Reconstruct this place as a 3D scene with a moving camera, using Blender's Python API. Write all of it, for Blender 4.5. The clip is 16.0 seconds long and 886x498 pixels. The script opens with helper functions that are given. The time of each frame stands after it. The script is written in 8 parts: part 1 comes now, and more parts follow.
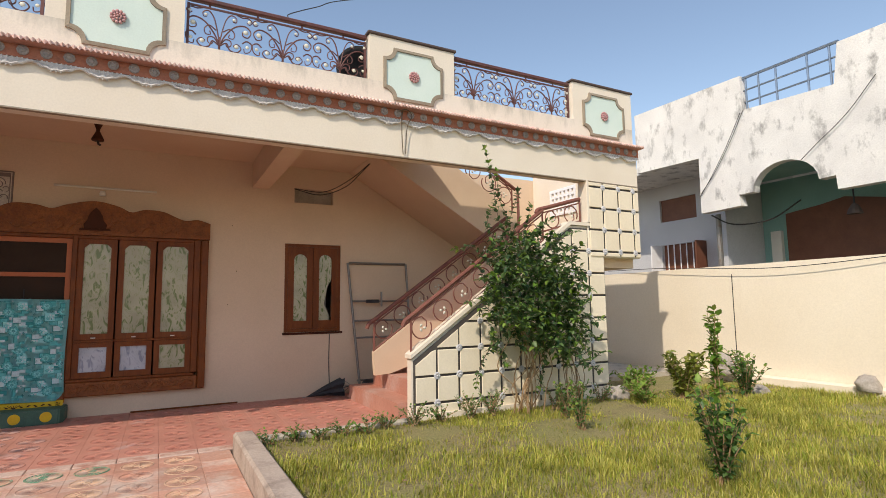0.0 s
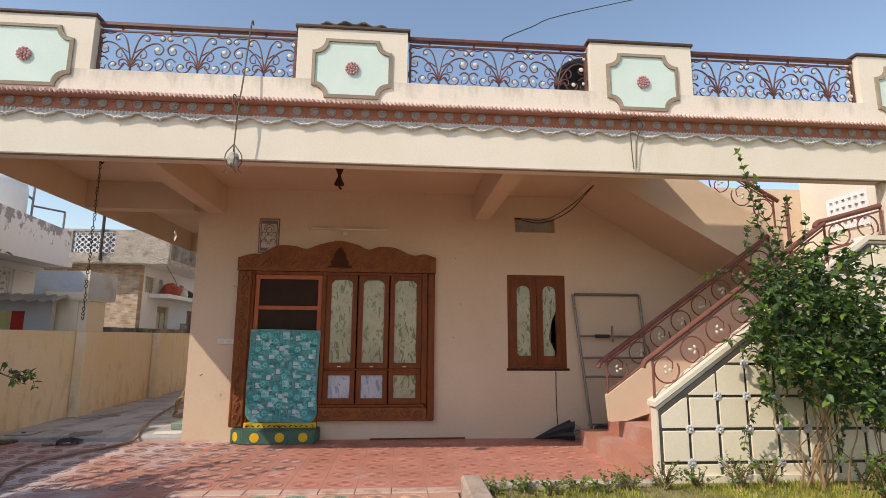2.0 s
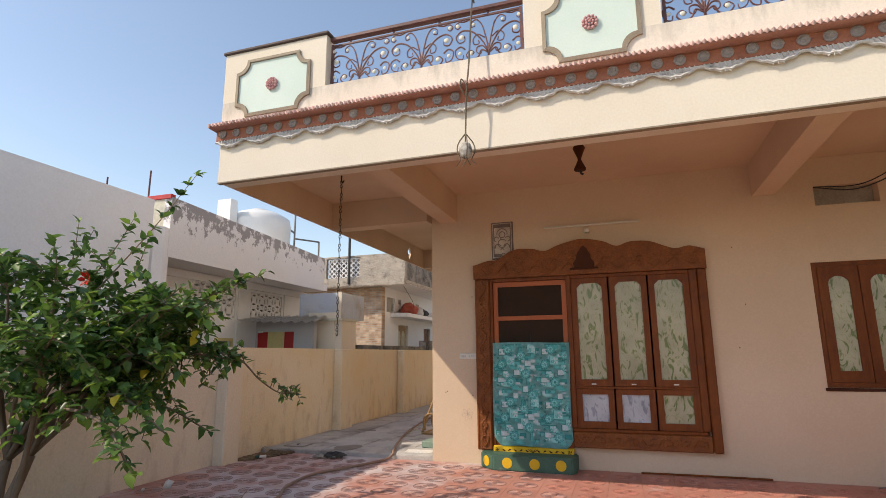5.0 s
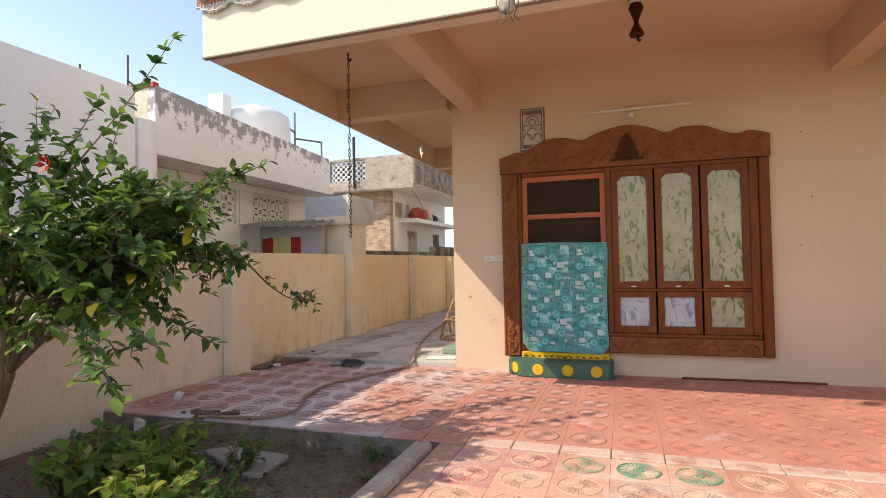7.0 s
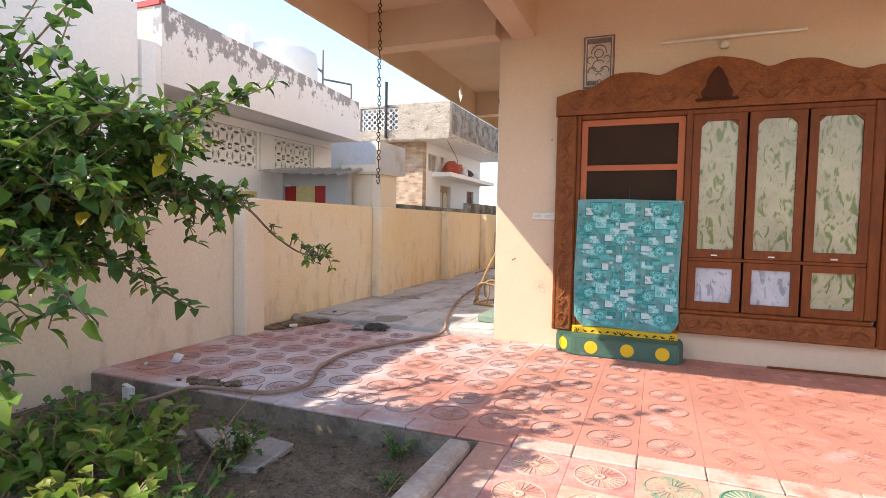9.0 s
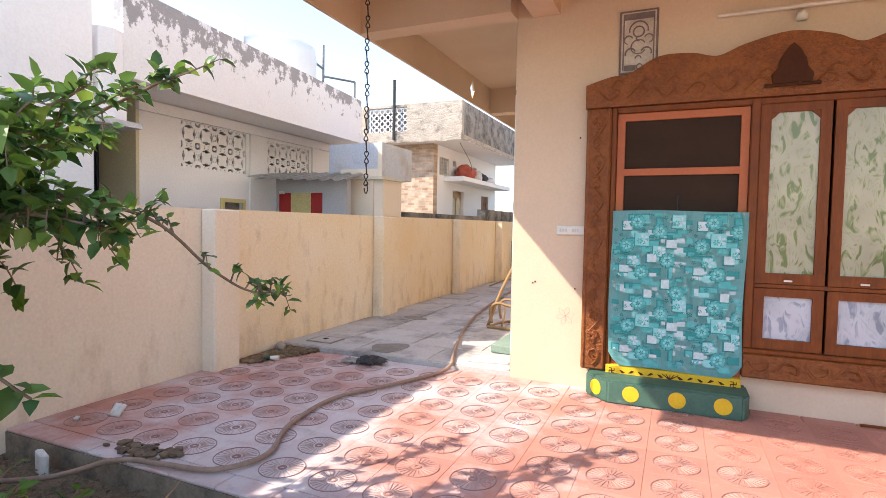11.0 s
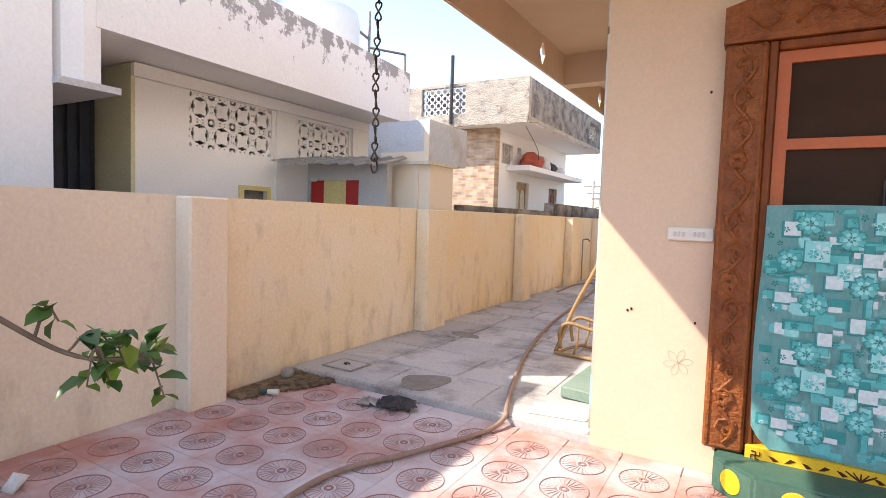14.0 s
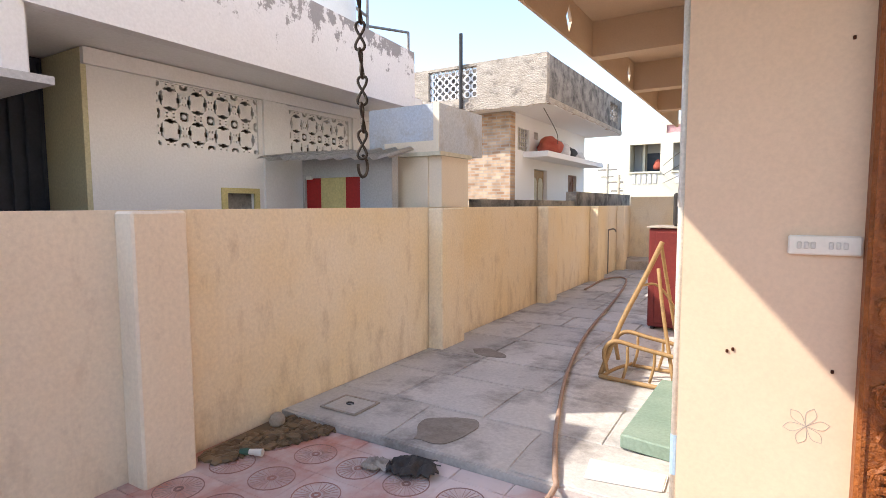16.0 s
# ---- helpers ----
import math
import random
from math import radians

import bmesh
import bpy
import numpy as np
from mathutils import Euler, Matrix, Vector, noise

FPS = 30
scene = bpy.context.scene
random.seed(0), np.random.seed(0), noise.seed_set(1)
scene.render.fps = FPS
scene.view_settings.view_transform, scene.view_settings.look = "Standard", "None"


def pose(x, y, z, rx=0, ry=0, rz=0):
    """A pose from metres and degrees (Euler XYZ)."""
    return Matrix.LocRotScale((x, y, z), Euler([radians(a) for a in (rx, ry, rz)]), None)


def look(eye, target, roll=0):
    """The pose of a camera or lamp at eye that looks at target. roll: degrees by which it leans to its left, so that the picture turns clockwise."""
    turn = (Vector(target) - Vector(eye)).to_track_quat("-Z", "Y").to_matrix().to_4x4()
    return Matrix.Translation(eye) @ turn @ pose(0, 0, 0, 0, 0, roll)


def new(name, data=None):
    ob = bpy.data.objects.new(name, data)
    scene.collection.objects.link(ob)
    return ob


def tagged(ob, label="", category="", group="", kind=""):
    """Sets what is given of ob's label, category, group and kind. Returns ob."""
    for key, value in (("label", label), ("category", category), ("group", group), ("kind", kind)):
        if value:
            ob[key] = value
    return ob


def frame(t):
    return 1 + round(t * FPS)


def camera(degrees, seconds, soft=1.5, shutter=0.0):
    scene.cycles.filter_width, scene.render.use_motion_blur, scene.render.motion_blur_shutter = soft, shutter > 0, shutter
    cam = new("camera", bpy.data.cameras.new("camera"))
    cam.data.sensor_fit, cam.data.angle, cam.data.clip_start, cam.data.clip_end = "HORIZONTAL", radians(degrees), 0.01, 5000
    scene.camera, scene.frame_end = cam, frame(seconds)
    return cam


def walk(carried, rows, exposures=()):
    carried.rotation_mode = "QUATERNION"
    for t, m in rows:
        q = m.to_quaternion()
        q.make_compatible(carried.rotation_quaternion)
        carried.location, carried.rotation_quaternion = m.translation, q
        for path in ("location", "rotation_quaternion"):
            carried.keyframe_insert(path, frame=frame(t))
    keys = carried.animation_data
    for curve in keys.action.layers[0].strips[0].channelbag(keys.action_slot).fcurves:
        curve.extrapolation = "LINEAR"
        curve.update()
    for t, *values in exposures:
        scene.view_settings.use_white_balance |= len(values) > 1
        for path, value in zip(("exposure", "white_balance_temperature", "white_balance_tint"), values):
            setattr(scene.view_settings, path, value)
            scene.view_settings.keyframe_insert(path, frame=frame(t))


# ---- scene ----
cam = camera(79.2, 16.0, soft=0.85)
PATH = [
    (0, (0.139, -0.136, 1.506), (0.957, 1.411, 1.690), -0.7),
    (0.5, (0.178, -0.026, 1.505), (0.898, 1.565, 1.734), -1.2),
    (1, (0.234, 0.099, 1.522), (0.762, 1.756, 1.795), -0.6),
    (1.5, (0.262, 0.203, 1.526), (0.584, 1.910, 1.813), 0.2),
    (2, (0.220, 0.344, 1.540), (0.359, 2.074, 1.829), 0.4),
    (2.5, (0.146, 0.473, 1.540), (0.162, 2.207, 1.834), 0.5),
    (3, (0.032, 0.606, 1.565), (-0.016, 2.338, 1.872), -0.5),
    (3.5, (-0.035, 0.703, 1.568), (-0.178, 2.428, 1.892), -0.7),
    (4, (-0.091, 0.840, 1.570), (-0.378, 2.543, 1.910), -0.4),
    (4.2, (-0.095, 0.911, 1.554), (-0.453, 2.598, 1.905), -0.5),
    (6.3, (-0.507, 1.548, 1.485), (-1.133, 3.179, 1.690), -0.6),
    (6.5, (-0.545, 1.595, 1.482), (-1.164, 3.235, 1.639), -0.9),
    (7, (-0.636, 1.744, 1.449), (-1.198, 3.412, 1.493), -1.1),
    (7.5, (-0.709, 1.912, 1.415), (-1.268, 3.581, 1.407), -0.9),
    (8, (-0.812, 2.123, 1.388), (-1.389, 3.784, 1.339), -0.2),
    (8.5, (-0.884, 2.293, 1.419), (-1.518, 3.933, 1.336), 0.2),
    (9, (-0.995, 2.479, 1.406), (-1.647, 4.111, 1.317), 1.1),
    (9.2, (-1.023, 2.578, 1.418), (-1.677, 4.211, 1.353), 0.0),
    (11.3, (-1.280, 3.436, 1.507), (-2.002, 5.040, 1.426), 1.4),
    (11.5, (-1.309, 3.516, 1.496), (-2.054, 5.109, 1.423), 1.5),
    (12, (-1.397, 3.729, 1.494), (-2.175, 5.307, 1.427), 1.7),
    (12.5, (-1.475, 3.909, 1.529), (-2.255, 5.486, 1.468), 1.7),
    (13, (-1.568, 4.090, 1.524), (-2.356, 5.663, 1.463), 1.7),
    (13.5, (-1.631, 4.311, 1.495), (-2.457, 5.863, 1.429), 1.7),
    (14, (-1.708, 4.550, 1.527), (-2.596, 6.067, 1.422), 1.9),
    (14.5, (-1.803, 4.710, 1.545), (-2.739, 6.196, 1.422), 1.6),
    (15, (-1.940, 4.902, 1.534), (-2.883, 6.384, 1.406), 1.6),
    (15.5, (-2.066, 5.071, 1.578), (-3.003, 6.553, 1.438), 0.5),
    (16, (-2.169, 5.231, 1.628), (-3.087, 6.727, 1.485), -0.2),
]
EXPOSURES = [(0, 0.48, 7150, 12), (2, 0.5, 7100, 12), (4, 0.53, 7150, 12), (6.5, 0.95, 7550, 14), (7, 1.05, 7550, 14), (8, 1.3, 7200, 13), (9, 1.55, 7000, 13), (11.5, 1.77, 6750, 13), (12.5, 1.78, 6750, 14), (14, 1.74, 6800, 14), (16, 1.6, 6750, 13)]
walk(cam, [(t, look(eye, target, roll)) for t, eye, target, roll in PATH], EXPOSURES)

# ---- light ----
TO_SUN = Vector((-0.88, -0.62, 1.0)).normalized()
SUN_ELEVATION = math.asin(TO_SUN.z)
SUN_AZIMUTH = math.atan2(TO_SUN.x, TO_SUN.y)
world = bpy.data.worlds.new("sky")
scene.world = world
world.use_nodes = True
sky = world.node_tree.nodes.new("ShaderNodeTexSky")
sky.sky_type, sky.sun_disc = "NISHITA", False
sky.sun_elevation, sky.sun_rotation = SUN_ELEVATION, SUN_AZIMUTH
sky.air_density, sky.dust_density = 1.1, 0.7
background = world.node_tree.nodes["Background"]
background.inputs["Strength"].default_value = 0.14
world.node_tree.links.new(sky.outputs[0], background.inputs[0])
sun = new("sun", bpy.data.lights.new("sun", "SUN"))
sun.data.energy, sun.data.angle, sun.data.color = 2.4, radians(0.55), (1.0, 0.94, 0.84)
sun.matrix_world = look(TO_SUN * 60, (0, 0, 0))

# ---- building helpers ----


def bm_new():
    return bmesh.new()


def box(bm, x0, x1, y0, y1, z0, z1, m=0):
    v = [bm.verts.new(p) for p in ((x0, y0, z0), (x1, y0, z0), (x1, y1, z0), (x0, y1, z0), (x0, y0, z1), (x1, y0, z1), (x1, y1, z1), (x0, y1, z1))]
    for f in ((3, 2, 1, 0), (4, 5, 6, 7), (0, 1, 5, 4), (1, 2, 6, 5), (2, 3, 7, 6), (3, 0, 4, 7)):
        bm.faces.new([v[i] for i in f]).material_index = m
    return bm


def soft_box(x0, x1, y0, y1, z0, z1, r=0.01, seg=1):
    bm = box(bmesh.new(), x0, x1, y0, y1, z0, z1)
    bmesh.ops.bevel(bm, geom=bm.edges[:], offset=r, segments=seg, affect="EDGES", profile=0.5)
    return bm


def prism(bm, pts, axis, a, b):
    """A flat polygon pushed along an axis from a to b; pts are the two other coordinates, in order."""
    def at(p, d):
        return {"x": (d, p[0], p[1]), "y": (p[0], d, p[1]), "z": (p[0], p[1], d)}[axis]
    lo, hi = [bm.verts.new(at(p, a)) for p in pts], [bm.verts.new(at(p, b)) for p in pts]
    bm.faces.new(lo)
    bm.faces.new(hi[::-1])
    n = len(pts)
    for i in range(n):
        bm.faces.new((lo[i], hi[i], hi[(i + 1) % n], lo[(i + 1) % n]))
    return bm


def tube(bm, pts, r0, r1=None, n=6, closed=False):
    """A round bar along a line of points, from radius r0 to r1."""
    pts = [Vector(p) for p in pts]
    r1 = r0 if r1 is None else r1
    rings, up = [], None
    for i, p in enumerate(pts):
        if closed:
            d = pts[(i + 1) % len(pts)] - pts[i - 1]
        else:
            d = pts[min(i + 1, len(pts) - 1)] - pts[max(i - 1, 0)]
        d = d.normalized() if d.length > 1e-9 else Vector((0, 0, 1))
        if up is None:
            up = d.orthogonal().normalized()
        up = (up - d * up.dot(d))
        up = up.normalized() if up.length > 1e-6 else d.orthogonal().normalized()
        side, r = d.cross(up), r0 + (r1 - r0) * i / max(1, len(pts) - 1)
        rings.append([bm.verts.new(p + (up * math.cos(a) + side * math.sin(a)) * r) for a in (2 * math.pi * k / n for k in range(n))])
    last = len(rings) if closed else len(rings) - 1
    for i in range(last):
        a, b = rings[i], rings[(i + 1) % len(rings)]
        for k in range(n):
            bm.faces.new((a[k], a[(k + 1) % n], b[(k + 1) % n], b[k]))
    if not closed:
        bm.faces.new(rings[0][::-1])
        bm.faces.new(rings[-1])
    return bm


def lathe(bm, profile, x=0, y=0, n=20):
    """A turned body; profile is (radius, z) from the bottom to the top."""
    rings = [[bm.verts.new((x + r * math.cos(2 * math.pi * k / n), y + r * math.sin(2 * math.pi * k / n), z)) for k in range(n)] for r, z in profile]
    for a, b in zip(rings, rings[1:]):
        for k in range(n):
            bm.faces.new((a[k], a[(k + 1) % n], b[(k + 1) % n], b[k]))
    bm.faces.new(rings[0][::-1])
    bm.faces.new(rings[-1])
    return bm


def smooth_line(pts, n=8):
    """A smooth line through the points."""
    p = [Vector(q) for q in pts]
    p = [p[0] * 2 - p[1]] + p + [p[-1] * 2 - p[-2]]
    out = []
    for i in range(1, len(p) - 2):
        for k in range(n):
            t = k / n
            out.append(0.5 * ((2 * p[i]) + (p[i + 1] - p[i - 1]) * t + (2 * p[i - 1] - 5 * p[i] + 4 * p[i + 1] - p[i + 2]) * t * t
                              + (3 * p[i] - p[i - 1] - 3 * p[i + 1] + p[i + 2]) * t ** 3))
    return out + [p[-2]]


def wall_sheet(axis, a, b, u0, u1, z0, z1, holes=()):
    """A wall of thickness a..b along an axis, spanning u0..u1 and z0..z1, with rectangular holes (u0, u1, z0, z1) that go through."""
    us = sorted({u0, u1, *(h[0] for h in holes), *(h[1] for h in holes)})
    zs = sorted({z0, z1, *(h[2] for h in holes), *(h[3] for h in holes)})
    solid = {}
    for i in range(len(us) - 1):
        for j in range(len(zs) - 1):
            cu, cz = (us[i] + us[i + 1]) / 2, (zs[j] + zs[j + 1]) / 2
            solid[i, j] = not any(h[0] < cu < h[1] and h[2] < cz < h[3] for h in holes)
    bm, made = bmesh.new(), {}

    def vert(i, j, d):
        if (i, j, d) not in made:
            made[i, j, d] = bm.verts.new((d, us[i], zs[j]) if axis == "x" else (us[i], d, zs[j]))
        return made[i, j, d]
    for (i, j), on in solid.items():
        if not on:
            continue
        bm.faces.new((vert(i, j, a), vert(i + 1, j, a), vert(i + 1, j + 1, a), vert(i, j + 1, a)))
        bm.faces.new((vert(i, j, b), vert(i, j + 1, b), vert(i + 1, j + 1, b), vert(i + 1, j, b)))
        for (di, dj), (p, q) in (((-1, 0), ((0, 0), (0, 1))), ((1, 0), ((1, 0), (1, 1))), ((0, -1), ((0, 0), (1, 0))), ((0, 1), ((0, 1), (1, 1)))):
            if not solid.get((i + di, j + dj)):
                bm.faces.new((vert(i + p[0], j + p[1], a), vert(i + q[0], j + q[1], a), vert(i + q[0], j + q[1], b), vert(i + p[0], j + p[1], b)))
    bmesh.ops.recalc_face_normals(bm, faces=bm.faces[:])
    return bm


def mesh_of(name, bm, materials, smooth=False, fix=True):
    if fix:
        bmesh.ops.recalc_face_normals(bm, faces=bm.faces[:])
    me = bpy.data.meshes.new(name)
    bm.to_mesh(me)
    bm.free()
    for m in materials if isinstance(materials, (list, tuple)) else [materials]:
        me.materials.append(m)
    if smooth:
        me.polygons.foreach_set("use_smooth", [True] * len(me.polygons))
    return me


def part(name, bm, material, parent, label="", smooth=False, fix=True):
    """A bmesh, in the world's coordinates, as one mesh object under a thing or a part."""
    ob = new(name, mesh_of(name, bm, material, smooth, fix))
    ob.parent = parent
    if parent.type == "EMPTY":
        ob.matrix_parent_inverse = parent.matrix_basis.inverted()
    return tagged(ob, label)


def thing(name, at, label, category, group="", kind=""):
    ob = new(name)
    ob.empty_display_size = 0.1
    ob.matrix_basis = Matrix.Translation(at)
    return tagged(ob, label, category, group, kind)


def solid(name, bm, material, label, category, group="", kind="", smooth=False, fix=True):
    return tagged(new(name, mesh_of(name, bm, material, smooth, fix)), label, category, group, kind)


def setting(name, bm, material, label, category="", smooth=False, fix=True):
    return solid(name, bm, material, label, category or name.split("_")[0], kind="structure", smooth=smooth, fix=fix)


# ---- materials ----


def material(name, a, b, rough=0.85, scale=2.5, fine=70.0, bump=0.15, metal=0.0, stretch=(1, 1, 1), dark=None, dark_at=(0.56, 0.72), dark_scale=4.0, dark_stretch=(1, 1, 1), dark_amount=0.8, vary=0.0, island=0.0, grain=0.12, spec=0.4, depth=0.01, band=None):
    """Two tones in broad patches, a fine grain over them, and, where dark is given, ragged stains of that colour,
    thickest at the second height of band, none at the first."""
    m = bpy.data.materials.new(name)
    m.use_nodes = True
    nt = m.node_tree
    n, link = nt.nodes, nt.links
    bsdf = n["Principled BSDF"]
    bsdf.inputs["Roughness"].default_value, bsdf.inputs["Metallic"].default_value = rough, metal
    bsdf.inputs["Specular IOR Level"].default_value = spec
    geo = n.new("ShaderNodeNewGeometry")

    def noise_at(size, stretching, detail=5.0, rough_n=0.6):
        mp, tx = n.new("ShaderNodeMapping"), n.new("ShaderNodeTexNoise")
        mp.inputs["Scale"].default_value = stretching
        link.new(geo.outputs["Position"], mp.inputs["Vector"])
        link.new(mp.outputs[0], tx.inputs["Vector"])
        tx.inputs["Scale"].default_value, tx.inputs["Detail"].default_value, tx.inputs["Roughness"].default_value = size, detail, rough_n
        return tx

    def mix(kind, factor, c1, c2):
        x = n.new("ShaderNodeMix")
        x.data_type, x.blend_type = "RGBA", kind
        for socket, value in ((x.inputs["Factor"], factor), (x.inputs["A"], c1), (x.inputs["B"], c2)):
            if hasattr(value, "is_output"):
                link.new(value, socket)
            else:
                socket.default_value = value if isinstance(value, (int, float)) else (*value, 1)
        return x.outputs["Result"]

    def ramp(value, lo, hi, top=1.0):
        r = n.new("ShaderNodeMapRange")
        r.inputs["From Min"].default_value, r.inputs["From Max"].default_value, r.inputs["To Max"].default_value = lo, hi, top
        link.new(value, r.inputs["Value"])
        return r.outputs[0]
    broad, small = noise_at(scale, stretch), noise_at(fine, stretch, 3.0)
    colour = mix("MIX", ramp(broad.outputs[0], 0.32, 0.68), a, b)
    if dark:
        stains = noise_at(dark_scale, dark_stretch, 8.0, 0.68)
        soiled = stains.outputs[0]
        if band:
            split, more = n.new("ShaderNodeSeparateXYZ"), n.new("ShaderNodeMath")
            link.new(geo.outputs["Position"], split.inputs[0])
            more.operation = "MULTIPLY_ADD"
            link.new(ramp(split.outputs["Z"], *band[:2]), more.inputs[0])
            more.inputs[1].default_value = band[2]
            link.new(soiled, more.inputs[2])
            soiled = more.outputs[0]
        colour = mix("MIX", ramp(soiled, *dark_at, dark_amount), colour, dark)
    for amount, node, out in ((vary, "ShaderNodeObjectInfo", "Random"), (island, "ShaderNodeNewGeometry", "Random Per Island")):
        if amount:
            source = n.new(node)
            value = ramp(source.outputs[out], 0.0, 1.0, 1.0)
            tone = n.new("ShaderNodeHueSaturation")
            tone.inputs["Saturation"].default_value = 1.0
            v = n.new("ShaderNodeMapRange")
            v.inputs["To Min"].default_value, v.inputs["To Max"].default_value = 1 - amount, 1 + amount
            link.new(value, v.inputs["Value"])
            link.new(v.outputs[0], tone.inputs["Value"])
            link.new(colour, tone.inputs["Color"])
            colour = tone.outputs[0]
    if grain:
        g = n.new("ShaderNodeMapRange")
        g.inputs["From Min"].default_value, g.inputs["From Max"].default_value = 0.3, 0.7
        g.inputs["To Min"].default_value, g.inputs["To Max"].default_value = 1 - grain, 1 + grain
        link.new(small.outputs[0], g.inputs["Value"])
        tone = n.new("ShaderNodeHueSaturation")
        link.new(g.outputs[0], tone.inputs["Value"])
        link.new(colour, tone.inputs["Color"])
        colour = tone.outputs[0]
    link.new(colour, bsdf.inputs["Base Color"])
    if bump:
        total = n.new("ShaderNodeMath")
        total.operation = "ADD"
        link.new(broad.outputs[0], total.inputs[0])
        link.new(small.outputs[0], total.inputs[1])
        b_node = n.new("ShaderNodeBump")
        b_node.inputs["Strength"].default_value, b_node.inputs["Distance"].default_value = bump, depth
        link.new(total.outputs[0], b_node.inputs["Height"])
        link.new(b_node.outputs[0], bsdf.inputs["Normal"])
    return m


CREAM = material("cream_plaster", (0.80, 0.72, 0.61), (0.75, 0.66, 0.54), 0.9, 1.1, 55, 0.08, dark=(0.52, 0.42, 0.30), dark_at=(0.62, 0.85), dark_scale=1.6, dark_stretch=(1.5, 1.5, 0.5), dark_amount=0.35, grain=0.04)
PEACH = material("peach_plaster", (0.72, 0.56, 0.41), (0.66, 0.50, 0.355), 0.9, 0.9, 60, 0.07, dark=(0.5, 0.36, 0.24), dark_at=(0.64, 0.85), dark_scale=2.2, dark_amount=0.4, grain=0.04)
SOFFIT = material("soffit_plaster", (0.70, 0.54, 0.39), (0.64, 0.47, 0.33), 0.9, 1.2, 60, 0.15, grain=0.04)
BOUNDARY = material("boundary_plaster", (0.83, 0.67, 0.43), (0.85, 0.75, 0.60), 0.9, 0.9, 45, 0.25, dark=(0.40, 0.27, 0.15), dark_at=(0.55, 0.84), dark_scale=3.4, dark_stretch=(2.0, 2.0, 0.8), dark_amount=0.6, grain=0.07, band=(0.95, 0.3, 0.10))
BOUNDARY_NEAR = material("boundary_plaster_rosy", (0.84, 0.72, 0.565), (0.86, 0.775, 0.645), 0.9, 0.8, 45, 0.22, dark=(0.44, 0.32, 0.22), dark_at=(0.57, 0.86), dark_scale=3.0, dark_stretch=(2.0, 2.0, 0.9), dark_amount=0.5, grain=0.06, band=(0.8, 0.2, 0.08))
PARAPET = material("rain_stained_parapet", (0.80, 0.72, 0.62), (0.75, 0.66, 0.56), 0.9, 1.1, 55, 0.25, dark=(0.30, 0.27, 0.22), dark_at=(0.58, 0.86), dark_scale=3.2, dark_stretch=(1.6, 1.6, 0.5), dark_amount=0.6, grain=0.05, band=(3.80, 4.02, 0.22))
SLAB_EDGE = material("earth_stained_slab_edge", (0.25, 0.195, 0.145), (0.33, 0.27, 0.21), 0.92, 4, 50, 0.5, dark=(0.10, 0.08, 0.06), dark_at=(0.46, 0.66), dark_scale=5, dark_amount=0.8, grain=0.15)
BOUNDARY_R = material("boundary_plaster_pale", (0.84, 0.75, 0.61), (0.80, 0.70, 0.55), 0.9, 0.7, 45, 0.2, dark=(0.5, 0.38, 0.25), dark_at=(0.62, 0.85), dark_scale=1.2, dark_stretch=(2, 2, 0.4), dark_amount=0.4, grain=0.04)
RED_TILE = material("red_cement_tile", (0.46, 0.19, 0.135), (0.54, 0.28, 0.21), 0.6, 1.3, 40, 0.25, dark=(0.58, 0.46, 0.42), dark_at=(0.50, 0.72), dark_scale=1.5, dark_amount=0.7, vary=0.10, grain=0.08)
SOIL = material("garden_soil", (0.22, 0.16, 0.105), (0.32, 0.245, 0.17), 0.95, 3, 60, 0.9, dark=(0.06, 0.045, 0.03), dark_at=(0.5, 0.7), dark_scale=3, grain=0.3, depth=0.03)
CONCRETE = material("old_concrete", (0.42, 0.37, 0.31), (0.52, 0.46, 0.38), 0.9, 3, 50, 0.5, dark=(0.14, 0.12, 0.10), dark_at=(0.52, 0.72), dark_scale=3.5, dark_amount=0.75, grain=0.12)
FLAG = material("grey_flagstone", (0.48, 0.46, 0.44), (0.58, 0.55, 0.52), 0.7, 2.2, 40, 0.5, dark=(0.20, 0.18, 0.165), dark_at=(0.49, 0.66), dark_scale=2.4, dark_amount=0.75, vary=0.10, grain=0.1)
TEAK = material("varnished_teak", (0.15, 0.038, 0.008), (0.215, 0.060, 0.012), 0.5, 3.0, 30, 0.25, stretch=(6, 6, 0.6), dark=(0.08, 0.03, 0.012), dark_at=(0.5, 0.75), dark_scale=6, dark_amount=0.6, grain=0.15, spec=0.25)
# plaster darkened to carry the shade of rooms behind openings
ROOM_SHADE = material("room_shade_plaster", (0.30, 0.26, 0.22), (0.26, 0.22, 0.18), 0.9, 2, 40, 0.1)
WHITEWASH = material("whitewashed_plaster", (0.89, 0.89, 0.91), (0.84, 0.84, 0.86), 0.9, 0.8, 50, 0.25, dark=(0.36, 0.34, 0.33), dark_at=(0.62, 0.85), dark_scale=1.4, dark_amount=0.35, grain=0.04)
WEATHERED = material("mould_stained_plaster", (0.80, 0.78, 0.75), (0.66, 0.64, 0.62), 0.92, 1.3, 40, 0.4, dark=(0.17, 0.16, 0.155), dark_at=(0.53, 0.66), dark_scale=2.4, dark_stretch=(1.5, 1.5, 0.8), dark_amount=0.7, grain=0.06)


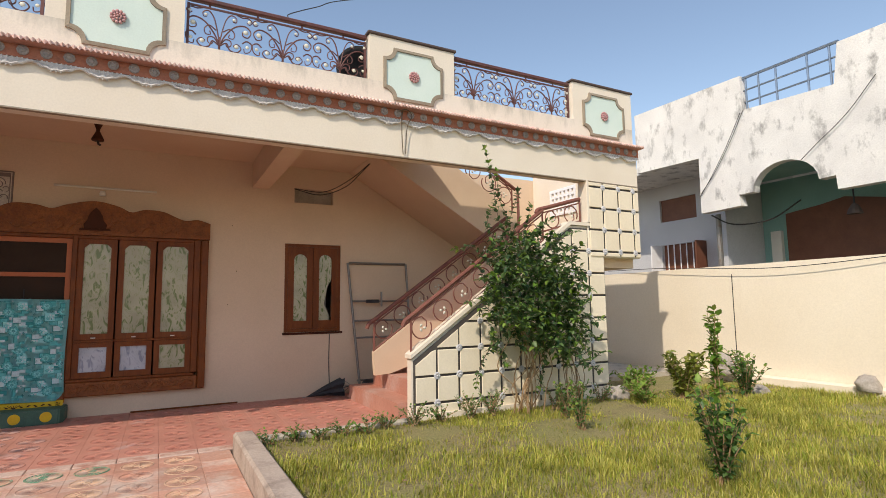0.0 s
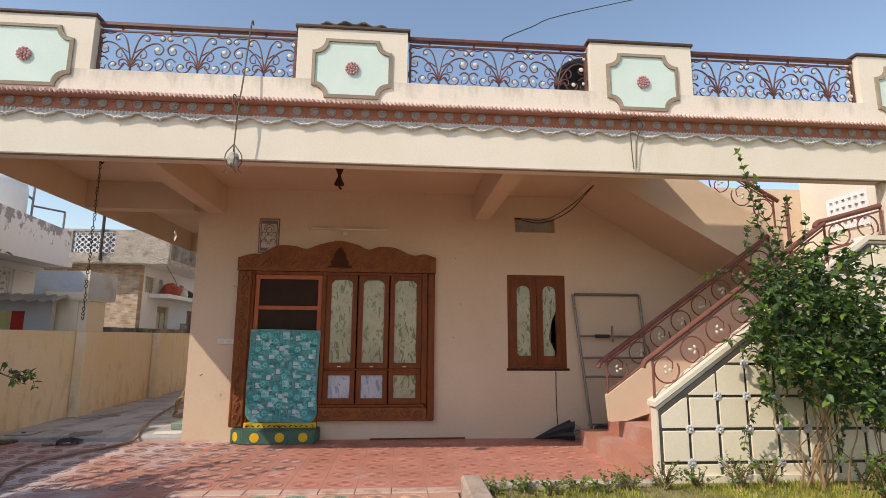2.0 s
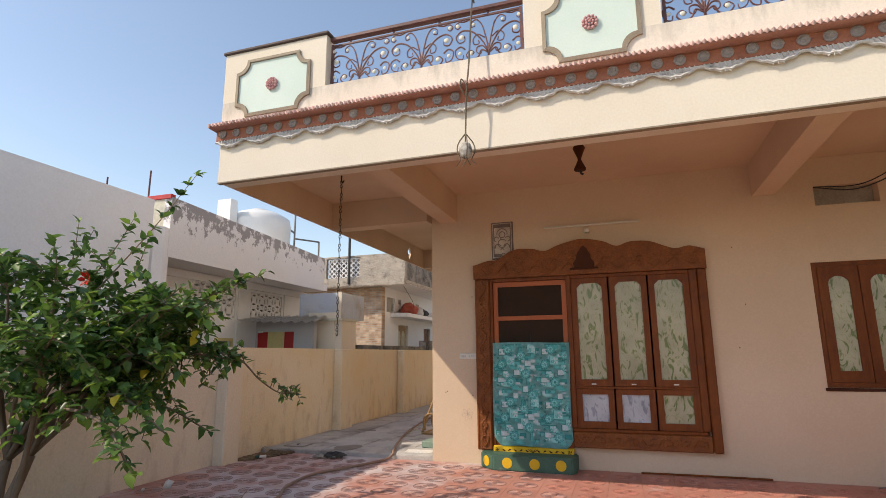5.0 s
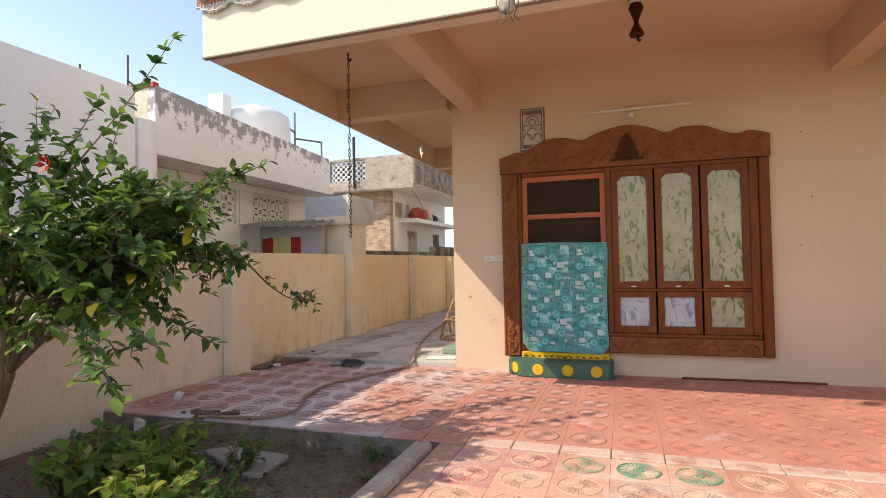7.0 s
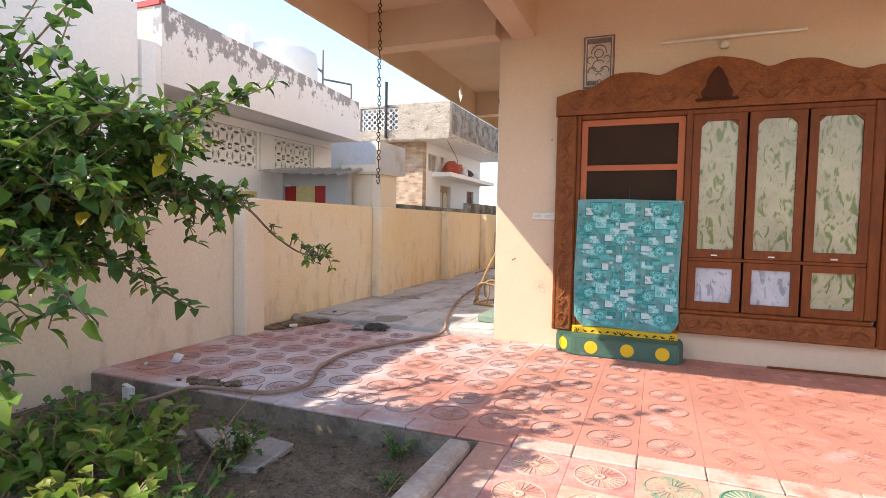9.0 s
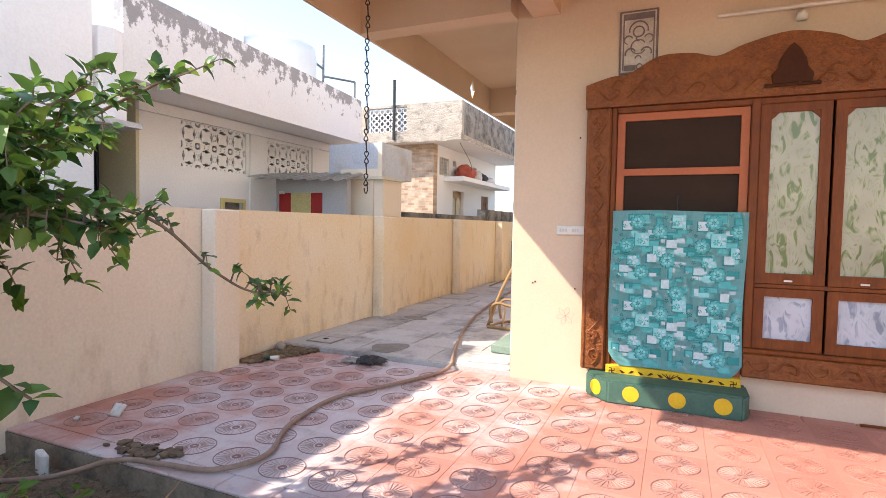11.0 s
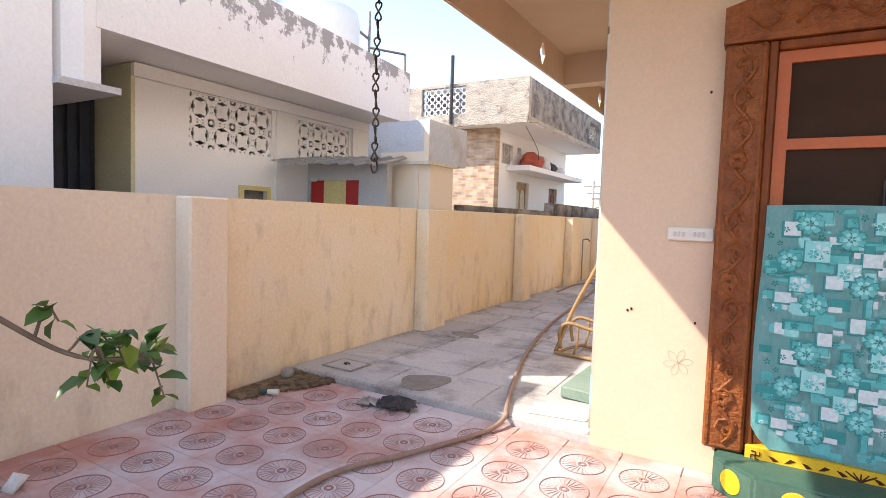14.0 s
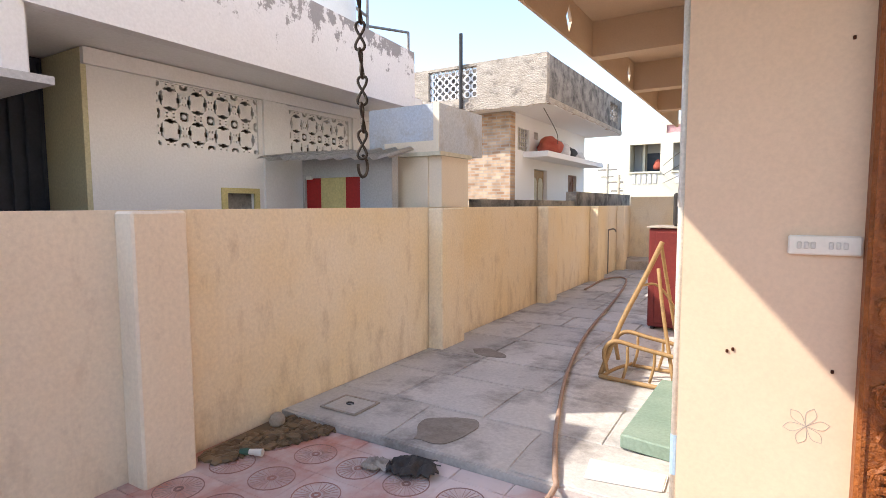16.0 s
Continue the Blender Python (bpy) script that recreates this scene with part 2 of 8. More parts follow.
def pattern_material(name, build, rough=0.5, spec=0.4):
    """A material whose colour is made by build(nodes, links, position)."""
    m = bpy.data.materials.new(name)
    m.use_nodes = True
    n, link = m.node_tree.nodes, m.node_tree.links
    bsdf = n["Principled BSDF"]
    bsdf.inputs["Roughness"].default_value, bsdf.inputs["Specular IOR Level"].default_value = rough, spec
    geo = n.new("ShaderNodeNewGeometry")
    link.new(build(n, link, geo.outputs["Position"]), bsdf.inputs["Base Color"])
    return m


def colour_ramp(n, stops, constant=False):
    r = n.new("ShaderNodeValToRGB")
    r.color_ramp.interpolation = "CONSTANT" if constant else "LINEAR"
    while len(r.color_ramp.elements) < len(stops):
        r.color_ramp.elements.new(0.5)
    for e, (at, c) in zip(r.color_ramp.elements, stops):
        e.position, e.color = at, (*c, 1)
    return r


def leaf_glass(ground, leaf, line):
    def build(n, link, pos):
        mp = n.new("ShaderNodeMapping")
        mp.inputs["Scale"].default_value = (1.6, 0.2, 0.7)
        mp.inputs["Rotation"].default_value = (0, 0.35, 0)
        link.new(pos, mp.inputs["Vector"])
        a = n.new("ShaderNodeTexNoise")
        a.inputs["Scale"].default_value, a.inputs["Detail"].default_value, a.inputs["Distortion"].default_value = 9, 2, 1.6
        link.new(mp.outputs[0], a.inputs["Vector"])
        r = colour_ramp(n, ((0.36, line), (0.42, leaf), (0.47, ground), (0.60, ground), (0.62, leaf), (0.66, ground)))
        link.new(a.outputs[0], r.inputs[0])
        b = n.new("ShaderNodeTexNoise")
        b.inputs["Scale"].default_value = 5
        link.new(pos, b.inputs["Vector"])
        x = n.new("ShaderNodeMix")
        x.data_type, x.blend_type = "RGBA", "MULTIPLY"
        x.inputs["Factor"].default_value = 0.5
        link.new(r.outputs[0], x.inputs["A"])
        link.new(b.outputs[0], x.inputs["B"])
        return x.outputs["Result"]
    return build


TEAL_PRINT = material("pale_teal_plastic_sheet", (0.20, 0.58, 0.58), (0.29, 0.64, 0.65), 0.5, 5, 60, 0.1, stretch=(2.5, 2.5, 0.6), grain=0.08, spec=0.25)
SWITCH_PAINT = material("yellowed_switch_plastic", (0.62, 0.60, 0.56), (0.56, 0.54, 0.50), 0.4, 20, 80, 0.05)
TEAL_INK = material("dark_teal_ink", (0.02, 0.23, 0.23), (0.035, 0.28, 0.28), 0.5, 6, 60, 0.05, spec=0.25)
MID_INK = material("middle_teal_ink", (0.055, 0.38, 0.38), (0.13, 0.47, 0.48), 0.5, 9, 60, 0.05, spec=0.25)
PALE_INK = material("pinkish_white_ink", (0.42, 0.62, 0.65), (0.55, 0.64, 0.67), 0.5, 9, 60, 0.05)
GREEN_GLASS = pattern_material("leaf_patterned_glass", leaf_glass((0.56, 0.54, 0.38), (0.42, 0.45, 0.25), (0.20, 0.26, 0.10)), 0.2, 0.5)
BLUE_GLASS = pattern_material("bluish_patterned_glass", leaf_glass((0.64, 0.69, 0.76), (0.52, 0.57, 0.66), (0.34, 0.38, 0.48)), 0.2, 0.5)
CARVED = material("carved_teak", (0.19, 0.050, 0.009), (0.28, 0.088, 0.017), 0.5, 9, 45, 0.6, dark=(0.10, 0.028, 0.007), dark_at=(0.47, 0.67), dark_scale=34, dark_amount=0.5, grain=0.15, depth=0.02)
ORANGE_PAINT = material("orange_painted_wood", (0.46, 0.125, 0.035), (0.40, 0.10, 0.03), 0.5, 4, 60, 0.1, grain=0.06)
NETTING = material("dark_insect_net", (0.052, 0.032, 0.022), (0.042, 0.026, 0.019), 0.8, 5, 600, 0.3, grain=0.3, spec=0.1)
DARK_WOOD = material("blackened_wood", (0.055, 0.018, 0.009), (0.075, 0.024, 0.011), 0.65, 6, 50, 0.3, spec=0.15)
GREEN_PAINT = material("dark_green_cement", (0.045, 0.115, 0.085), (0.07, 0.15, 0.11), 0.55, 4, 50, 0.3, dark=(0.28, 0.30, 0.25), dark_at=(0.62, 0.78), dark_scale=6, dark_amount=0.6, grain=0.1)
GREEN_SLAB = material("worn_green_slab", (0.17, 0.25, 0.20), (0.22, 0.30, 0.245), 0.7, 3, 50, 0.3, dark=(0.36, 0.36, 0.30), dark_at=(0.6, 0.8), dark_scale=5, dark_amount=0.6)
YELLOW_PAINT = material("yellow_paint", (0.78, 0.50, 0.02), (0.70, 0.42, 0.02), 0.6, 8, 60, 0.2, grain=0.08)
IRON = material("maroon_painted_iron", (0.10, 0.035, 0.032), (0.15, 0.055, 0.045), 0.5, 14, 90, 0.2, dark=(0.05, 0.03, 0.03), dark_at=(0.5, 0.7), dark_scale=9, dark_amount=0.6, spec=0.5)
RUSTY_RED = material("faded_red_iron", (0.23, 0.085, 0.06), (0.17, 0.06, 0.045), 0.55, 10, 80, 0.2)
GILT = material("gilt_leaf_paint", (0.62, 0.59, 0.46), (0.72, 0.70, 0.62), 0.5, 12, 90, 0.2)
MINT = material("pale_mint_paint", (0.66, 0.77, 0.71), (0.61, 0.73, 0.67), 0.85, 2.5, 60, 0.1, dark=(0.5, 0.6, 0.5), dark_at=(0.6, 0.8), dark_scale=5, dark_amount=0.5, grain=0.03)
TAN_TRIM = material("grey_brown_moulding", (0.34, 0.28, 0.21), (0.28, 0.23, 0.17), 0.85, 5, 60, 0.3)
ROSE_PINK = material("dusty_pink_plaster", (0.60, 0.36, 0.35), (0.46, 0.21, 0.22), 0.8, 20, 90, 0.3)
TERRACOTTA = material("terracotta_frieze", (0.36, 0.125, 0.075), (0.42, 0.175, 0.11), 0.85, 6, 60, 0.4, dark=(0.2, 0.09, 0.06), dark_at=(0.55, 0.72), dark_scale=9)
ROSE_LIP = material("rosy_eave_lip", (0.52, 0.24, 0.19), (0.60, 0.32, 0.27), 0.85, 6, 60, 0.3)
TIP_PINK = material("pinkish_tile_tips", (0.72, 0.44, 0.38), (0.80, 0.58, 0.52), 0.8, 10, 60, 0.3, island=0.3)
MEDALLION = material("grey_plaster_medallion", (0.28, 0.255, 0.245), (0.38, 0.335, 0.315), 0.85, 14, 80, 0.5)
FRINGE = material("grey_white_fringe", (0.70, 0.67, 0.64), (0.56, 0.53, 0.51), 0.85, 8, 80, 0.5, dark=(0.2, 0.18, 0.17), dark_at=(0.56, 0.7), dark_scale=10)
COPING = material("dark_coping", (0.075, 0.05, 0.045), (0.11, 0.075, 0.065), 0.7, 6, 60, 0.4)
GROOVE = material("dark_relief_groove", (0.06, 0.052, 0.05), (0.09, 0.078, 0.07), 0.85, 6, 60, 0.3)
PANEL_CREAM = material("cream_relief_panel", (0.82, 0.73, 0.58), (0.77, 0.67, 0.51), 0.9, 1.4, 55, 0.15, dark=(0.55, 0.42, 0.25), dark_at=(0.62, 0.8), dark_scale=1.8, dark_amount=0.45, grain=0.04, vary=0.04)
FLOWER_GREY = material("grey_flower_moulding", (0.52, 0.52, 0.55), (0.66, 0.65, 0.66), 0.8, 18, 80, 0.4)
WHITE_PLASTIC = material("ivory_plastic", (0.76, 0.73, 0.66), (0.72, 0.69, 0.62), 0.4, 8, 60, 0.05, grain=0.03, spec=0.5)
PAPER = material("faded_picture_paper", (0.66, 0.60, 0.53), (0.44, 0.37, 0.32), 0.7, 9, 60, 0.1)
INK = material("dark_picture_ink", (0.15, 0.12, 0.12), (0.24, 0.19, 0.17), 0.7, 12, 60, 0.1)
BLACK_CLOTH = material("black_umbrella_cloth", (0.018, 0.018, 0.022), (0.03, 0.03, 0.034), 0.6, 8, 200, 0.3)
GREY_STEEL = material("dull_grey_steel", (0.22, 0.21, 0.20), (0.30, 0.28, 0.26), 0.5, 8, 60, 0.2, metal=0.6, dark=(0.16, 0.08, 0.04), dark_at=(0.5, 0.7), dark_scale=8, dark_amount=0.7)
RUSTY_CHAIN = material("rusted_chain_steel", (0.03, 0.024, 0.02), (0.055, 0.04, 0.03), 0.6, 30, 120, 0.4, metal=0.5)
ROPE = material("old_rope", (0.13, 0.10, 0.07), (0.18, 0.14, 0.10), 0.9, 30, 150, 0.5)
WIRE = material("black_cable", (0.03, 0.028, 0.028), (0.045, 0.04, 0.04), 0.5, 10, 60, 0.1)
BUNDLE = material("dirty_white_bundle", (0.55, 0.52, 0.47), (0.36, 0.32, 0.28), 0.9, 20, 90, 0.5, dark=(0.06, 0.05, 0.045), dark_at=(0.5, 0.6), dark_scale=18)


def brick_look(n, link, pos):
    b = n.new("ShaderNodeTexBrick")
    mp = n.new("ShaderNodeMapping")
    mp.inputs["Rotation"].default_value = (math.pi / 2, 0, 0)
    link.new(pos, mp.inputs["Vector"])
    link.new(mp.outputs[0], b.inputs["Vector"])
    b.inputs["Scale"].default_value = 1.0
    b.inputs["Brick Width"].default_value, b.inputs["Row Height"].default_value, b.inputs["Mortar Size"].default_value = 0.17, 0.055, 0.009
    b.inputs["Color1"].default_value, b.inputs["Color2"].default_value, b.inputs["Mortar"].default_value = (0.40, 0.24, 0.15, 1), (0.58, 0.44, 0.32, 1), (0.44, 0.38, 0.32, 1)
    t_ = n.new("ShaderNodeTexNoise")
    t_.inputs["Scale"].default_value = 6
    link.new(pos, t_.inputs["Vector"])
    x = n.new("ShaderNodeMix")
    x.data_type, x.blend_type = "RGBA", "OVERLAY"
    x.inputs["Factor"].default_value = 0.5
    link.new(b.outputs["Color"], x.inputs["A"])
    link.new(t_.outputs[0], x.inputs["B"])
    return x.outputs["Result"]


BRICK = pattern_material("raw_brickwork", brick_look, 0.9, 0.2)
STONY = material("raw_rubble_masonry", (0.42, 0.36, 0.30), (0.56, 0.50, 0.43), 0.95, 5, 30, 0.9, stretch=(1, 1, 2.2), dark=(0.13, 0.11, 0.10), dark_at=(0.54, 0.68), dark_scale=5, dark_amount=0.7, grain=0.15, depth=0.04)
MOULD = material("black_mould_cement", (0.20, 0.185, 0.17), (0.34, 0.31, 0.28), 0.95, 3, 40, 0.6, dark=(0.05, 0.045, 0.045), dark_at=(0.45, 0.62), dark_scale=4, dark_amount=0.8, grain=0.15)
PEELED = material("peeling_whitewash", (0.86, 0.85, 0.86), (0.81, 0.80, 0.82), 0.9, 0.9, 45, 0.3, dark=(0.20, 0.185, 0.19), dark_at=(0.655, 0.70), dark_scale=6.5, dark_stretch=(1, 1, 0.8), dark_amount=0.75, grain=0.05, band=(3.02, 3.46, 0.22))
OLIVE = material("pale_olive_paint", (0.64, 0.60, 0.42), (0.58, 0.55, 0.38), 0.9, 2, 50, 0.2)
BLUEWASH = material("bluish_limewash", (0.50, 0.57, 0.68), (0.58, 0.60, 0.64), 0.9, 1.5, 45, 0.3, dark=(0.40, 0.36, 0.32), dark_at=(0.52, 0.7), dark_scale=2, dark_amount=0.7)
RED_PAINT = material("red_painted_door", (0.48, 0.03, 0.03), (0.42, 0.03, 0.03), 0.5, 4, 50, 0.1)
PALE_YELLOW = material("pale_yellow_paint", (0.72, 0.62, 0.30), (0.66, 0.56, 0.26), 0.6, 4, 50, 0.1)
ASBESTOS = material("grey_corrugated_sheet", (0.80, 0.79, 0.79), (0.72, 0.71, 0.71), 0.9, 4, 50, 0.3)
BLUE_DARK = material("dark_blue_grille_and_shade", (0.03, 0.04, 0.06), (0.05, 0.06, 0.09), 0.5, 5, 50, 0.1)
TANK_WHITE = material("white_plastic_tank", (0.78, 0.78, 0.76), (0.70, 0.70, 0.68), 0.5, 3, 50, 0.05, grain=0.03)
TEAL_WALL = material("sea_green_wall", (0.26, 0.46, 0.42), (0.22, 0.40, 0.37), 0.85, 2, 50, 0.2)
GREY_PAINT = material("grey_white_wall", (0.56, 0.56, 0.58), (0.50, 0.50, 0.52), 0.9, 1.5, 50, 0.2)
BROWN_DOOR = material("brown_panel_door", (0.16, 0.06, 0.035), (0.20, 0.08, 0.045), 0.5, 5, 60, 0.2)
TAN_DOOR = material("tan_panel_door", (0.42, 0.28, 0.14), (0.36, 0.23, 0.12), 0.6, 5, 60, 0.2)
STEEL = material("bluish_steel_rail", (0.22, 0.28, 0.36), (0.28, 0.33, 0.40), 0.35, 8, 60, 0.05, metal=0.7)
RED_CLOTH = material("red_cloth_bundle", (0.36, 0.07, 0.05), (0.45, 0.12, 0.08), 0.9, 8, 60, 0.4)
WHITE_CLOTH = material("white_plastic_bundle", (0.70, 0.70, 0.72), (0.56, 0.56, 0.60), 0.6, 8, 60, 0.4)
FAR_CREAM = material("bright_cream_facade", (0.64, 0.61, 0.50), (0.58, 0.55, 0.45), 0.9, 1, 20, 0.1)


def leaf_material(name, a, b, spread=0.25, through_it=0.3, rough=0.45):
    m = bpy.data.materials.new(name)
    m.use_nodes = True
    n, link = m.node_tree.nodes, m.node_tree.links
    bsdf, out = n["Principled BSDF"], n["Material Output"]
    bsdf.inputs["Roughness"].default_value, bsdf.inputs["Specular IOR Level"].default_value = rough, 0.4
    geo = n.new("ShaderNodeNewGeometry")
    mix = n.new("ShaderNodeMix")
    mix.data_type = "RGBA"
    link.new(geo.outputs["Random Per Island"], mix.inputs["Factor"])
    mix.inputs["A"].default_value, mix.inputs["B"].default_value = (*a, 1), (*b, 1)
    tone = n.new("ShaderNodeHueSaturation")
    wn = n.new("ShaderNodeTexNoise")
    wn.inputs["Scale"].default_value = 3.0
    link.new(geo.outputs["Position"], wn.inputs["Vector"])
    mr = n.new("ShaderNodeMapRange")
    mr.inputs["From Min"].default_value, mr.inputs["From Max"].default_value = 0.3, 0.7
    mr.inputs["To Min"].default_value, mr.inputs["To Max"].default_value = 1 - spread, 1 + spread
    link.new(wn.outputs[0], mr.inputs["Value"])
    link.new(mr.outputs[0], tone.inputs["Value"])
    link.new(mix.outputs["Result"], tone.inputs["Color"])
    link.new(tone.outputs[0], bsdf.inputs["Base Color"])
    glow = n.new("ShaderNodeBsdfTranslucent")
    link.new(tone.outputs[0], glow.inputs["Color"])
    blend = n.new("ShaderNodeMixShader")
    blend.inputs[0].default_value = through_it
    link.new(bsdf.outputs[0], blend.inputs[1])
    link.new(glow.outputs[0], blend.inputs[2])
    link.new(blend.outputs[0], out.inputs["Surface"])
    return m


HIBISCUS = leaf_material("hibiscus_leaf", (0.032, 0.09, 0.024), (0.155, 0.275, 0.065), 0.3, 0.36, 0.36)
FRESH = leaf_material("fresh_green_leaf", (0.12, 0.25, 0.035), (0.26, 0.38, 0.065), 0.25, 0.42)
WEED = leaf_material("garden_weed_leaf", (0.05, 0.125, 0.035), (0.17, 0.30, 0.075), 0.25, 0.42)
CREEPER = leaf_material("creeper_leaf", (0.030, 0.085, 0.035), (0.15, 0.24, 0.075))
YELLOWISH = leaf_material("yellow_green_leaf", (0.15, 0.20, 0.03), (0.28, 0.29, 0.06))
YELLOW_LEAF = leaf_material("dying_yellow_leaf", (0.55, 0.40, 0.02), (0.60, 0.46, 0.04))
GRASS = leaf_material("dry_green_grass", (0.24, 0.31, 0.035), (0.58, 0.50, 0.13), 0.35, 0.4)
LAWN_SOIL = material("dry_lawn_soil", (0.30, 0.24, 0.12), (0.26, 0.25, 0.09), 0.95, 1.6, 60, 0.8, dark=(0.16, 0.12, 0.07), dark_at=(0.52, 0.72), dark_scale=3, grain=0.3, depth=0.03)
LITTER = leaf_material("dry_leaf_litter", (0.10, 0.06, 0.03), (0.24, 0.16, 0.09), 0.3, 0.1)
PETAL = leaf_material("red_petal", (0.62, 0.012, 0.012), (0.70, 0.03, 0.02), 0.1, 0.2)
BARK = material("grey_brown_bark", (0.16, 0.115, 0.08), (0.24, 0.18, 0.13), 0.9, 12, 60, 0.6, stretch=(1, 1, 0.3))
DRY_STEM = material("dry_brown_stem", (0.30, 0.19, 0.10), (0.38, 0.26, 0.15), 0.9, 12, 60, 0.4)
PATH_TILE = material("worn_pink_tile", (0.50, 0.24, 0.17), (0.56, 0.33, 0.25), 0.7, 1.4, 40, 0.3, dark=(0.62, 0.52, 0.45), dark_at=(0.5, 0.66), dark_scale=2.6, dark_amount=0.75, vary=0.14, grain=0.1)
POWDER_TILE = material("colour_powder_tile", (0.50, 0.22, 0.17), (0.56, 0.34, 0.30), 0.75, 2.5, 40, 0.3, dark=(0.48, 0.07, 0.11), dark_at=(0.50, 0.64), dark_scale=6.0, dark_amount=0.6, grain=0.12)
GREEN_TILE = material("green_painted_tile", (0.10, 0.26, 0.16), (0.18, 0.34, 0.23), 0.6, 4, 40, 0.3, dark=(0.54, 0.36, 0.26), dark_at=(0.45, 0.56), dark_scale=6, dark_amount=0.9, grain=0.1)


def porch_look(n, link, pos):
    """Red cement tiles, worn to a greyish pink where the porch is walked and washed most, in ragged patches."""
    def noise_of(scale, detail):
        t_ = n.new("ShaderNodeTexNoise")
        t_.inputs["Scale"].default_value, t_.inputs["Detail"].default_value, t_.inputs["Roughness"].default_value = scale, detail, 0.65
        link.new(pos, t_.inputs["Vector"])
        return t_.outputs[0]

    def calc(kind, a, b, c=None):
        m_ = n.new("ShaderNodeMath")
        m_.operation = kind
        for socket, value in zip(m_.inputs, (a, b, c)):
            if hasattr(value, "is_output"):
                link.new(value, socket)
            elif value is not None:
                socket.default_value = value
        return m_.outputs[0]

    def blend(kind, factor, a, b):
        x = n.new("ShaderNodeMix")
        x.data_type, x.blend_type = "RGBA", kind
        for socket, value in ((x.inputs["Factor"], factor), (x.inputs["A"], a), (x.inputs["B"], b)):
            if hasattr(value, "is_output"):
                link.new(value, socket)
            else:
                socket.default_value = value if isinstance(value, float) else (*value, 1)
        return x.outputs["Result"]
    split = n.new("ShaderNodeSeparateXYZ")
    link.new(pos, split.inputs[0])
    off = calc("ABSOLUTE", calc("ADD", split.outputs["X"], 3.35), 0.0)
    trodden = calc("MAXIMUM", calc("MULTIPLY_ADD", off, -0.55, 0.62), -0.85)
    patch = calc("MULTIPLY_ADD", noise_of(1.7, 7.0), 4.2, -1.82)
    worn = n.new("ShaderNodeClamp")
    link.new(calc("ADD", trodden, patch), worn.inputs[0])
    red = blend("MIX", noise_of(2.2, 4.0), (0.40, 0.15, 0.11), (0.58, 0.29, 0.225))
    grey = blend("MIX", noise_of(3.1, 5.0), (0.52, 0.43, 0.42), (0.72, 0.65, 0.65))
    colour = blend("MIX", worn.outputs[0], red, grey)
    dirt = n.new("ShaderNodeMapRange")
    dirt.inputs["From Min"].default_value, dirt.inputs["From Max"].default_value, dirt.inputs["To Max"].default_value = 0.56, 0.76, 0.5
    link.new(noise_of(5.5, 8.0), dirt.inputs["Value"])
    colour = blend("MIX", dirt.outputs[0], colour, (0.27, 0.17, 0.145))
    tone, info = n.new("ShaderNodeHueSaturation"), n.new("ShaderNodeObjectInfo")
    link.new(calc("MULTIPLY_ADD", info.outputs["Random"], 0.14, 0.95), tone.inputs["Value"])
    link.new(colour, tone.inputs["Color"])
    return tone.outputs[0]


PORCH_TILE = pattern_material("worn_red_porch_tile", porch_look, 0.55, 0.4)
GRIME_LINE = material("grimy_tile_relief", (0.27, 0.18, 0.165), (0.42, 0.21, 0.165), 0.75, 1.3, 50, 0.2)
SPOKE_LINE = material("worn_tile_spokes", (0.46, 0.33, 0.30), (0.52, 0.32, 0.265), 0.75, 1.3, 50, 0.2)
PALE_LINE = material("worn_pale_tile_relief", (0.66, 0.47, 0.33), (0.58, 0.40, 0.27), 0.75, 3, 50, 0.2)
KERB = material("earth_stained_kerb", (0.40, 0.31, 0.255), (0.50, 0.41, 0.34), 0.9, 3, 50, 0.5, dark=(0.17, 0.13, 0.105), dark_at=(0.50, 0.70), dark_scale=4.5, dark_amount=0.7, grain=0.12)
STRIP = material("whitish_worn_edge", (0.60, 0.44, 0.37), (0.52, 0.34, 0.27), 0.8, 5, 50, 0.4, dark=(0.40, 0.17, 0.12), dark_at=(0.5, 0.64), dark_scale=5)
HOSE = material("dusty_brown_hose", (0.30, 0.19, 0.14), (0.36, 0.25, 0.19), 0.6, 10, 60, 0.2)
MARBLE = material("white_marble_offcut", (0.78, 0.76, 0.72), (0.72, 0.69, 0.65), 0.6, 5, 50, 0.2, dark=(0.45, 0.38, 0.32), dark_at=(0.62, 0.75), dark_scale=6, dark_amount=0.5)
STONE = material("grey_brown_stone", (0.34, 0.30, 0.26), (0.44, 0.39, 0.34), 0.9, 5, 40, 0.6, dark=(0.18, 0.15, 0.13), dark_at=(0.54, 0.7), dark_scale=6)
CANE = material("yellowed_cane", (0.30, 0.18, 0.075), (0.38, 0.25, 0.12), 0.6, 9, 60, 0.3, dark=(0.2, 0.12, 0.06), dark_at=(0.56, 0.7), dark_scale=9)
MAROON_STEEL = material("maroon_steel_cabinet", (0.16, 0.025, 0.025), (0.20, 0.035, 0.03), 0.45, 4, 50, 0.1)
PVC = material("white_pvc_pipe", (0.74, 0.72, 0.66), (0.68, 0.65, 0.58), 0.4, 6, 60, 0.05)
PVC_BLUE = material("blue_pipe_band", (0.30, 0.45, 0.62), (0.36, 0.50, 0.66), 0.5, 6, 60, 0.05)
DARK_PATCH = material("dark_brown_patch", (0.26, 0.225, 0.195), (0.19, 0.165, 0.14), 0.6, 8, 50, 0.3, dark=(0.30, 0.27, 0.24), dark_at=(0.5, 0.62), dark_scale=9, dark_amount=0.6)
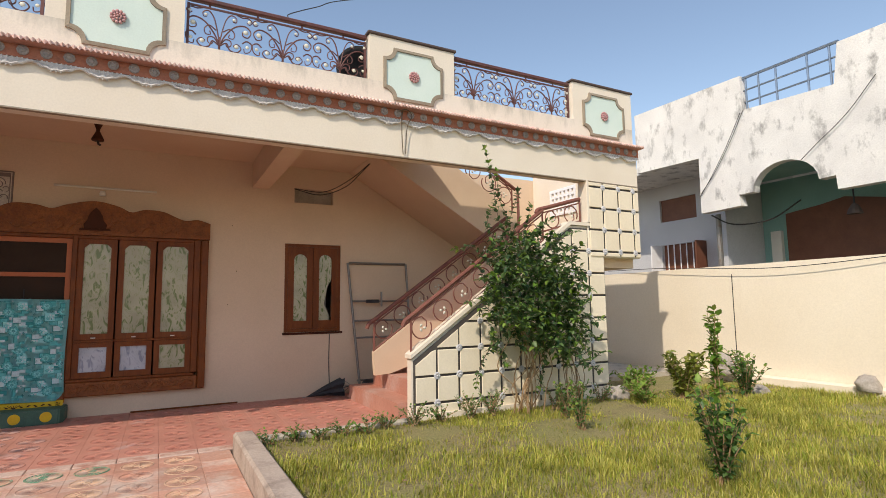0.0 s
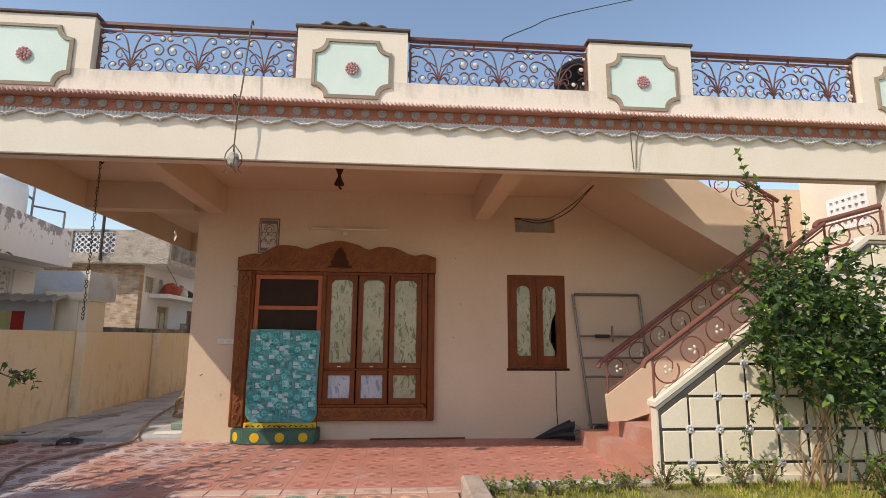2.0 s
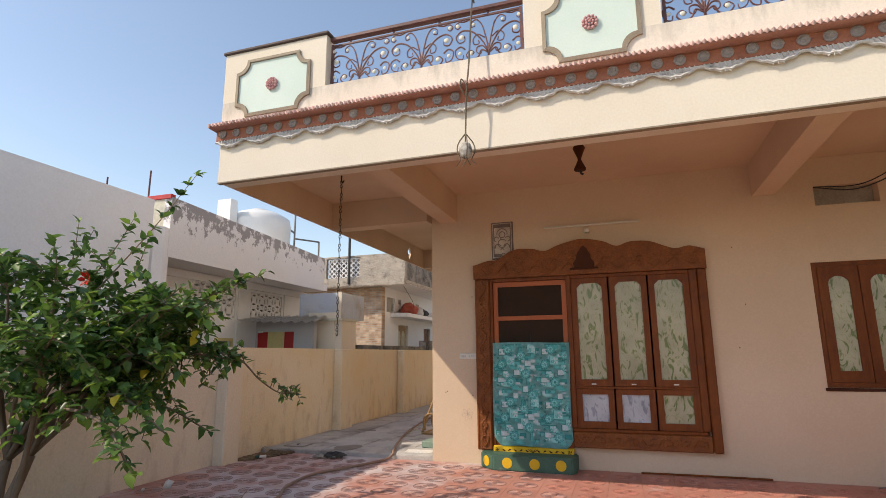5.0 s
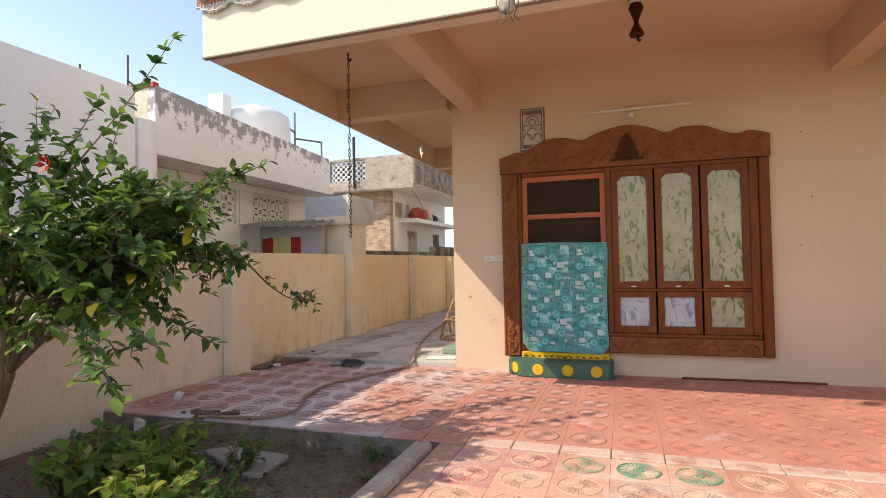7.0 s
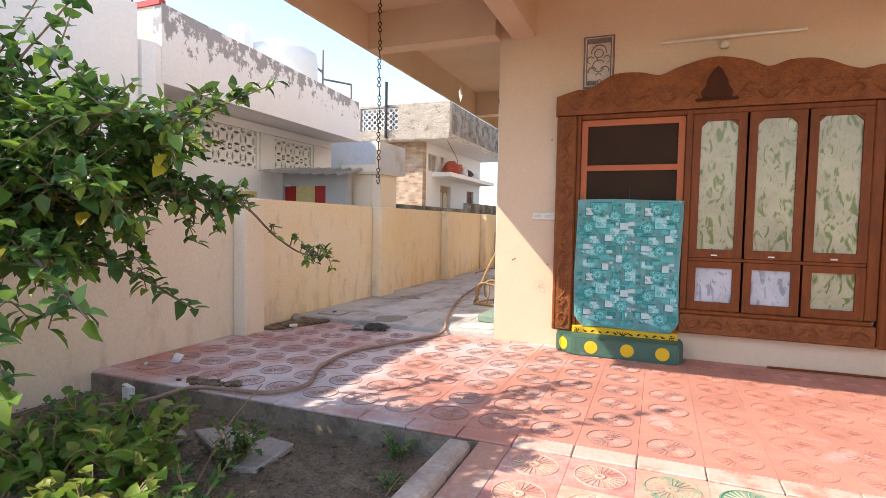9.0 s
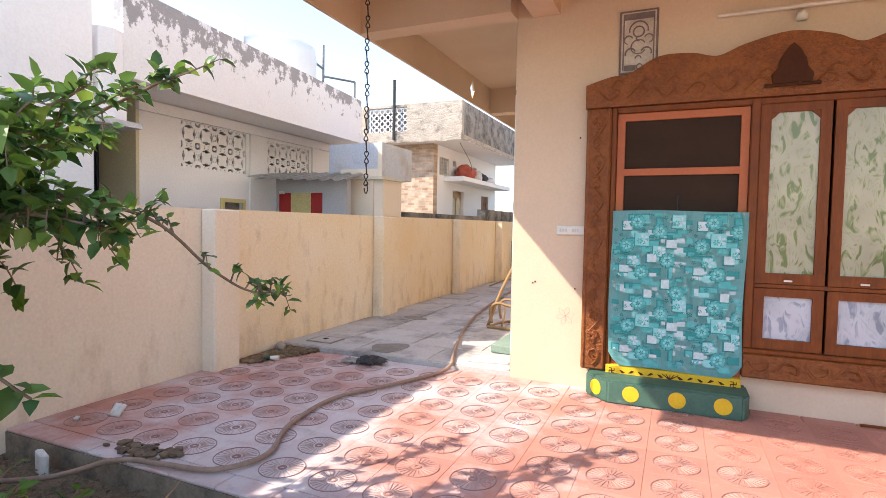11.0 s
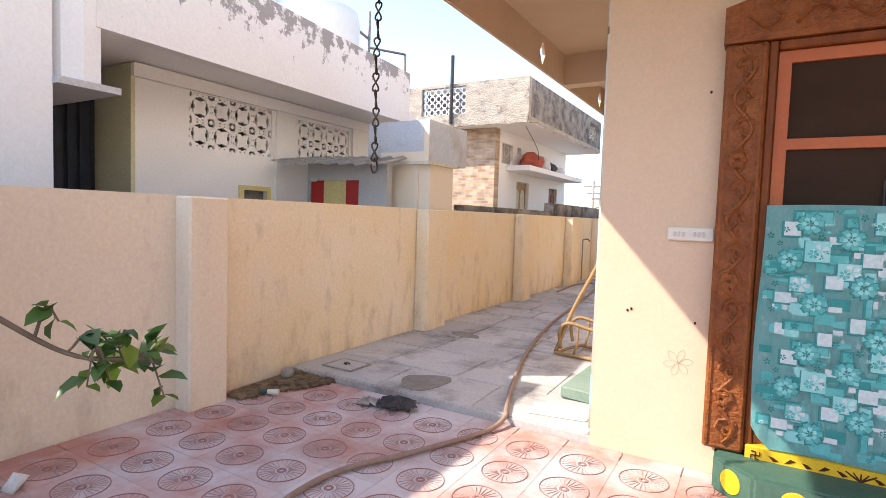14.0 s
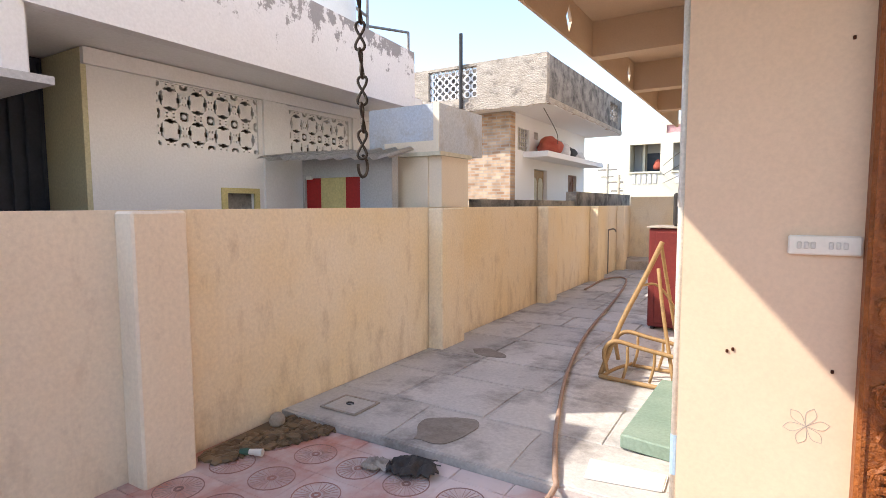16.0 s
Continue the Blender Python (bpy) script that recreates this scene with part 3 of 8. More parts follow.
WET_CLOTH = material("wet_black_cloth", (0.035, 0.032, 0.032), (0.06, 0.055, 0.052), 0.6, 14, 80, 0.5)

# ---- ground ----
FLOOR, PATH_Z, BED_L, BED_R, PASSAGE = 0.25, 0.242, 0.10, 0.27, 0.30
bm = bmesh.new()
R = 400
bm.faces.new([bm.verts.new(p) for p in ((-R, -R, 0), (R, -R, 0), (R, R, 0), (-R, R, 0))])
setting("ground", bm, SOIL, "dry brown earth that reaches to the horizon", "ground")


def bed(name, x0, x1, y0, y1, z, rough, label, step=0.12):
    bm = bmesh.new()
    nx, ny = max(2, int((x1 - x0) / step)), max(2, int((y1 - y0) / step))
    rows = []
    for j in range(ny + 1):
        row = []
        for i in range(nx + 1):
            x, y = x0 + (x1 - x0) * i / nx, y0 + (y1 - y0) * j / ny
            rim = i in (0, nx) or j in (0, ny)
            row.append(bm.verts.new((x, y, z + (0 if rim else rough * (noise.noise((x * 1.3, y * 1.3, 3)) + 0.5 * noise.noise((x * 5, y * 5, 7)))))))
        rows.append(row)
    for j in range(ny):
        for i in range(nx):
            bm.faces.new((rows[j][i], rows[j][i + 1], rows[j + 1][i + 1], rows[j + 1][i]))
    return setting(name, bm, SOIL if "left" in name else LAWN_SOIL, label, "ground", smooth=True)


bed("garden_bed_left", -4.88, -1.97, -5, 5.17, BED_L, 0.05, "shaded brown garden soil with leaf litter")
bed("garden_bed_right", 0.9, 8.3, -5, 5.26, BED_R, 0.035, "dry garden soil under patchy grass")
bed("garden_bed_side", 5.5, 8.3, 5.26, 16, BED_R, 0.03, "dry soil strip beside the house", 0.4)

# ---- floors ----
FLOOR_MESH = setting("floor_porch", box(bmesh.new(), -4.87, 3.4, 5.165, 7.594, 0, FLOOR - 0.02), SLAB_EDGE, "low earth-stained porch slab under red tiles", "floor")
PATH_FLOOR = setting("floor_path", box(bmesh.new(), -1.84, 0.75, -5, 5.163, 0, PATH_Z - 0.02), CONCRETE, "concrete base of the entrance path", "path")
PASSAGE_FLOOR = setting("floor_passage", box(bmesh.new(), -4.87, -2.47, 7.596, 17.6, 0, PASSAGE - 0.010), FLAG, "mortar bed of the side passage", "floor")

# ---- boundary walls ----
setting("wall_boundary_near", wall_sheet("x", -5.0, -4.87, -5, 6.72, 0, 1.61), BOUNDARY_NEAR, "rosy cream plastered boundary wall beside the garden", "boundary wall")
setting("wall_boundary_left", wall_sheet("x", -5.0, -4.87, 6.722, 17.8, 0, 1.61), BOUNDARY, "yellow-ochre plastered boundary wall with rain streaks", "boundary wall")
setting("wall_boundary_end", wall_sheet("y", 17.62, 17.75, -4.87, -2.5, 0, 1.8), BOUNDARY, "plastered wall that closes the side passage", "boundary wall")
setting("wall_boundary_right", wall_sheet("x", 8.3, 8.45, -5, 17.8, 0, 2.09), BOUNDARY_R, "pale cream plastered boundary wall", "boundary wall")
setting("wall_boundary_front", wall_sheet("y", -5.15, -5.0, -5, 8.45, 0, 1.7), BOUNDARY_R, "plain street-side boundary wall", "boundary wall")

# ---- house ----
DOOR_HOLE, WIN_HOLE, VENT_HOLE = (-1.70, 0.58, 0.44, 2.46), (1.69, 2.50, 1.15, 2.41), (1.81, 2.38, 3.01, 3.22)
setting("wall_front", wall_sheet("y", 7.594, 7.80, -2.473, 6.18, 0, 3.75, (DOOR_HOLE, WIN_HOLE, VENT_HOLE)), PEACH, "peach plastered front wall of the house", "house wall")
setting("wall_front_sill", box(bmesh.new(), -0.80, 0.58, 7.596, 7.80, 0.44, 0.489), PEACH, "plaster under the carved bottom rail", "house wall")
setting("wall_side", wall_sheet("x", -2.473, -2.27, 7.802, 17.6, 0, 3.75), PEACH, "peach plastered side wall of the house", "house wall")
setting("wall_right", wall_sheet("x", 5.98, 6.18, 7.802, 17.6, 0, 3.75), PEACH, "plastered right wall of the house", "house wall")
setting("wall_back", wall_sheet("y", 17.4, 17.6, -2.268, 5.978, 0, 3.75), PEACH, "plastered back wall of the house", "house wall")
# made-up inside of the front room; its dimness is in the colour
setting("wall_inner", wall_sheet("y", 10.8, 10.9, -2.268, 5.978, 0, 3.52), ROOM_SHADE, "added plain wall in the front room, dark-toned for its shade", "wall")
setting("floor_room", box(bmesh.new(), -2.268, 5.978, 7.802, 17.398, 0, 0.4), ROOM_SHADE, "added floor of the front room, dark-toned for its shade", "floor")
setting("ceiling", box(bmesh.new(), -3.838, 3.2, 5.452, 17.6, 3.53, 3.74), SOFFIT, "peach painted flat concrete roof slab", "ceiling")
setting("ceiling_room", box(bmesh.new(), 3.202, 6.10, 7.602, 17.6, 3.53, 3.74), SOFFIT, "concrete roof slab beside the open stairwell", "ceiling")
setting("beam_front", box(bmesh.new(), -3.87, 6.17, 5.254, 5.45, 3.17, 3.75), CREAM, "cream plastered front roof beam", "beam")
for i, (x0, x1, y0, y1) in enumerate(((-2.35, -2.13, 5.452, 7.592), (1.23, 1.45, 5.452, 7.592), (-3.838, -2.475, 7.40, 7.60), (-3.838, -2.475, 10.95, 11.15), (-3.838, -2.475, 12.9, 13.1), (-3.838, -2.475, 14.7, 14.9))):
    setting("beam_%d" % (i + 1), box(bmesh.new(), x0, x1, y0, y1, 3.17, 3.528), SOFFIT, "peach plastered concrete roof beam", "beam")

# side fascia with diamond openings
bm = bmesh.new()
edge, x0, x1 = 5.452, -3.87, -3.84
for y in (7.75, 10.2, 12.64, 15.0):
    box(bm, x0, x1, edge, y - 0.1, 3.17, 3.75)
    for s in (-1, 1):
        prism(bm, [(y, 3.17), (y, 3.22), (y + s * 0.085, 3.345), (y + s * 0.1, 3.345), (y + s * 0.1, 3.17)], "x", x0, x1)
        prism(bm, [(y, 3.75), (y, 3.47), (y + s * 0.085, 3.345), (y + s * 0.1, 3.345), (y + s * 0.1, 3.75)], "x", x0, x1)
    edge = y + 0.1
box(bm, x0, x1, edge, 17.0, 3.17, 3.75)
setting("beam_side", bm, SOFFIT, "peach side fascia with small diamond openings", "beam")

# parapet: low wall, piers with panels
PIERS = ((-3.88, -2.71), (-0.82, 0.25), (2.10, 3.17), (5.02, 6.12))
setting("parapet_front", box(bmesh.new(), -3.88, 6.12, 5.256, 5.40, 3.752, 4.0), PARAPET, "low rain-stained cream parapet below the iron railings", "parapet")
setting("parapet_side", box(bmesh.new(), -3.88, -3.74, 5.402, 17.0, 3.752, 4.5), CREAM, "cream side parapet of the roof", "parapet")
for i, (a, b) in enumerate(PIERS):
    setting("parapet_pier_%d" % (i + 1), box(bmesh.new(), a, b, 5.256, 5.42, 4.0, 4.53), CREAM, "cream parapet pier with a dark coping", "parapet")

# stairs
STEPS, RISE, RUN = 10, 0.19, 0.262
bm = bmesh.new()
for k in range(STEPS):
    front = (2.49, 2.78, 3.06)[k] if k < 3 else 3.06 + 0.25 * (k - 2)
    box(bm, front, 5.2, 5.42, (7.11, 6.95, 6.80)[k] if k < 3 else 6.398, FLOOR + RISE * k if k else 0.2, FLOOR + RISE * (k + 1))
setting("stairs_lower", bm, RED_TILE, "red painted cement steps", "stairs")
bm = prism(bmesh.new(), [(2.60, 0.0), (2.60, 0.92), (4.90, 2.54), (5.49, 2.54), (5.49, 0.0)], "y", 5.29, 5.40)
setting("wall_stair_outer", bm, CREAM, "cream stair side wall behind square relief panels", "stair wall")
setting("wall_landing", wall_sheet("y", 5.27, 5.40, 5.2, 6.17, 2.13, 3.17), CREAM, "cream panelled wall of the stair landing", "stair wall")
setting("landing", box(bmesh.new(), 4.9, 6.17, 5.402, 7.592, 2.0, 2.15), SOFFIT, "concrete stair landing", "stairs")
setting("wall_landing_side", wall_sheet("x", 6.102, 6.17, 5.452, 7.59, 2.152, 4.3), CREAM, "cream side wall of the landing", "stair wall")
bm = prism(bmesh.new(), [(2.62, 3.525), (4.9, 2.2), (4.9, 2.85), (3.3, 3.83), (3.204, 3.75), (3.204, 3.525)], "y", 6.45, 7.592)
setting("stairs_upper", bm, SOFFIT, "sloping soffit of the upper stair flight", "stairs")

# ---- things on the house front ----
F = 7.594


def piece(name, mesh, parent, m):
    """One of many alike pieces: an object of its own on a shared mesh."""
    ob = new(name, mesh)
    ob.parent = parent
    if parent.type == "EMPTY":
        ob.matrix_parent_inverse = parent.matrix_basis.inverted()
    ob.matrix_basis = m
    return ob


def arc(cx, cz, r, a0, a1, n=8):
    return [(cx + r * math.cos(radians(a0 + (a1 - a0) * k / n)), cz + r * math.sin(radians(a0 + (a1 - a0) * k / n))) for k in range(n + 1)]


# entrance door with its carved surround
door = thing("door_1", (-0.6, F, 0.42), "carved teak entrance door and window surround", "door", kind="structure")
crest = smooth_line([(-1.90, 2.57, 0), (-1.72, 2.62, 0), (-1.60, 2.63, 0), (-1.40, 2.735, 0), (-1.18, 2.735, 0), (-1.02, 2.70, 0), (-0.86, 2.76, 0), (-0.60, 2.815, 0), (-0.36, 2.77, 0), (-0.21, 2.705, 0), (-0.06, 2.745, 0), (0.14, 2.735, 0), (0.32, 2.66, 0), (0.42, 2.635, 0), (0.55, 2.655, 0), (0.70, 2.61, 0)], 5)
bm = prism(bmesh.new(), [(-1.90, 2.40), *[(p.x, p.y) for p in crest], (0.70, 2.40)], "y", 7.49, F + 0.02)
part("header", bm, CARVED, door, "scalloped carved teak header")
part("left_jamb", soft_box(-1.89, -1.71, 7.50, F + 0.05, 0.42, 2.399, 0.012), CARVED, door)
part("right_jamb", soft_box(0.60, 0.69, 7.50, F + 0.05, 0.49, 2.399, 0.012), TEAK, door)
part("bottom_rail", soft_box(-0.80, 0.598, 7.51, F + 0.05, 0.49, 0.66, 0.01), CARVED, door, "carved teak bottom rail")
part("ledge", soft_box(-0.80, 0.56, 7.50, 7.56, 0.662, 0.695, 0.006), TEAK, door)
part("inner_frame_left", soft_box(-1.708, -1.672, 7.515, 7.66, 0.44, 2.398, 0.006), TEAK, door)
part("mullion", soft_box(-0.80, -0.745, 7.51, 7.66, 0.697, 2.398, 0.006), TEAK, door)
part("right_stile", soft_box(0.515, 0.597, 7.52, 7.66, 0.697, 2.398, 0.008), TEAK, door)
part("transom", soft_box(-0.743, 0.513, 7.53, 7.66, 1.115, 1.145, 0.004), TEAK, door)
part("top_strip", soft_box(-1.67, 0.513, 7.515, 7.66, 2.355, 2.398, 0.006), TEAK, door)
# carved scrolls along the jamb and the bottom rail
bm = bmesh.new()
tube(bm, [(-1.80 + 0.040 * math.sin(q * 0.42), 7.494, 0.46 + 0.0195 * q) for q in range(99)], 0.010, None, 5)
for x in (-1.872, -1.728):
    box(bm, x - 0.006, x + 0.006, 7.492, 7.501, 0.44, 2.39)
for k in range(13):
    z, s = 0.533 + 0.1459 * k, 1 if k % 2 else -1
    c = -1.80 - s * 0.012
    spiral = [(c + s * q * math.cos(radians(a)), 7.491, z + q * math.sin(radians(a)) * 1.25) for a, q in ((0, 0.045), (45, 0.043), (90, 0.040), (135, 0.037), (180, 0.033), (225, 0.028), (270, 0.023), (330, 0.017), (390, 0.011))]
    tube(bm, spiral, 0.009, 0.006, 5)
    for a, d, w in ((40, 0.050, 0.024), (100, 0.056, 0.026), (165, 0.050, 0.022), (250, 0.046, 0.020)):
        m_ = Matrix.Translation((c - s * d * 0.75 * math.cos(radians(a)), 7.495, z + d * math.sin(radians(a)) * 1.15)) @ Matrix.Rotation(-s * radians(a), 4, "Y") @ Matrix.Diagonal((1, 0.35, 0.45, 1))
        bmesh.ops.create_uvsphere(bm, u_segments=6, v_segments=4, radius=w, matrix=m_)
    if k % 4 == 1:
        for q in range(6):
            a = q * math.pi / 3
            bmesh.ops.create_uvsphere(bm, u_segments=6, v_segments=4, radius=0.018, matrix=Matrix.Translation((c + 0.024 * math.cos(a), 7.490, z + 0.024 * math.sin(a))) @ Matrix.Diagonal((1, 0.5, 1, 1)))
part("jamb_carving", bm, CARVED, door)
bm = bmesh.new()
for k in range(8):
    x = -0.70 + 0.17 * k
    s = 1 if k % 2 else -1
    tube(bm, smooth_line([(x - 0.07, 7.508, 0.575 - s * 0.03), (x - 0.02, 7.503, 0.575 + s * 0.035), (x + 0.05, 7.503, 0.575 + s * 0.02), (x + 0.06, 7.503, 0.575 - s * 0.025), (x + 0.01, 7.503, 0.575 - s * 0.02)], 4), 0.009, 0.006, 5)
part("rail_carving", bm, CARVED, door)
bm = bmesh.new()
for k in range(13):
    x = -1.72 + 0.19 * k
    s = 1 if k % 2 else -1
    tube(bm, smooth_line([(x - 0.08, 7.488, 2.49 - s * 0.03), (x, 7.482, 2.49 + s * 0.04), (x + 0.06, 7.482, 2.50), (x + 0.03, 7.482, 2.49 - s * 0.03)], 4), 0.009, 0.005, 5)
    tube(bm, smooth_line([(x, 7.488, 2.55), (x + 0.05, 7.482, 2.585), (x + 0.09, 7.488, 2.56)], 4), 0.008, 0.004, 5)
part("header_carving", bm, CARVED, door)
# dark carved emblem in the header
bm = bmesh.new()
box(bm, -0.74, -0.42, 7.472, 7.49, 2.455, 2.475)
prism(bm, [(-0.69, 2.475), (-0.70, 2.53), (-0.66, 2.575), (-0.655, 2.63), (-0.63, 2.665), (-0.615, 2.70), (-0.58, 2.735), (-0.545, 2.70), (-0.53, 2.665), (-0.505, 2.63), (-0.50, 2.575), (-0.46, 2.53), (-0.47, 2.475)], "y", 7.475, 7.49)
bmesh.ops.bevel(bm, geom=bm.edges[:], offset=0.004, segments=1, affect="EDGES")
part("emblem", bm, DARK_WOOD, door, "dark carved emblem plaque")

# orange screen door
screen = part("screen_door", wall_sheet("y", 7.545, 7.585, -1.668, -0.803, 0.47, 2.352, ((-1.615, -0.856, 1.945, 2.297), (-1.615, -0.856, 0.62, 1.895))), ORANGE_PAINT, door, "orange-painted wooden screen door")
part("net", box(bmesh.new(), -1.617, -0.854, 7.566, 7.572, 1.943, 2.299), NETTING, screen, "dark insect netting")
part("net", box(bmesh.new(), -1.617, -0.854, 7.566, 7.572, 0.618, 1.897), NETTING, screen, "dark insect netting")
part("latch", soft_box(-1.245, -1.235, 7.555, 7.564, 1.63, 1.75, 0.003), WIRE, screen)
part("inner_leaf", soft_box(-1.668, -0.803, 7.61, 7.65, 0.44, 2.352, 0.005), DARK_WOOD, door, "dark closed inner door leaf")

# patterned casements
for n_, (a, b) in enumerate(((-0.742, -0.340), (-0.322, 0.080), (0.098, 0.512))):
    glass = GREEN_GLASS if n_ == 2 else BLUE_GLASS
    for z0, z1, g, name in ((1.147, 2.353, GREEN_GLASS, "casement"), (0.698, 1.113, glass, "lower_casement")):
        sash = part(name, wall_sheet("y", 7.525, 7.575, a, b, z0, z1, ((a + 0.062, b - 0.062, z0 + 0.07, z1 - 0.055),)), TEAK, door)
        part("glass", box(bmesh.new(), a + 0.06, b - 0.06, 7.548, 7.554, z0 + 0.068, z1 - 0.053), g, sash, "leaf-patterned frosted glass" if g is GREEN_GLASS else "bluish patterned frosted glass")
        if z0 > 1:
            bm = bmesh.new()
            for s, c in ((1, a + 0.062), (-1, b - 0.062)):
                prism(bm, [(c, z1 - 0.055), (c + s * 0.05, z1 - 0.055), *[(c + s * q[0], z1 - 0.105 + q[1]) for q in ((0.035, 0.035), (0.015, 0.015), (0.0, 0.0))]], "y", 7.535, 7.562)
            part("corner_bracket", bm, TEAK, sash)
            part("knob", soft_box((a + b) / 2 - 0.03, (a + b) / 2 + 0.02, 7.515, 7.524, z0 + 0.015, z0 + 0.028, 0.003), WHITE_PLASTIC, sash)
threshold = part("threshold", soft_box(-1.70, -0.80, 7.50, 7.60, 0.43, 0.475, 0.006), YELLOW_PAINT, door, "yellow painted threshold")
part("painted_band", box(bmesh.new(), -1.70, -0.80, 7.496, 7.499, 0.40, 0.47), YELLOW_PAINT, threshold)
bm = bmesh.new()
for k in range(11):
    x = -1.58 + 0.066 * k
    if k == 5:
        for q in range(5):
            tube(bm, [(x, 7.494, 0.415), (x + 0.028 * (q - 2), 7.494, 0.452)], 0.005, 0.003, 4)
    else:
        s = 1 if k % 2 else -1
        prism(bm, [(x - 0.022, 0.434 - s * 0.010), (x, 0.434 + s * 0.014), (x + 0.022, 0.434 + s * 0.008), (x, 0.434 - s * 0.006)], "y", 7.4935, 7.496)
for x in (-1.655, -0.845):
    for k in range(4):
        c, s = math.cos(k * math.pi / 2), math.sin(k * math.pi / 2)
        for p, q in (((0, 0), (0.018, 0)), ((0.018, 0), (0.018, 0.018))):
            tube(bm, [(x + p[0] * c - p[1] * s, 7.494, 0.434 + p[0] * s + p[1] * c), (x + q[0] * c - q[1] * s, 7.494, 0.434 + q[0] * s + q[1] * c)], 0.0035, None, 4)
part("painted_motif", bm, DARK_WOOD, threshold, "dark red painted leaf motif")

# printed sheet that covers the door's lower half
def sheet_y(u, z):
    return 7.489 + 0.004 * math.sin(u * 6 + z * 2.2) + 0.002 * math.sin(u * 15 - z * 5)


bm = bmesh.new()
rows = []
for j in range(25):
    z = 0.478 + (1.632 - 0.478) * j / 24
    row = []
    for i in range(21):
        u = i / 20
        cut = max(0.0, 0.075 - z + 0.478)
        x = -1.685 + cut + (0.885 - 2 * cut) * u + 0.008 * math.sin(z * 5)
        y = sheet_y(u, z)
        row.append(bm.verts.new((x, y, z + 0.006 * math.sin(u * 5))))
    rows.append(row)
for j in range(24):
    for i in range(20):
        bm.faces.new((rows[j][i], rows[j][i + 1], rows[j + 1][i + 1], rows[j + 1][i]))
bmesh.ops.solidify(bm, geom=bm.faces[:], thickness=0.003)
cover = solid("door_cover_sheet", bm, TEAL_PRINT, "teal patchwork-printed plastic sheet hung over the door", "door cover")
inks = {m_.name: (bmesh.new(), m_) for m_ in (TEAL_INK, MID_INK, PALE_INK, TEAL_PRINT)}


def ink(mat, pts, lift):
    """A printed patch, laid on the hanging sheet; x and z run from the sheet's top left corner."""
    pts = [(-1.685 + x, 1.632 - z) for x, z in pts]
    if min(p[0] for p in pts) < -1.675 or max(p[0] for p in pts) > -0.812 or max(p[1] for p in pts) > 1.622 or min(p[1] for p in pts) < (0.49 if -1.59 < pts[0][0] < -0.90 else 0.57):
        return
    bm_ = inks[mat.name][0]
    bm_.faces.new([bm_.verts.new((x, sheet_y((x + 1.685) / 0.885, z) - lift, z)) for x, z in pts])


def ink_box(mat, x, z, w, h, lift):
    n_ = max(1, int(w / 0.03))
    for k in range(n_):
        a_, b_ = x - w / 2 + w * k / n_, x - w / 2 + w * (k + 1) / n_
        ink(mat, [(a_, z + h / 2), (b_, z + h / 2), (b_, z - h / 2), (a_, z - h / 2)], lift)


def ink_flower(x, z, r, mat, lift, turn_=0.0, petals=6):
    for k in range(petals):
        a_ = turn_ + 6.283 * k / petals
        ink(mat, [(x + r * q * math.cos(a_ + s_), z + r * q * math.sin(a_ + s_)) for q, s_ in ((0.12, 0), (0.7, -0.42), (1.0, -0.22), (0.92, 0), (1.0, 0.22), (0.7, 0.42))], lift)


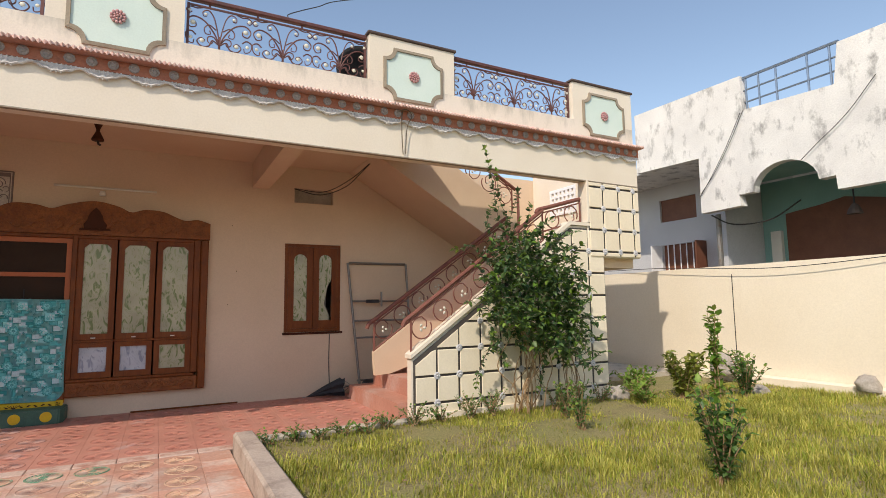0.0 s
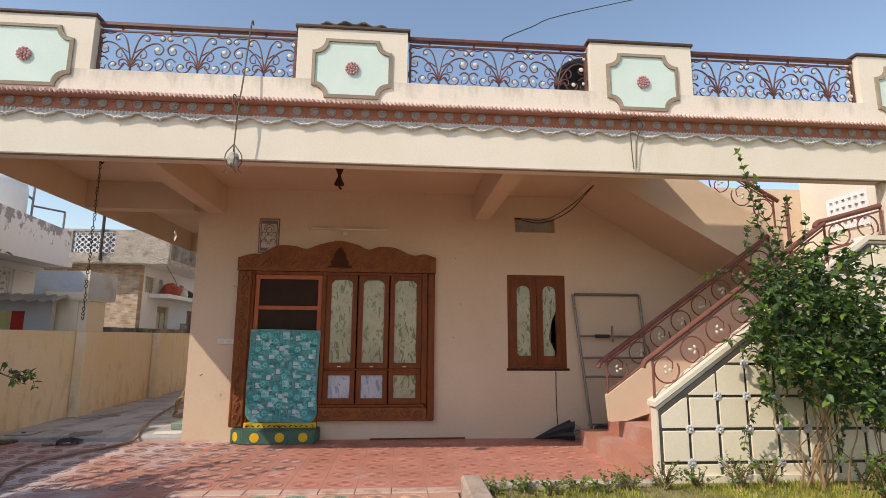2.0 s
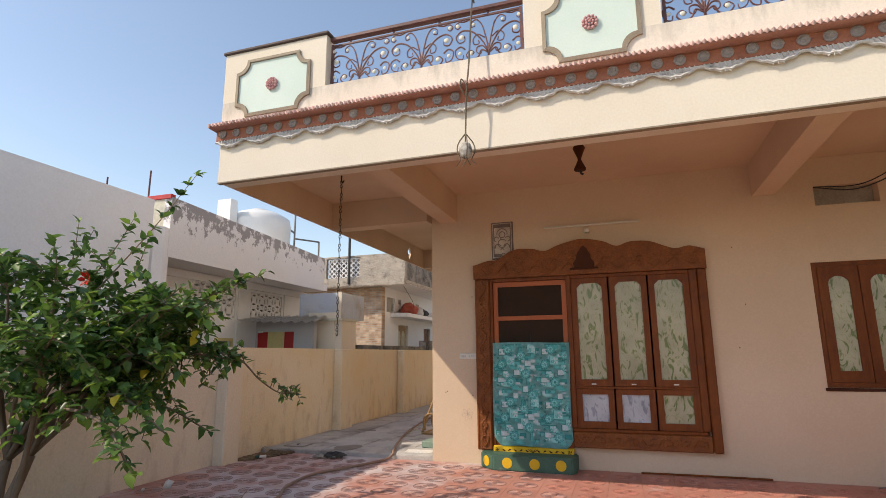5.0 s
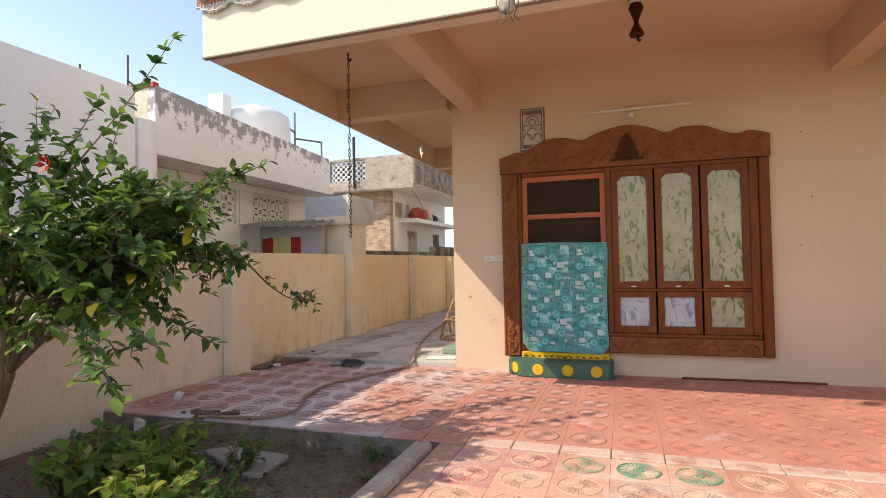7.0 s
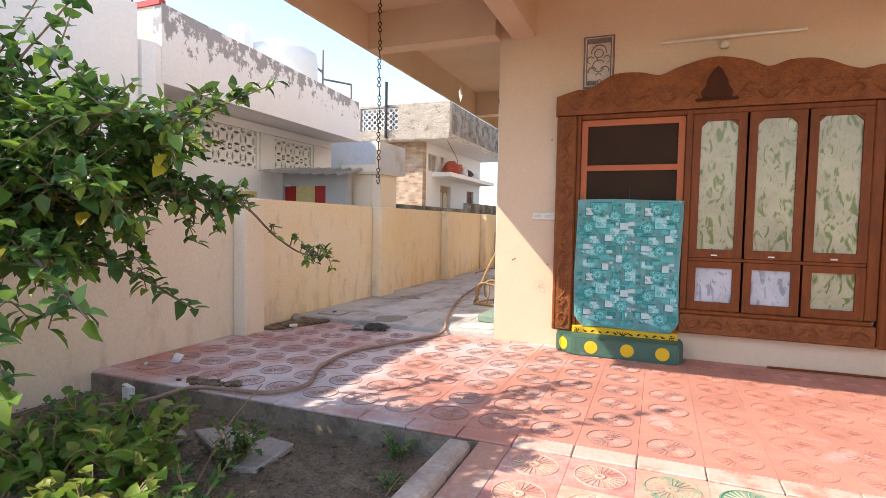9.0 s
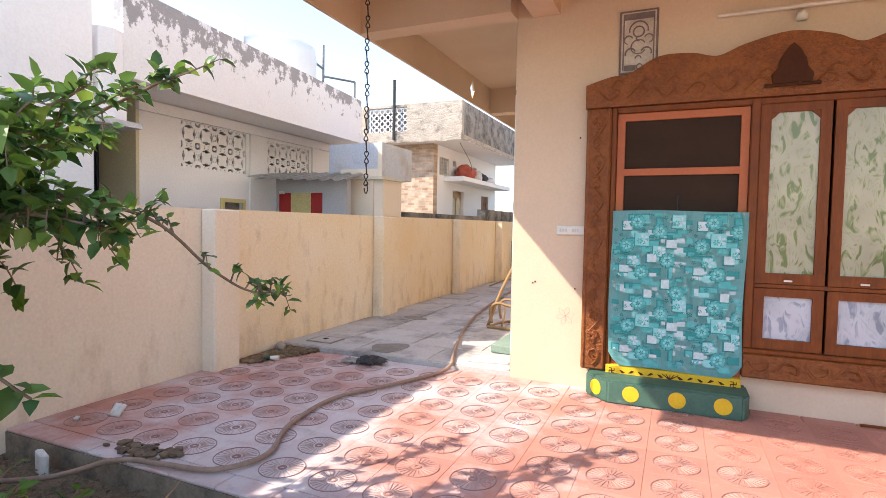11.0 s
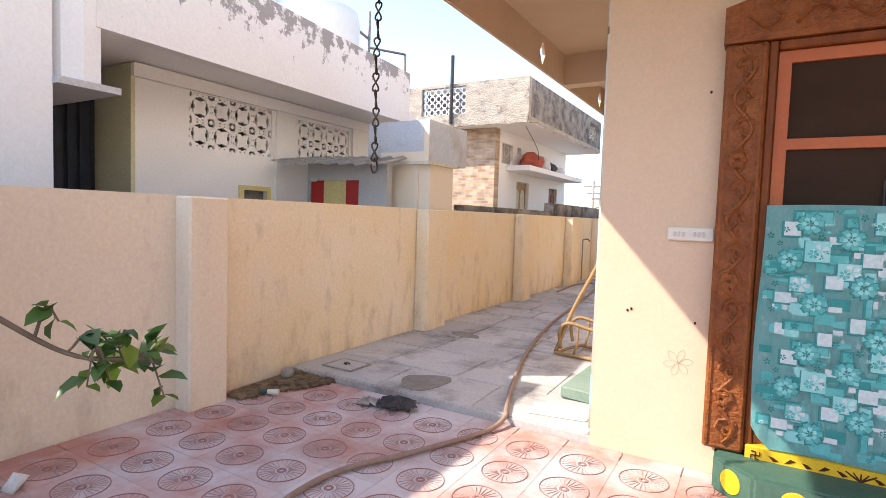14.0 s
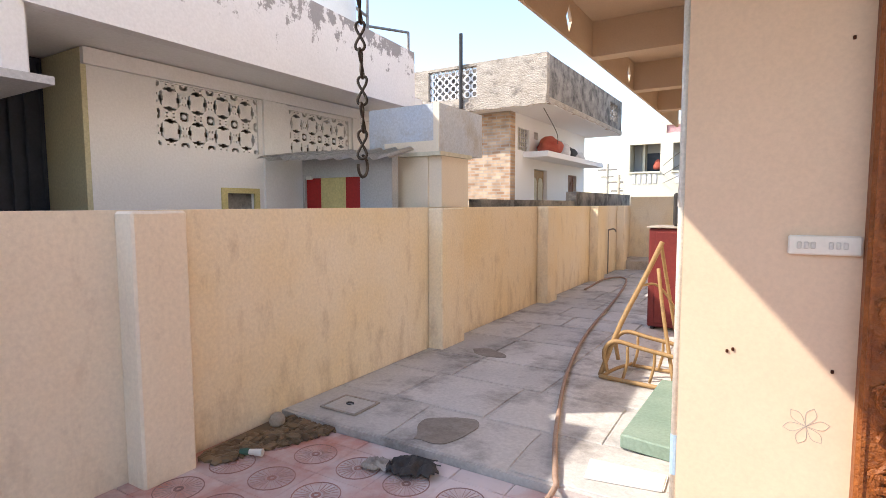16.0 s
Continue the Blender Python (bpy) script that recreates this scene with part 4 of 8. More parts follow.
r_ = random.Random(5)
PATCHES = [(r_.uniform(0, 0.50), r_.uniform(0, 0.59), r_.uniform(0.03, 0.085), r_.uniform(0.012, 0.055), r_.choice((MID_INK, MID_INK, TEAL_PRINT, PALE_INK, TEAL_INK))) for k in range(62)]
SPRIGS = [(r_.uniform(0, 0.50), r_.uniform(0, 0.59), r_.uniform(0.009, 0.016), r_.uniform(0, 3)) for k in range(46)]
for gx in range(-1, 3):
    for gz in range(-1, 3):
        ox, oz = 0.50 * gx + 0.02 * gz, 0.595 * gz
        for k, (x, z, w, h, m_) in enumerate(PATCHES):
            ink_box(m_, ox + x, oz + z, w, h, 0.0040 + 0.0001 * (k % 5))
        for x, z, w, h in ((0.19, 0.05, 0.15, 0.06), (0.29, 0.235, 0.085, 0.05), (0.48, 0.145, 0.075, 0.035), (0.03, 0.415, 0.06, 0.05), (0.16, 0.55, 0.12, 0.045), (0.41, 0.44, 0.035, 0.09), (0.10, 0.32, 0.15, 0.014), (0.33, 0.07, 0.05, 0.05), (0.04, 0.30, 0.055, 0.035), (0.47, 0.49, 0.055, 0.03), (0.40, 0.16, 0.08, 0.02)):
            ink_box(TEAL_INK, ox + x, oz + z, w, h, 0.0048)
            ink_box(MID_INK, ox + x + 0.004, oz + z + 0.004, w - 0.014, h - 0.010, 0.0054)
        for x, z, w, h in ((0.115, 0.105, 0.07, 0.07), (0.415, 0.235, 0.075, 0.065), (0.285, 0.34, 0.07, 0.065), (0.095, 0.425, 0.07, 0.055), (0.38, 0.525, 0.06, 0.07), (0.265, 0.60, 0.06, 0.065)):
            ink_box(TEAL_INK, ox + x - 0.005, oz + z + 0.004, w + 0.004, h + 0.004, 0.0060)
            ink_box(PALE_INK, ox + x, oz + z, w - 0.006, h - 0.006, 0.0066)
        for x, z, w, h in ((0.215, 0.205, 0.10, 0.10), (0.46, 0.075, 0.095, 0.10), (0.335, 0.29, 0.09, 0.08), (0.15, 0.36, 0.07, 0.07)):
            ink_box(TEAL_INK, ox + x - 0.003, oz + z + 0.003, w, h, 0.0060)
            ink_box(TEAL_PRINT, ox + x, oz + z, w - 0.006, h - 0.006, 0.0066)
            ink_flower(ox + x + 0.01, oz + z, 0.036, PALE_INK, 0.0072, x * 9, 5)
            ink_flower(ox + x - 0.015, oz + z + 0.012, 0.022, MID_INK, 0.0076, x * 5, 6)
        for x, z in ((0.18, 0.08), (0.335, 0.145), (0.11, 0.25), (0.39, 0.355), (0.215, 0.445), (0.455, 0.585)):
            ink_flower(ox + x, oz + z, 0.058, TEAL_INK, 0.0080, x * 20, 7)
            ink_flower(ox + x + 0.003, oz + z, 0.050, MID_INK, 0.0086, x * 20, 7)
            ink_flower(ox + x, oz + z, 0.032, TEAL_PRINT, 0.0092, x * 20 + 0.5, 6)
            ink_flower(ox + x, oz + z, 0.016, TEAL_INK, 0.0096, x * 20, 5)
        for x, z, w, a_ in SPRIGS:
            ink_flower(ox + x, oz + z, w, TEAL_INK if w > 0.012 else PALE_INK, 0.0070, a_, 5)
for bm_, m_ in inks.values():
    tagged(part("print_layer", bm_, m_, cover), kind="stuff")

# green step with yellow dots
step = thing("door_step", (-1.25, 7.35, FLOOR), "dark green cement doorstep with yellow dots", "step")
bm = prism(bmesh.new(), [(-1.83, F), (-1.83, 7.42), (-1.66, 7.27), (-0.80, 7.27), (-0.76, 7.34), (-0.76, F)], "z", FLOOR, 0.415)
bmesh.ops.bevel(bm, geom=bm.edges[:], offset=0.012, segments=2, affect="EDGES")
part("block", bm, GREEN_PAINT, step)
dot = mesh_of("yellow_dot", lathe(bmesh.new(), [(0.056, 0.0), (0.056, 0.003), (0.05, 0.004)], n=20), YELLOW_PAINT)
for x in (-1.50, -1.20, -0.92):
    piece("yellow_dot", dot, step, Matrix.Translation((x, 7.271, 0.335)) @ Matrix.Rotation(math.pi / 2, 4, "X"))
piece("yellow_dot", dot, step, Matrix.Translation((-1.75, 7.349, 0.335)) @ Matrix.Rotation(radians(-41.4), 4, "Z") @ Matrix.Rotation(math.pi / 2, 4, "X"))

# small window
window = thing("window_1", (2.1, F, 1.15), "teak casement window with patterned glass", "window", kind="structure")
part("window_frame", wall_sheet("y", 7.60, 7.68, 1.692, 2.498, 1.152, 2.408, ((1.735, 2.455, 1.20, 2.365),)), TEAK, window)
part("window_sill", soft_box(1.67, 2.53, 7.575, 7.70, 1.118, 1.149, 0.006), DARK_WOOD, window)
for n_, (a, b) in enumerate(((1.737, 2.092), (2.098, 2.453))):
    z0, z1 = 1.203, 2.362
    g0, g1, h0, h1 = a + 0.085, b - 0.085, z0 + 0.11, z1 - 0.10
    sash = part("shutter", wall_sheet("y", 7.595, 7.63, a, b, z0, z1, ((g0, g1, h0, h1),)), TEAK, window)
    bm = bmesh.new()
    c, r = (g0 + g1) / 2, (g1 - g0) / 2
    for s in (-1, 1):
        prism(bm, [(c + s * r, h1), *[(c + s * r * math.cos(radians(q)), h1 - 0.085 + 0.085 * math.sin(radians(q))) for q in range(0, 91, 18)]], "y", 7.598, 7.628)
    part("arch_piece", bm, TEAK, sash)
    if n_ == 0:
        part("glass", box(bmesh.new(), g0, g1, 7.610, 7.615, h0, h1), GREEN_GLASS, sash, "leaf-patterned glass")
    else:
        part("glass", prism(bmesh.new(), [(g0, h0), (g0, h1), (g1, h1), (g1, h1 - 0.35), (g1 - 0.06, h1 - 0.47), (g1 - 0.11, h1 - 0.72), (g1 - 0.02, h0 + 0.05), (g1 - 0.04, h0)], "y", 7.610, 7.615), GREEN_GLASS, sash, "broken leaf-patterned glass")
for x in (1.83, 1.93, 2.03, 2.13, 2.23, 2.31, 2.39):
    part("grille_bar", tube(bmesh.new(), [(x, 7.70, 1.21), (x, 7.70, 2.36)], 0.006), GREY_STEEL, window)
for z in (1.38, 1.48, 1.62, 1.9, 2.2):
    part("grille_bar", tube(bmesh.new(), [(1.74, 7.705, z), (2.45, 7.705, z)], 0.005), GREY_STEEL, window)
setting("vent_1", wall_sheet("y", 7.72, 7.79, 1.812, 2.378, 3.012, 3.218), CONCRETE, "blocked square ventilator recess in the wall", "vent")

# framed print, tube lamp, switchboard
print_ = thing("wall_picture", (-1.54, F, 2.64), "small black and white framed print on the wall", "picture")
part("backing", soft_box(-1.68, -1.41, 7.575, F, 2.65, 3.115, 0.004), INK, print_)
part("sheet", box(bmesh.new(), -1.665, -1.425, 7.571, 7.575, 2.665, 3.10), PAPER, print_)
bm = bmesh.new()
for x0, x1, z0, z1 in ((-1.655, -1.435, 3.045, 3.09), (-1.655, -1.645, 2.68, 3.045), (-1.445, -1.435, 2.68, 3.045), (-1.643, -1.56, 2.675, 2.715)):
    box(bm, x0, x1, 7.568, 7.571, z0, z1)
for cx, cz, rr, a0, a1, thick in ((-1.545, 2.965, 0.065, -10, 190, 0.006), (-1.545, 2.955, 0.038, 0, 360, 0.006), (-1.545, 2.905, 0.016, 90, 300, 0.007), (-1.545, 2.845, 0.052, 30, 330, 0.006), (-1.615, 2.90, 0.030, 20, 260, 0.006), (-1.475, 2.90, 0.030, -80, 160, 0.006), (-1.60, 2.80, 0.036, 20, 200, 0.007), (-1.49, 2.80, 0.036, -20, 160, 0.007), (-1.545, 2.76, 0.020, 0, 180, 0.006), (-1.535, 2.70, 0.020, 0, 360, 0.005), (-1.475, 2.70, 0.020, 0, 360, 0.005)):
    tube(bm, [(x, 7.570, z) for x, z in arc(cx, cz, rr, a0, a1, 12)], thick, None, 4)
part("drawing", bm, INK, print_)
tube_lamp = thing("tube_lamp", (-0.48, F, 3.0), "unlit white fluorescent tube lamp", "lamp")
part("batten", soft_box(-1.03, 0.06, 7.565, F, 2.985, 3.01, 0.006), WHITE_PLASTIC, tube_lamp)
part("tube", tube(bmesh.new(), [(-1.0, 7.553, 2.99), (0.03, 7.553, 2.99)], 0.012, None, 10), WHITE_PLASTIC, tube_lamp)
bulb = thing("bulb_holder", (-0.53, F, 2.9), "small round bulb holder on the wall", "lamp")
part("base", lathe(bmesh.new(), [(0.032, 2.90), (0.034, 2.93), (0.025, 2.955)], -0.53, 7.56, 12), WHITE_PLASTIC, bulb, smooth=True)
part("stem", tube(bmesh.new(), [(-0.53, 7.56, 2.93), (-0.53, F, 2.93)], 0.018, None, 8), TAN_TRIM, bulb)
board = thing("switchboard", (-2.0, F, 1.44), "white wall switchboard with six small rocker switches", "switch")
part("plate", soft_box(-2.115, -1.895, 7.568, F, 1.445, 1.515, 0.006), WHITE_PLASTIC, board)
for k in range(6):
    x = -2.088 + 0.021 * k + (0.032 if k > 2 else 0)
    part("switch", soft_box(x, x + 0.015, 7.562, 7.568, 1.467, 1.493, 0.003), SWITCH_PAINT, board)
for x, z in ((-2.30, 1.05), (-2.28, 1.06), (-1.96, 1.02), (0.95, 1.55), (1.05, 2.0), (0.98, 2.62), (-1.95, 2.2)):
    solid("nail_hole", soft_box(x - 0.005, x + 0.005, 7.588, F, z - 0.007, z + 0.007, 0.002), DARK_WOOD, "small dark nail hole stub in the plaster wall", "nail")

scratch = bmesh.new()
for k in range(6):
    a, q = radians(60 * k + 12), 0.075
    tip = (-2.03 + q * math.cos(a), 0.80 + q * math.sin(a))
    for w in (-0.35, 0.35):
        tube(scratch, smooth_line([(-2.03, 7.5936, 0.80), (-2.03 + 0.05 * math.cos(a + w), 7.5932, 0.80 + 0.05 * math.sin(a + w)), (tip[0], 7.5936, tip[1])], 4), 0.0011, None, 3)
tagged(solid("scratched_flower", scratch, STONE, "faint flower outline scratched into the plaster wall", "scratch"), kind="stuff")

# hanging fixtures
fix = thing("ceiling_fixture", (-0.49, 6.3, 3.529), "dark hourglass-shaped unlit ceiling light fitting", "lamp")
part("rose", lathe(bmesh.new(), [(0.06, 3.50), (0.065, 3.515), (0.05, 3.529)], -0.49, 6.3, 16), WHITE_PLASTIC, fix)
part("body", lathe(bmesh.new(), [(0.055, 3.245), (0.058, 3.26), (0.018, 3.345), (0.018, 3.365), (0.06, 3.47), (0.045, 3.499)], -0.49, 6.3, 16), DARK_WOOD, fix, smooth=True)
part("stub", tube(bmesh.new(), [(-0.49, 6.3, 3.245), (-0.48, 6.3, 3.21), (-0.46, 6.3, 3.20)], 0.012), WIRE, fix)

chain = thing("ceiling_chain", (-3.154, 6.407, 3.53), "rusted steel chain hanging from a ceiling hook", "chain")
eight = mesh_of("twisted_link", tube(bmesh.new(), [(0.013 * math.sin(4 * math.pi * k / 28), 0.003 * math.cos(2 * math.pi * k / 28), 0.04 * math.cos(2 * math.pi * k / 28)) for k in range(28)], 0.0042, None, 5, True), RUSTY_CHAIN, True)
z, k = 3.46, 0
while z > 1.80:
    half = 0.040
    z -= half - 0.006
    piece("link", eight, chain, Matrix.Translation((-3.154 + 0.003 * math.sin(k), 6.407, z)) @ Matrix.Rotation(radians(90 * (k % 2) + 25), 4, "Z"))
    z -= half
    k += 1
part("end_hook", tube(bmesh.new(), [(-3.154, 6.407 + 0.02 * math.sin(radians(a)), z - 0.02 + 0.03 * math.cos(radians(a))) for a in range(0, 300, 20)], 0.0045, None, 5), RUSTY_CHAIN, chain)
part("ceiling_hook", tube(bmesh.new(), smooth_line([(-3.154, 6.407, 3.53), (-3.154, 6.407, 3.47), (-3.14, 6.407, 3.445), (-3.12, 6.407, 3.47)], 4), 0.008), RUSTY_CHAIN, chain)

charm = thing("hanging_bundle", (-1.31, 5.19, 3.12), "white cloth charm bundle hung on a dark rope", "charm")
part("rope", tube(bmesh.new(), smooth_line([(-1.25, 5.27, 4.54), (-1.25, 5.20, 4.50), (-1.275, 5.15, 3.90), (-1.295, 5.13, 3.62), (-1.31, 5.14, 3.27)], 6), 0.008, 0.007, 5), ROPE, charm)
part("loop", tube(bmesh.new(), smooth_line([(-1.30, 5.12, 3.70), (-1.33, 5.11, 3.74), (-1.34, 5.11, 3.68), (-1.31, 5.12, 3.60)], 5), 0.006, None, 5), ROPE, charm)
bm = bmesh.new()
bmesh.ops.create_icosphere(bm, subdivisions=3, radius=0.056)
for v in bm.verts:
    v.co *= 1 + 0.16 * noise.noise(v.co * 25)
    v.co.z *= 1.25
    v.co += Vector((-1.31, 5.15, 3.125))
part("bundle", bm, BUNDLE, charm, smooth=True)
bm = bmesh.new()
for k in range(4):
    a = k * math.pi / 2 + 0.4
    tube(bm, smooth_line([(-1.31, 5.14, 3.27), (-1.31 + 0.06 * math.cos(a), 5.15 + 0.06 * math.sin(a), 3.19), (-1.31 + 0.072 * math.cos(a), 5.15 + 0.072 * math.sin(a), 3.12), (-1.31 + 0.045 * math.cos(a), 5.15 + 0.045 * math.sin(a), 3.05), (-1.31 + 0.09 * math.cos(a), 5.15, 3.00)], 4), 0.006, 0.004, 4)
part("net_cords", bm, ROPE, charm)

# ---- parapet dress ----
for k, (a, b) in enumerate(PIERS):
    c = (a + b) / 2
    setting("coping_%d" % (k + 1), soft_box(a - 0.025, b + 0.025, 5.235, 5.44, 4.532, 4.565, 0.008), COPING, "dark weathered coping on a parapet pier", "coping")

    def notched(w, h, r, n=6):
        pts = []
        for sx, sz, a0 in ((1, 1, 270), (-1, 1, 360), (-1, -1, 90), (1, -1, 180)):
            corner = [(sx * w + r * math.cos(radians(a0 - 90 * q / n)), sz * h + r * math.sin(radians(a0 - 90 * q / n))) for q in range(n + 1)]
            pts += corner
        return pts
    plaque = thing("parapet_plaque", (c, 5.256, 4.1), "pale mint notched panel with a pink rosette", "wall plaque", "plaques on the parapet")
    half = (0.425, 0.385, 0.375, 0.39)[k]
    outer, inner = notched(half, 0.305, 0.125), notched(half - 0.032, 0.273, 0.125)
    bm = bmesh.new()
    rows = [[bm.verts.new((c + u, y_, 4.115 + v)) for u, v in loop] for loop, y_ in ((outer, 5.258), (outer, 5.238), (inner, 5.232), (inner, 5.258))]
    for p_, q_ in zip(rows, rows[1:]):
        for i in range(len(p_)):
            e_ = (i + 1) % len(p_)
            bm.faces.new((p_[i], p_[e_], q_[e_], q_[i]))
    part("moulding", bm, TAN_TRIM, plaque)
    part("field", prism(bmesh.new(), [(c + u, 4.115 + v) for u, v in notched(half - 0.033, 0.272, 0.125)], "y", 5.248, 5.2575), MINT, plaque)
    bm = bmesh.new()
    for r, count, size, lift in ((0.052, 11, 0.0165, -0.012), (0.027, 7, 0.013, -0.004)):
        for q in range(count):
            t_ = 2 * math.pi * q / count
            bmesh.ops.create_uvsphere(bm, u_segments=6, v_segments=4, radius=size, matrix=Matrix.Translation((c + r * math.cos(t_), 5.222 - lift, 4.115 + r * math.sin(t_))))
    bmesh.ops.create_uvsphere(bm, u_segments=8, v_segments=5, radius=0.013, matrix=Matrix.Translation((c, 5.220, 4.115)))
    part("rosette", bm, ROSE_PINK, plaque, smooth=True)

# red eave band, its medallions and fringe
bm = prism(bmesh.new(), [(5.254, 3.755), (5.13, 3.715), (5.13, 3.70), (5.254, 3.695)], "x", -3.93, 6.19)
setting("eave_lip", bm, ROSE_LIP, "sloping terracotta eave lip", "eave")
tips = bmesh.new()
for k in range(253):
    x = -3.92 + 0.04 * k
    v = [tips.verts.new(p) for p in ((x, 5.12, 3.712), (x + 0.02, 5.105, 3.728), (x + 0.04, 5.12, 3.712), (x + 0.02, 5.118, 3.692), (x, 5.20, 3.742), (x + 0.02, 5.19, 3.756), (x + 0.04, 5.20, 3.742))]
    for f in ((0, 1, 3), (1, 2, 3), (0, 4, 5, 1), (1, 5, 6, 2)):
        tips.faces.new([v[i] for i in f])
solid("eave_tile_tips", tips, TIP_PINK, "row of small pinkish scalloped tile tips", "tiles", kind="stuff", fix=False)
frieze = setting("frieze", box(bmesh.new(), -3.90, 6.185, 5.225, 5.2535, 3.588, 3.694), TERRACOTTA, "terracotta frieze with grey medallions", "frieze")
bm = lathe(bmesh.new(), [(0.044, 0.0), (0.044, 0.010), (0.034, 0.016), (0.026, 0.011), (0.012, 0.020)], n=10)
medal = mesh_of("medallion", bm, MEDALLION)
for k in range(63):
    x = -3.82 + 0.16 * k
    piece("medallion", medal, frieze, Matrix.Translation((x, 5.225, 3.65)) @ Matrix.Rotation(math.pi / 2, 4, "X"))
fringe, apron = bmesh.new(), bmesh.new()
for k in range(30):
    x = -3.90 + 0.336 * k
    pts = [(x + 0.336 * q / 10, 3.570 - 0.055 * math.sin(math.pi * q / 10) + (0.010 if q % 2 else 0)) for q in range(11)]
    prism(apron, [(x, 3.587), *pts, (x + 0.336, 3.587)], "y", 5.232, 5.2535)
    tube(fringe, [(p[0], 5.226, p[1] + 0.002) for p in pts], 0.012, None, 5)
    for q in range(1, 10):
        tube(fringe, [(x + 0.0336 * q, 5.230, 3.588), (x + 0.0336 * q + 0.008, 5.222, 3.578 - 0.03 * math.sin(math.pi * q / 10))], 0.008, 0.004, 4)
    for s in (-0.03, 0, 0.03):
        tube(fringe, [(x + 0.168, 5.225, 3.545), (x + 0.168 + s * 1.3, 5.222, 3.50)], 0.010, 0.003, 5)
setting("frieze_apron", apron, FRINGE, "scalloped grey-white lace apron under the frieze", "frieze")
setting("fringe", fringe, FRINGE, "grey-white scalloped plaster fringe under the frieze", "fringe")
setting("beam_drip", box(bmesh.new(), -3.875, 6.172, 5.249, 5.30, 3.157, 3.169), TAN_TRIM, "thin grey-brown drip edge under the front beam", "trim")


# roof railings with scrollwork
def scroll_unit():
    bm = bmesh.new()
    for s in (-1, 1):
        for line, r in (([(0, 0.06), (0.05, 0.17), (0.13, 0.27), (0.22, 0.30), (0.275, 0.25), (0.25, 0.19), (0.205, 0.20), (0.205, 0.24), (0.235, 0.25)], 0.009),
                        ([(0, 0.08), (0.025, 0.22), (0.055, 0.33), (0.10, 0.385), (0.145, 0.36), (0.14, 0.32), (0.11, 0.325)], 0.008),
                        ([(0, 0.05), (0.06, 0.09), (0.09, 0.03), (0.15, 0.015), (0.19, 0.06), (0.16, 0.10), (0.125, 0.08), (0.145, 0.055)], 0.008),
                        ([(0.01, 0.07), (0.05, 0.125), (0.095, 0.12), (0.10, 0.075), (0.07, 0.055), (0.055, 0.08)], 0.008),
                        ([(0.03, 0.20), (0.09, 0.24), (0.13, 0.20), (0.12, 0.15), (0.08, 0.15), (0.085, 0.185)], 0.007),
                        ([(0.15, 0.40), (0.20, 0.385), (0.25, 0.39), (0.285, 0.355), (0.26, 0.325), (0.235, 0.345)], 0.007),
                        ([(0.20, 0.12), (0.24, 0.15), (0.285, 0.12), (0.27, 0.05), (0.225, 0.03), (0.215, 0.07)], 0.008)):
            tube(bm, smooth_line([(s * x, 0, z) for x, z in line], 4), r, 0.005, 4)
    tube(bm, [(0, 0, 0.0), (0, 0, 0.14)], 0.012, 0.006, 5)
    return bm


def leaf_discs():
    bm = bmesh.new()
    for s in (-1, 1):
        for x, z, r in ((0.228, 0.235, 0.024), (0.122, 0.338, 0.015), (0.148, 0.07, 0.021), (0.26, 0.35, 0.018), (0.245, 0.085, 0.017)):
            bmesh.ops.create_uvsphere(bm, u_segments=7, v_segments=4, radius=r, matrix=Matrix.Translation((s * x, -0.008, z)) @ Matrix.Diagonal((1, 0.35, 1, 1)))
    return bm


UNIT, DISCS = mesh_of("scroll", scroll_unit(), IRON, True), mesh_of("gilt_leaves", leaf_discs(), GILT, True)
for a, b in ((-2.70, -0.83), (0.26, 2.09), (3.18, 5.01)):
    rail = thing("roof_railing", ((a + b) / 2, 5.33, 4.0), "maroon wrought-iron roof railing with gilt-leaf scrolls", "railing", "railings on the roof")
    bm = bmesh.new()
    for x in (a + 0.02, b - 0.02):
        box(bm, x - 0.012, x + 0.012, 5.318, 5.342, 4.0, 4.45)
    for z in (4.005, 4.43):
        box(bm, a + 0.033, b - 0.033, 5.322, 5.338, z, z + 0.016)
    part("frame", bm, IRON, rail)
    part("handrail", soft_box(a + 0.002, b - 0.002, 5.30, 5.36, 4.475, 4.525, 0.012), IRON, rail)
    for k in range(4):
        part("bracket", box(bmesh.new(), a + 0.2 + 0.45 * k, a + 0.22 + 0.45 * k, 5.325, 5.335, 4.447, 4.476), IRON, rail)
    for k in range(3):
        m = Matrix.Translation((a + (b - a) * (k + 0.5) / 3, 5.33, 4.02)) @ Matrix.Diagonal((1.06, 1, 1.02, 1))
        piece("scroll", UNIT, rail, m)
        piece("gilt_leaves", DISCS, rail, m)

# dish aerial and roof sheets behind the parapet
dish = thing("satellite_dish", (2.05, 5.75, 4.0), "dark satellite dish behind the roof railing", "satellite dish")
bm = lathe(bmesh.new(), [(0.02, 0.0), (0.16, 0.02), (0.28, 0.07), (0.36, 0.14), (0.355, 0.15), (0.27, 0.085), (0.15, 0.035), (0.02, 0.015)], n=28)
bmesh.ops.transform(bm, matrix=Matrix.Translation((2.12, 5.62, 4.16)) @ Matrix.Rotation(radians(88), 4, "X") @ Matrix.Diagonal((0.92, 0.92, 0.92, 1)), verts=bm.verts[:])
part("bowl", bm, BLACK_CLOTH, dish, smooth=True)
part("mast", tube(bmesh.new(), [(2.08, 5.85, 3.752), (2.08, 5.85, 4.2)], 0.025, None, 8), GREY_STEEL, dish)
